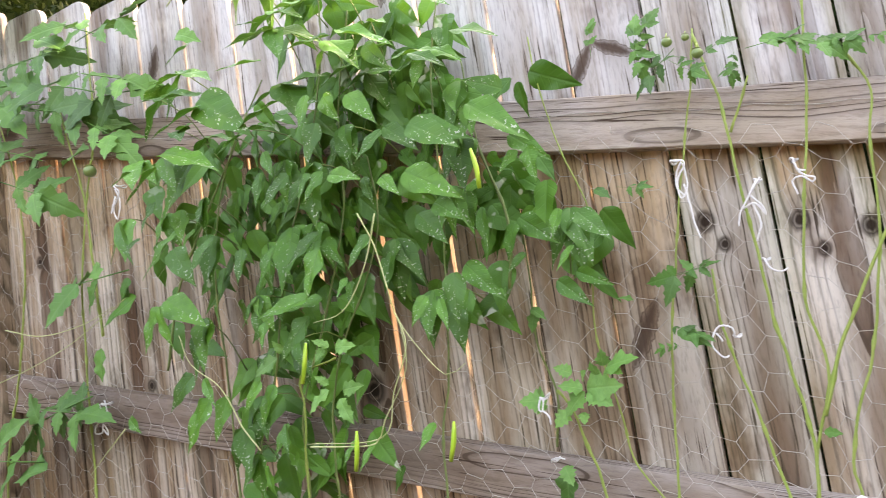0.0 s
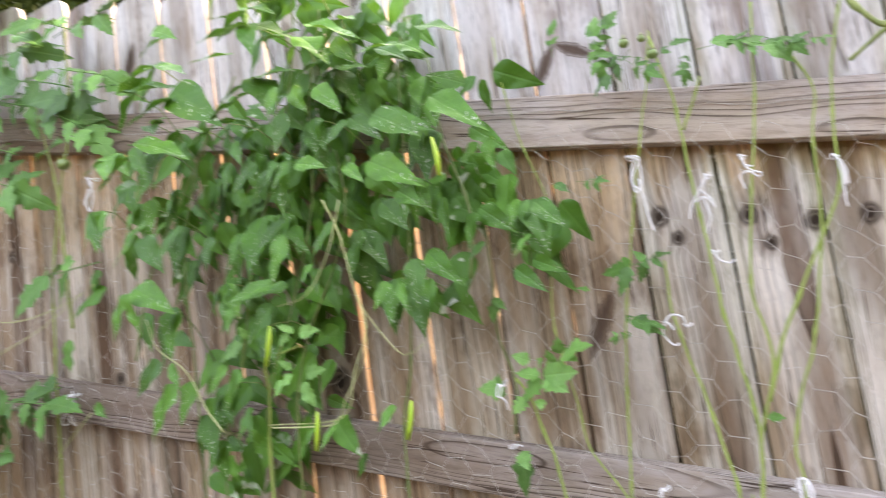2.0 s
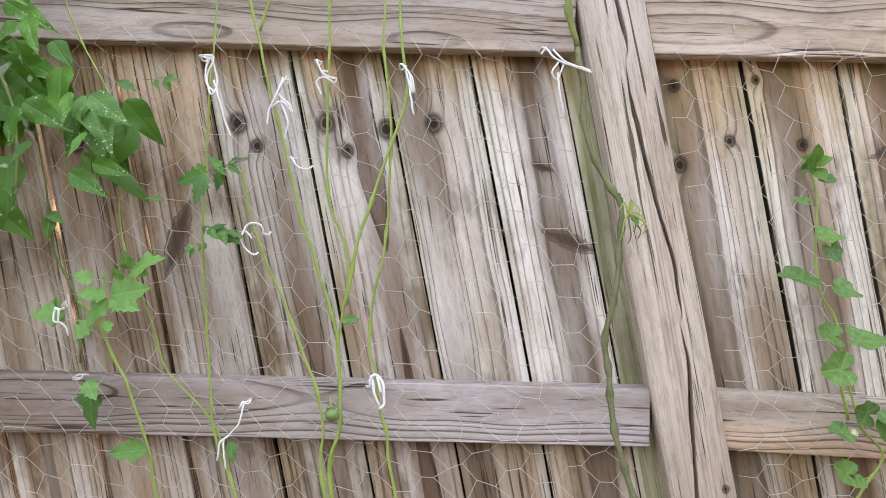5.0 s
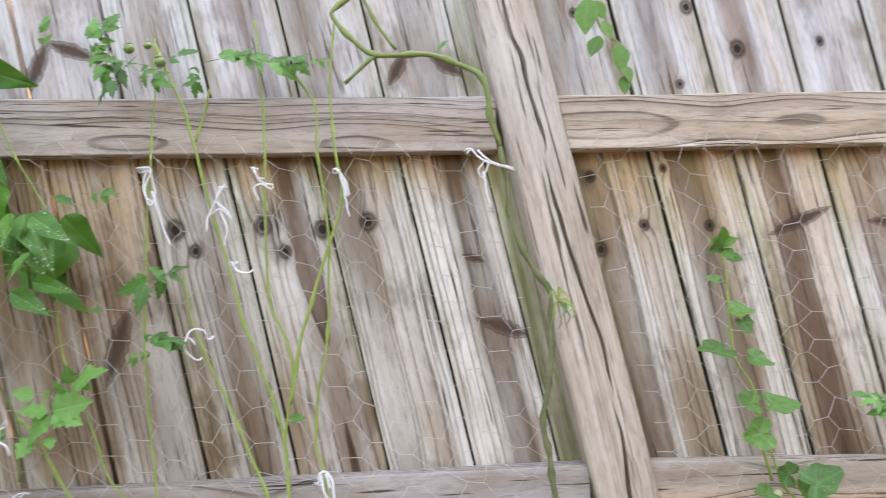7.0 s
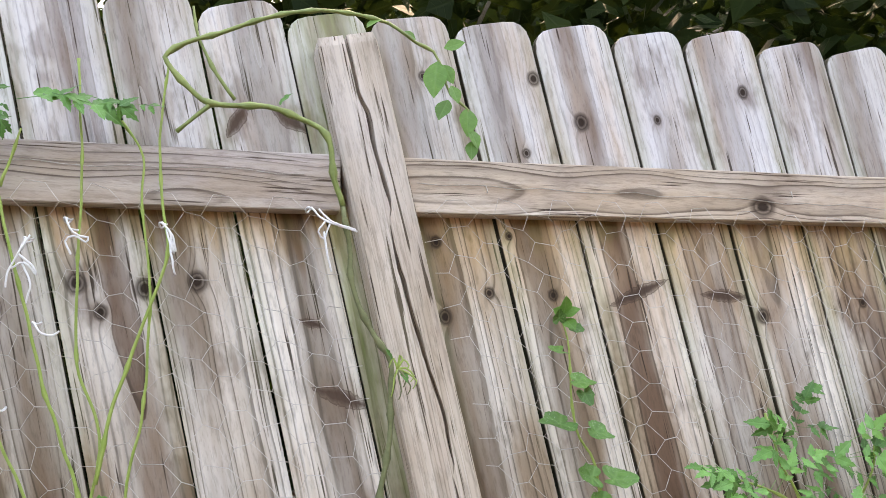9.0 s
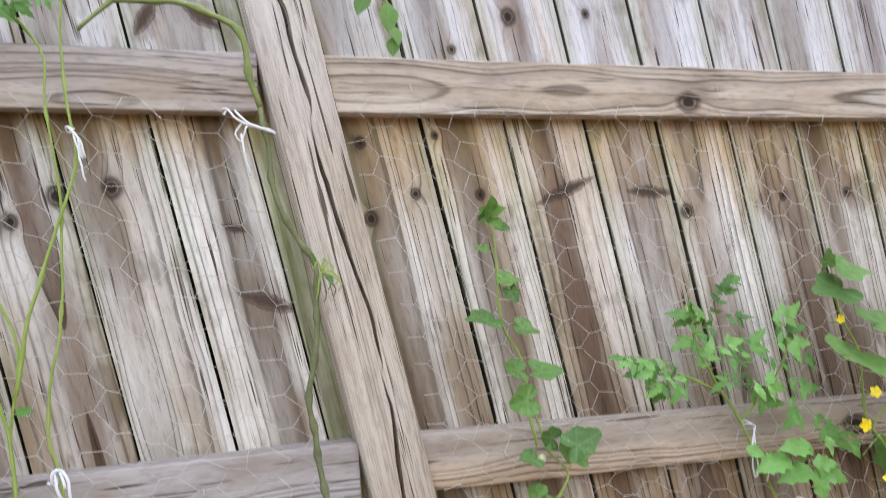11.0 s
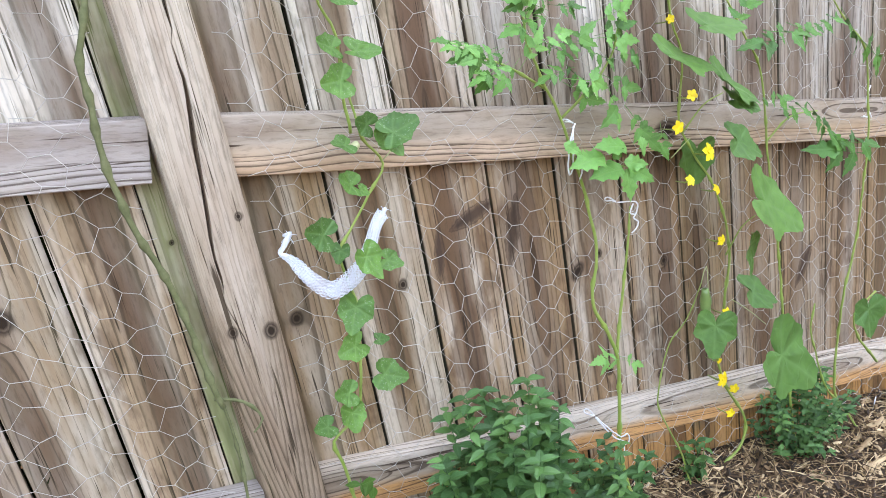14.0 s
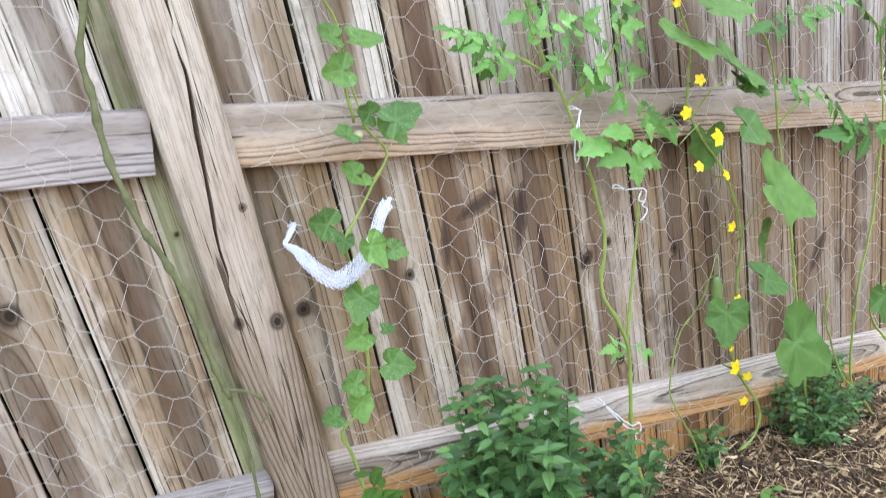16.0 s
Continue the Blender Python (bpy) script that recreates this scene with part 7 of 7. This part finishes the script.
twine_tie([[(-0.756, -0.145, 1.150), (-0.749, -0.149, 1.147), (-0.754, -0.145, 1.133), (-0.758, -0.149, 1.135), (-0.756, -0.145, 1.149)], [(-0.754, -0.145, 1.133), (-0.743, -0.149, 1.123), (-0.744, -0.145, 1.112)], [(-0.747, -0.145, 1.152), (-0.736, -0.149, 1.158), (-0.742, -0.145, 1.151)]], 0.0011)
twine_tie([[(-0.418, -0.07, 1.3), (-0.411, -0.074, 1.284), (-0.399, -0.07, 1.279), (-0.39, -0.074, 1.282)]], 0.0011)
twine_tie([[(-0.786, -0.07, 1.046), (-0.774, -0.074, 1.053), (-0.762, -0.07, 1.048)], [(-0.559, -0.07, 0.959), (-0.552, -0.074, 0.97)]], 0.0011)
twine_tie([[(-1.606, -0.16, 1.677), (-1.586, -0.164, 1.655), (-1.61, -0.16, 1.63), (-1.598, -0.164, 1.603), (-1.59, -0.16, 1.638), (-1.596, -0.164, 1.666)], [(-1.602, -0.16, 1.653), (-1.614, -0.164, 1.619)]], 0.0011)
twine_tie([[(-1.767, -0.12, 1.241), (-1.753, -0.124, 1.213), (-1.783, -0.12, 1.197), (-1.78, -0.124, 1.182), (-1.766, -0.12, 1.182), (-1.755, -0.124, 1.199), (-1.749, -0.12, 1.188), (-1.742, -0.124, 1.176), (-1.761, -0.12, 1.189)], [(-1.749, -0.12, 1.249), (-1.737, -0.124, 1.218)]], 0.0013)
twine_tie([[(0.677, -0.085, 0.695), (0.66, -0.089, 0.666), (0.654, -0.085, 0.628), (0.651, -0.089, 0.613), (0.662, -0.085, 0.619), (0.665, -0.089, 0.655), (0.673, -0.085, 0.691)], [(0.675, -0.085, 0.647), (0.679, -0.089, 0.615), (0.674, -0.085, 0.597)]], 0.0011)
twine_tie([[(0.755, -0.08, 0.527), (0.793, -0.084, 0.516), (0.797, -0.08, 0.494), (0.785, -0.084, 0.488), (0.799, -0.08, 0.474), (0.788, -0.084, 0.465), (0.781, -0.08, 0.458)], [(0.79, -0.08, 0.513), (0.778, -0.084, 0.501), (0.794, -0.08, 0.49)]], 0.0011)
twine_tie([[(0.649, -0.085, 0.121), (0.673, -0.089, 0.086), (0.705, -0.085, 0.046), (0.717, -0.089, 0.051), (0.724, -0.085, 0.028), (0.706, -0.089, 0.029), (0.701, -0.085, 0.043)], [(0.649, -0.085, 0.118), (0.684, -0.089, 0.059), (0.71, -0.085, 0.034)], [(0.709, -0.085, 0.031), (0.706, -0.089, 0.001)]], 0.0011)
twine_tie([[(1.495, -0.06, 0.477), (1.471, -0.064, 0.521), (1.489, -0.06, 0.552)]], 0.0011)
# ---- net sling ----
net_sling([(0.167, -0.055, 0.661), (0.154, -0.06, 0.65), (0.147, -0.065, 0.645), (0.158, -0.08, 0.634), (0.171, -0.1, 0.607), (0.195, -0.11, 0.582), (0.227, -0.11, 0.588), (0.256, -0.1, 0.601), (0.279, -0.085, 0.621), (0.302, -0.065, 0.639), (0.32, -0.055, 0.648)])


# ---- birdhouse by the far post ----
def box(bm, lo, hi, bevel=0.002):
    made = bmesh.ops.create_cube(bm, size=1.0, matrix=Matrix.Translation([(a + b) / 2 for a, b in zip(lo, hi)]) @ Matrix.Diagonal([b - a for a, b in zip(lo, hi)] + [1]))
    edges = list({e for v in made["verts"] for e in v.link_edges})
    bmesh.ops.bevel(bm, geom=edges, offset=bevel, segments=1, affect="EDGES")


def build_birdhouse(x, y, z):
    house = thing("birdhouse", "small green and orange wooden birdhouse fixed to the fence post", "birdhouse", at=(x, y, z))
    w, d, h = 0.075, 0.06, 0.075
    for name, lo, hi, mat in (("side_panel", (w - 0.012, -d, 0), (w, d, h), GREEN_PAINT), ("side_panel", (-w, -d, 0), (-w + 0.012, d, h), GREEN_PAINT),
                              ("front_panel", (-w + 0.013, -d, 0), (w - 0.013, -d + 0.012, h), GREEN_PAINT), ("back_panel", (-w + 0.013, d - 0.012, 0), (w - 0.013, d, h), GREEN_PAINT)):
        bm = bmesh.new()
        box(bm, lo, hi)
        part(name, bm, mat, house, smooth=False)
    bm = bmesh.new()
    box(bm, (-w - 0.008, -d - 0.01, h + 0.001), (w + 0.008, d + 0.01, h + 0.014), 0.003)
    part("lid", bm, CEDAR, house, "pale wooden lid", smooth=False)
    bm = bmesh.new()
    rings = []
    for s, zz in ((1.05, -0.001), (1.0, -0.012), (0.35, -0.055)):
        rings.append([bm.verts.new((px * w * s, py * d * s, zz)) for px, py in ((-1, -1), (1, -1), (1, 1), (-1, 1))])
    for a, b in zip(rings, rings[1:]):
        for k in range(4):
            bm.faces.new((a[k], a[(k + 1) % 4], b[(k + 1) % 4], b[k]))
    bm.faces.new(rings[0])
    bm.faces.new(rings[-1])
    bmesh.ops.recalc_face_normals(bm, faces=bm.faces[:])
    part("base", bm, CEDAR, house, "orange-stained tapered base", smooth=False)


build_birdhouse(-2.335, -0.152, 1.885)


# ---- herbs at the foot of the fence ----
def herb(name, label, x, y, height, spread, shoots, kind, size, seed, gap=0.022):
    """A bushy herb: upright shoots with crossed pairs of small leaves, tighter towards the tips."""
    r = random.Random(seed)
    z0 = ground_z(x) - 0.01
    plant = thing(name, label, "herb", "herbs at the fence", at=(x, y, z0))
    tmp = [bmesh.new() for _ in BLADES[kind]]
    for b, me in zip(tmp, BLADES[kind]):
        b.from_mesh(me)
    for s in range(shoots):
        a, q = r.uniform(0, 2 * math.pi), math.sqrt(r.random())
        foot = Vector((0.25 * spread * q * math.cos(a), 0.25 * spread * q * math.sin(a), 0.0))
        tall = height * (1 - 0.25 * q * q) * r.uniform(0.5, 1.12)
        head = foot + Vector((spread * q * math.cos(a) * 0.75, spread * 0.8 * q * math.sin(a) * 0.75, tall))
        if head.y + y > -0.06:
            head.y = -0.06 - y
        mid = foot.lerp(head, 0.5) + Vector((0.2 * spread * q * math.cos(a), 0, 0.02))
        line = curve_points((foot, mid, head), 0.012)
        bm = bmesh.new()
        bm.loops.layers.uv.verify()
        st = bmesh.new()
        tube(st, line, 0.0017, 0.0008, 4)
        join_into(bm, st, Matrix())
        st.free()
        run, turn = 0.0, r.uniform(0, 3)
        for i in range(len(line) - 1, 0, -1):
            run += (line[i] - line[i - 1]).length
            s_up = i / len(line)
            if run < gap * (0.45 + 0.8 * (1 - s_up)) or s_up < 0.12:
                continue
            run = 0.0
            turn += math.pi / 2
            big = size * (0.55 + 0.6 * math.sin(math.pi * min(1, (1 - s_up) * 1.1 + 0.12))) * r.uniform(0.8, 1.2)
            for side in (0, math.pi):
                b = turn + side + r.uniform(-0.3, 0.3)
                way = Vector((math.cos(b), math.sin(b), r.uniform(-0.15, 0.55))).normalized()
                m = leaf_pose(line[i], line[i] + way * big, (r.uniform(-0.2, 0.2), -0.25, 1.0))
                join_into(bm, r.choice(tmp), m)
        part("shoot", bm, BLADES[kind][0].materials[0], plant)
    for b in tmp:
        b.free()
    return plant


herb("oregano_bush", "bushy dark green oregano plant at the foot of the fence", 0.395, -0.17, 0.40, 0.125, 46, "herb", 0.033, 3, 0.022)
herb("oregano_bush", "low oregano plant growing beside a larger one", 0.600, -0.17, 0.249, 0.085, 20, "herb", 0.027, 4, 0.02)
herb("mint_plant", "small bright green mint plant at the foot of a post", 0.155, -0.14, 0.308, 0.024, 6, "bright", 0.036, 5, 0.03)
herb("mint_plant", "small green herb seedling growing in the mulch", 0.901, -0.08, 0.122, 0.035, 7, "herb", 0.024, 6, 0.022)
herb("oregano_bush", "leafy green herb clump against the bottom rail", 1.202, -0.1, 0.199, 0.146, 46, "herb", 0.019, 7, 0.016)
herb("mint_plant", "small green herb shoots beside the fence post", 0.037, -0.14, 0.295, 0.017, 5, "herb", 0.026, 9, 0.022)
herb("weed", "small weed seedling in the mulch", 0.898, -0.25, 0.087, 0.022, 4, "bright", 0.018, 10, 0.022)
herb("weed", "small weed seedling in the mulch", 1.110, -0.2, 0.011, 0.044, 5, "herb", 0.02, 12, 0.022)


# ---- plant label ----
def plant_label(x, y, height):
    """A thin white stake with rounded head and pointed foot, leaning a little."""
    z0 = ground_z(x) - 0.02
    bm = bmesh.new()
    w = 0.007
    outline = [(-w * 0.3, 0), (w * 0.3, 0), (w, 0.02), (w, height - 0.004), (w * 0.6, height), (-w * 0.6, height), (-w, height - 0.004), (-w, 0.02)]
    rows = [[bm.verts.new((px, py, pz)) for px, pz in outline] for py in (-0.0012, 0.0012)]
    bm.faces.new(rows[0])
    bm.faces.new(rows[1][::-1])
    for k in range(8):
        bm.faces.new((rows[0][k], rows[1][k], rows[1][(k + 1) % 8], rows[0][(k + 1) % 8]))
    bmesh.ops.recalc_face_normals(bm, faces=bm.faces[:])
    ob = new("plant_label", mesh_of("plant_label", bm, NET, False))
    ob.matrix_world = pose(x, y, z0, 8, 6, 25)
    return tagged(ob, "thin white plastic plant label stuck in the mulch", "plant label")


plant_label(1.531, -0.06, 0.065)


# ---- mulch ----
def mulch(count, seed):
    """Loose straw, bark shreds and wood chips strewn over the bed."""
    r = random.Random(seed)
    verts, faces = [], []
    for k in range(count):
        x, y = r.uniform(0.1, 2.6), -0.02 - 0.75 * r.random() ** 1.2
        if k % 5 == 0:
            x, y = r.uniform(-2.5, 2.6), r.uniform(-1.2, -0.03)
        kind = r.random()
        l, w, h = (r.uniform(0.02, 0.085), r.uniform(0.0012, 0.0032), 0.0015) if kind < 0.66 else (r.uniform(0.01, 0.034), r.uniform(0.004, 0.011), 0.003)
        if kind > 0.993:
            l, w = r.uniform(0.10, 0.17), 0.014
        z = ground_z(x, y) + 0.03 * noise.noise(Vector((x * 2.3, y * 2.3, 0))) + 0.012 * noise.noise(Vector((x * 9, y * 9, 3))) + r.uniform(0.0, 0.012)
        m = Matrix.Translation((x, y, z)) @ Matrix.Rotation(r.uniform(0, 6.3), 4, "Z") @ Matrix.Rotation(0.22 * math.cos(0) * r.uniform(0.2, 1) + r.uniform(-0.25, 0.25), 4, "Y") @ Matrix.Rotation(r.uniform(-0.5, 0.5), 4, "X")
        b = len(verts)
        bend = r.uniform(-0.1, 0.1) * l
        for sx, wy in ((-1, 0.6), (0.1, 1.0), (1, 0.45)):
            for sy, sz in ((-1, 0), (1, 0), (0.2, 1)):
                verts.append(m @ Vector((sx * l / 2, sy * w * wy / 2 + (bend if sx == 0.1 else 0), sz * h)))
        for o in (0, 3):
            for i in range(3):
                j = (i + 1) % 3
                faces.append((b + o + i, b + o + j, b + o + 3 + j, b + o + 3 + i))
        faces += [(b, b + 2, b + 1), (b + 6, b + 7, b + 8)]
    me = bpy.data.meshes.new("mulch")
    me.from_pydata(verts, [], faces)
    me.materials.append(CHIP)
    return tagged(new("mulch", me), "loose straw and shredded bark mulch on the garden bed", "mulch", kind="stuff")


mulch(26000, 5)


# ---- trees behind the fence ----
def tree(x, y, height, seed):
    """A broadleaf tree: trunk, limbs, and a crown of loose clumps of leaves."""
    r = random.Random(seed)
    t = thing("tree", "leafy broadleaf tree behind the fence, its shade in the leaf colour", "tree", "trees behind the fence", at=(x, y, ground_z(x) - 0.1))
    bm = bmesh.new()
    top = Vector((r.uniform(-0.3, 0.3), r.uniform(-0.3, 0.3), height * 0.8))
    line = curve_points((Vector((0, 0, 0)), Vector((0.1, 0.05, height * 0.35)), top), 0.2)
    tube(bm, line, 0.13, 0.03, 8)
    part("trunk", bm, BARK, t)
    ends = []
    for k in range(12):
        s = r.uniform(0.12, 0.95)
        a = line[int(s * (len(line) - 1))]
        th = r.uniform(0, 6.28)
        reach = r.uniform(0.7, 1.7) * (1.15 - 0.5 * s)
        b = a + Vector((math.cos(th) * reach, math.sin(th) * reach, r.uniform(0.0, 0.8)))
        bm = bmesh.new()
        tube(bm, curve_points((a, a.lerp(b, 0.5) + Vector((0, 0, 0.15)), b), 0.15), 0.04 * (1.1 - s), 0.01, 5)
        part("limb", bm, BARK, t)
        ends += [b, a.lerp(b, 0.6)]
    ends.append(top)
    verts, faces, uvs = [], [], []
    for e in ends:
        for c in range(6):
            mid = e + Vector((r.gauss(0, 0.45), r.gauss(0, 0.45), r.gauss(0, 0.35)))
            for k in range(28):
                p = mid + Vector((r.gauss(0, 0.16), r.gauss(0, 0.16), r.gauss(0, 0.13)))
                l = r.uniform(0.05, 0.10)
                way = Vector((r.gauss(0, 1), r.gauss(0, 1), r.gauss(-0.4, 0.7))).normalized()
                side = way.orthogonal().normalized()
                side = (Matrix.Rotation(r.uniform(0, 6.28), 3, way) @ side) * l * 0.3
                b = len(verts)
                verts += [p, p + way * l * 0.45 + side, p + way * l, p + way * l * 0.45 - side]
                faces.append((b, b + 1, b + 2, b + 3))
                uvs += [(0.5, 0), (0.8, 0.45), (0.5, 1), (0.2, 0.45)]
    me = bpy.data.meshes.new("crown")
    me.from_pydata(verts, [], faces)
    layer = me.uv_layers.new(name="UVMap")
    layer.data.foreach_set("uv", [c for uv in uvs for c in uv])
    me.materials.append(SHADED_TREE_LEAF)
    crown = new("crown", me)
    crown.parent = t
    return t


first = [tree(-3.6, 4.2, 4.6, 11), tree(2.4, 4.6, 4.2, 12), tree(-0.6, 5.4, 4.4, 13)]
k = 0
for row, (y, step, s) in enumerate(((4.6, 1.5, 1.05), (6.2, 1.6, 1.2), (8.2, 1.9, 1.5), (10.5, 2.4, 1.9))):
    x = -10.5 - row + 0.6 * row
    while x < 10.5 + row:
        copy_thing(first[k % 3], pose(x + 0.4 * math.sin(5 * k), y + 0.5 * math.sin(3 * k + 1), ground_z(x) - 0.3, 0, 0, 67 * k) @ Matrix.Scale(s * (1 + 0.12 * math.sin(7 * k)), 4))
        x += step
        k += 1


for x, y, s in ((-6.2, 2.6, 0.9), (-7.6, 3.4, 1.1), (-9.0, 4.4, 1.2), (-5.4, 3.0, 0.8), (-10.5, 3.2, 1.3), (-8.4, 2.2, 0.9), (-11.5, 5.5, 1.5), (-4.6, 2.4, 0.75)):
    copy_thing(first[k % 3], pose(x, y, ground_z(x) - 0.3, 0, 0, 67 * k) @ Matrix.Scale(s, 4))
    k += 1


def undergrowth(seed):
    """A tangle of shrub leaves close behind the boards, unseen, added to keep light out of the gaps."""
    r = random.Random(seed)
    verts, faces, uvs = [], [], []
    for k in range(100000):
        x, y = r.uniform(-4.6, 3.8), r.uniform(0.25, 1.9)
        if y > 1.15 + 0.8 * noise.noise(Vector((x * 1.1, 3.0, 1.0))) + 0.25 * noise.noise(Vector((x * 4.0, 9.0, 1.0))) or abs(x + 0.4) > 3.6 + 0.6 * r.random() ** 2:
            continue
        # heights chosen to let sun through some gaps and block it at others
        z = ground_z(x) + ((1.5 if x < -1.3 else 0.9 + 1.5 * min(1.0, max(0.0, (x + 0.45) / 0.3))) + 0.55 * noise.noise(Vector((x * 1.5, y * 1.7, 2))) + 0.2 * noise.noise(Vector((x * 5, y * 5, 7)))) * r.random() ** 0.7
        if k % 3 == 0:
            y = r.uniform(0.1, 0.75)
            z = ground_z(x) + 0.75 * r.random()
        p = Vector((x, y, z))
        l = r.uniform(0.05, 0.12)
        way = Vector((r.gauss(0, 1), r.gauss(0, 1), r.gauss(-0.3, 0.6))).normalized()
        side = (Matrix.Rotation(r.uniform(0, 6.28), 3, way) @ way.orthogonal().normalized()) * l * 0.32
        b = len(verts)
        verts += [p, p + way * l * 0.45 + side, p + way * l, p + way * l * 0.45 - side]
        faces.append((b, b + 1, b + 2, b + 3))
        uvs += [0.5, 0, 0.8, 0.45, 0.5, 1, 0.2, 0.45]
    me = bpy.data.meshes.new("undergrowth")
    me.from_pydata(verts, [], faces)
    me.uv_layers.new(name="UVMap").data.foreach_set("uv", uvs)
    me.materials.append(SHADED_TREE_LEAF)
    return tagged(new("undergrowth", me), "unseen leaves added close behind the fence to block light in the gaps", "undergrowth", kind="stuff")


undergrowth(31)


def woods_backdrop():
    """The dark wall of the woods with an uneven leafy top; its unseen front is added to block low sky light."""
    m, tree_nodes, bsdf = material("shaded_far_woods")
    n = Nodes(tree_nodes)
    co = n.node("TexCoord").outputs["Object"]
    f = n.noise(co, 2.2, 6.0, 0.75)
    # near-black greens, with the shade inside the woods put into the colour
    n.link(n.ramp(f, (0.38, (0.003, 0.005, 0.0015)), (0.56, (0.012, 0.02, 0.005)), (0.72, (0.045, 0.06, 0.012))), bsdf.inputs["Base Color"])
    bsdf.inputs["Roughness"].default_value = 0.95
    bsdf.inputs["Specular IOR Level"].default_value = 0.0
    n.bump(f, 1.0, 0.3, bsdf)
    bm = bmesh.new()
    rows = []
    for k in range(161):
        a = 2 * math.pi * k / 160
        x, y = 24 * math.cos(a), 24 * math.sin(a)
        lowered_side = max(0.0, -math.sin(a)) ** 0.5      # lowered in front of the fence to let in more low sky light
        top = (13 + 7 * max(0.0, -math.cos(a))) * (1 - lowered_side) + 6 * lowered_side + (1 - 0.7 * lowered_side) * 2.5 * noise.noise(Vector((8 * math.cos(a), 8 * math.sin(a), 5))) + 1.5 * noise.noise(Vector((20 * math.cos(a), 20 * math.sin(a), 8)))
        rows.append([bm.verts.new((x * (1 + 0.04 * noise.noise(Vector((9 * math.cos(a), 9 * math.sin(a), z)))), y, -3 + (top + 3) * z / 10)) for z in range(11)])
    for p, q in zip(rows, rows[1:]):
        for z in range(10):
            bm.faces.new((p[z], p[z + 1], q[z + 1], q[z]))
    return tagged(new("backdrop", mesh_of("backdrop", bm, m)), "woods behind the fence, carried on unseen round the front to block low sky", "woods", kind="structure")


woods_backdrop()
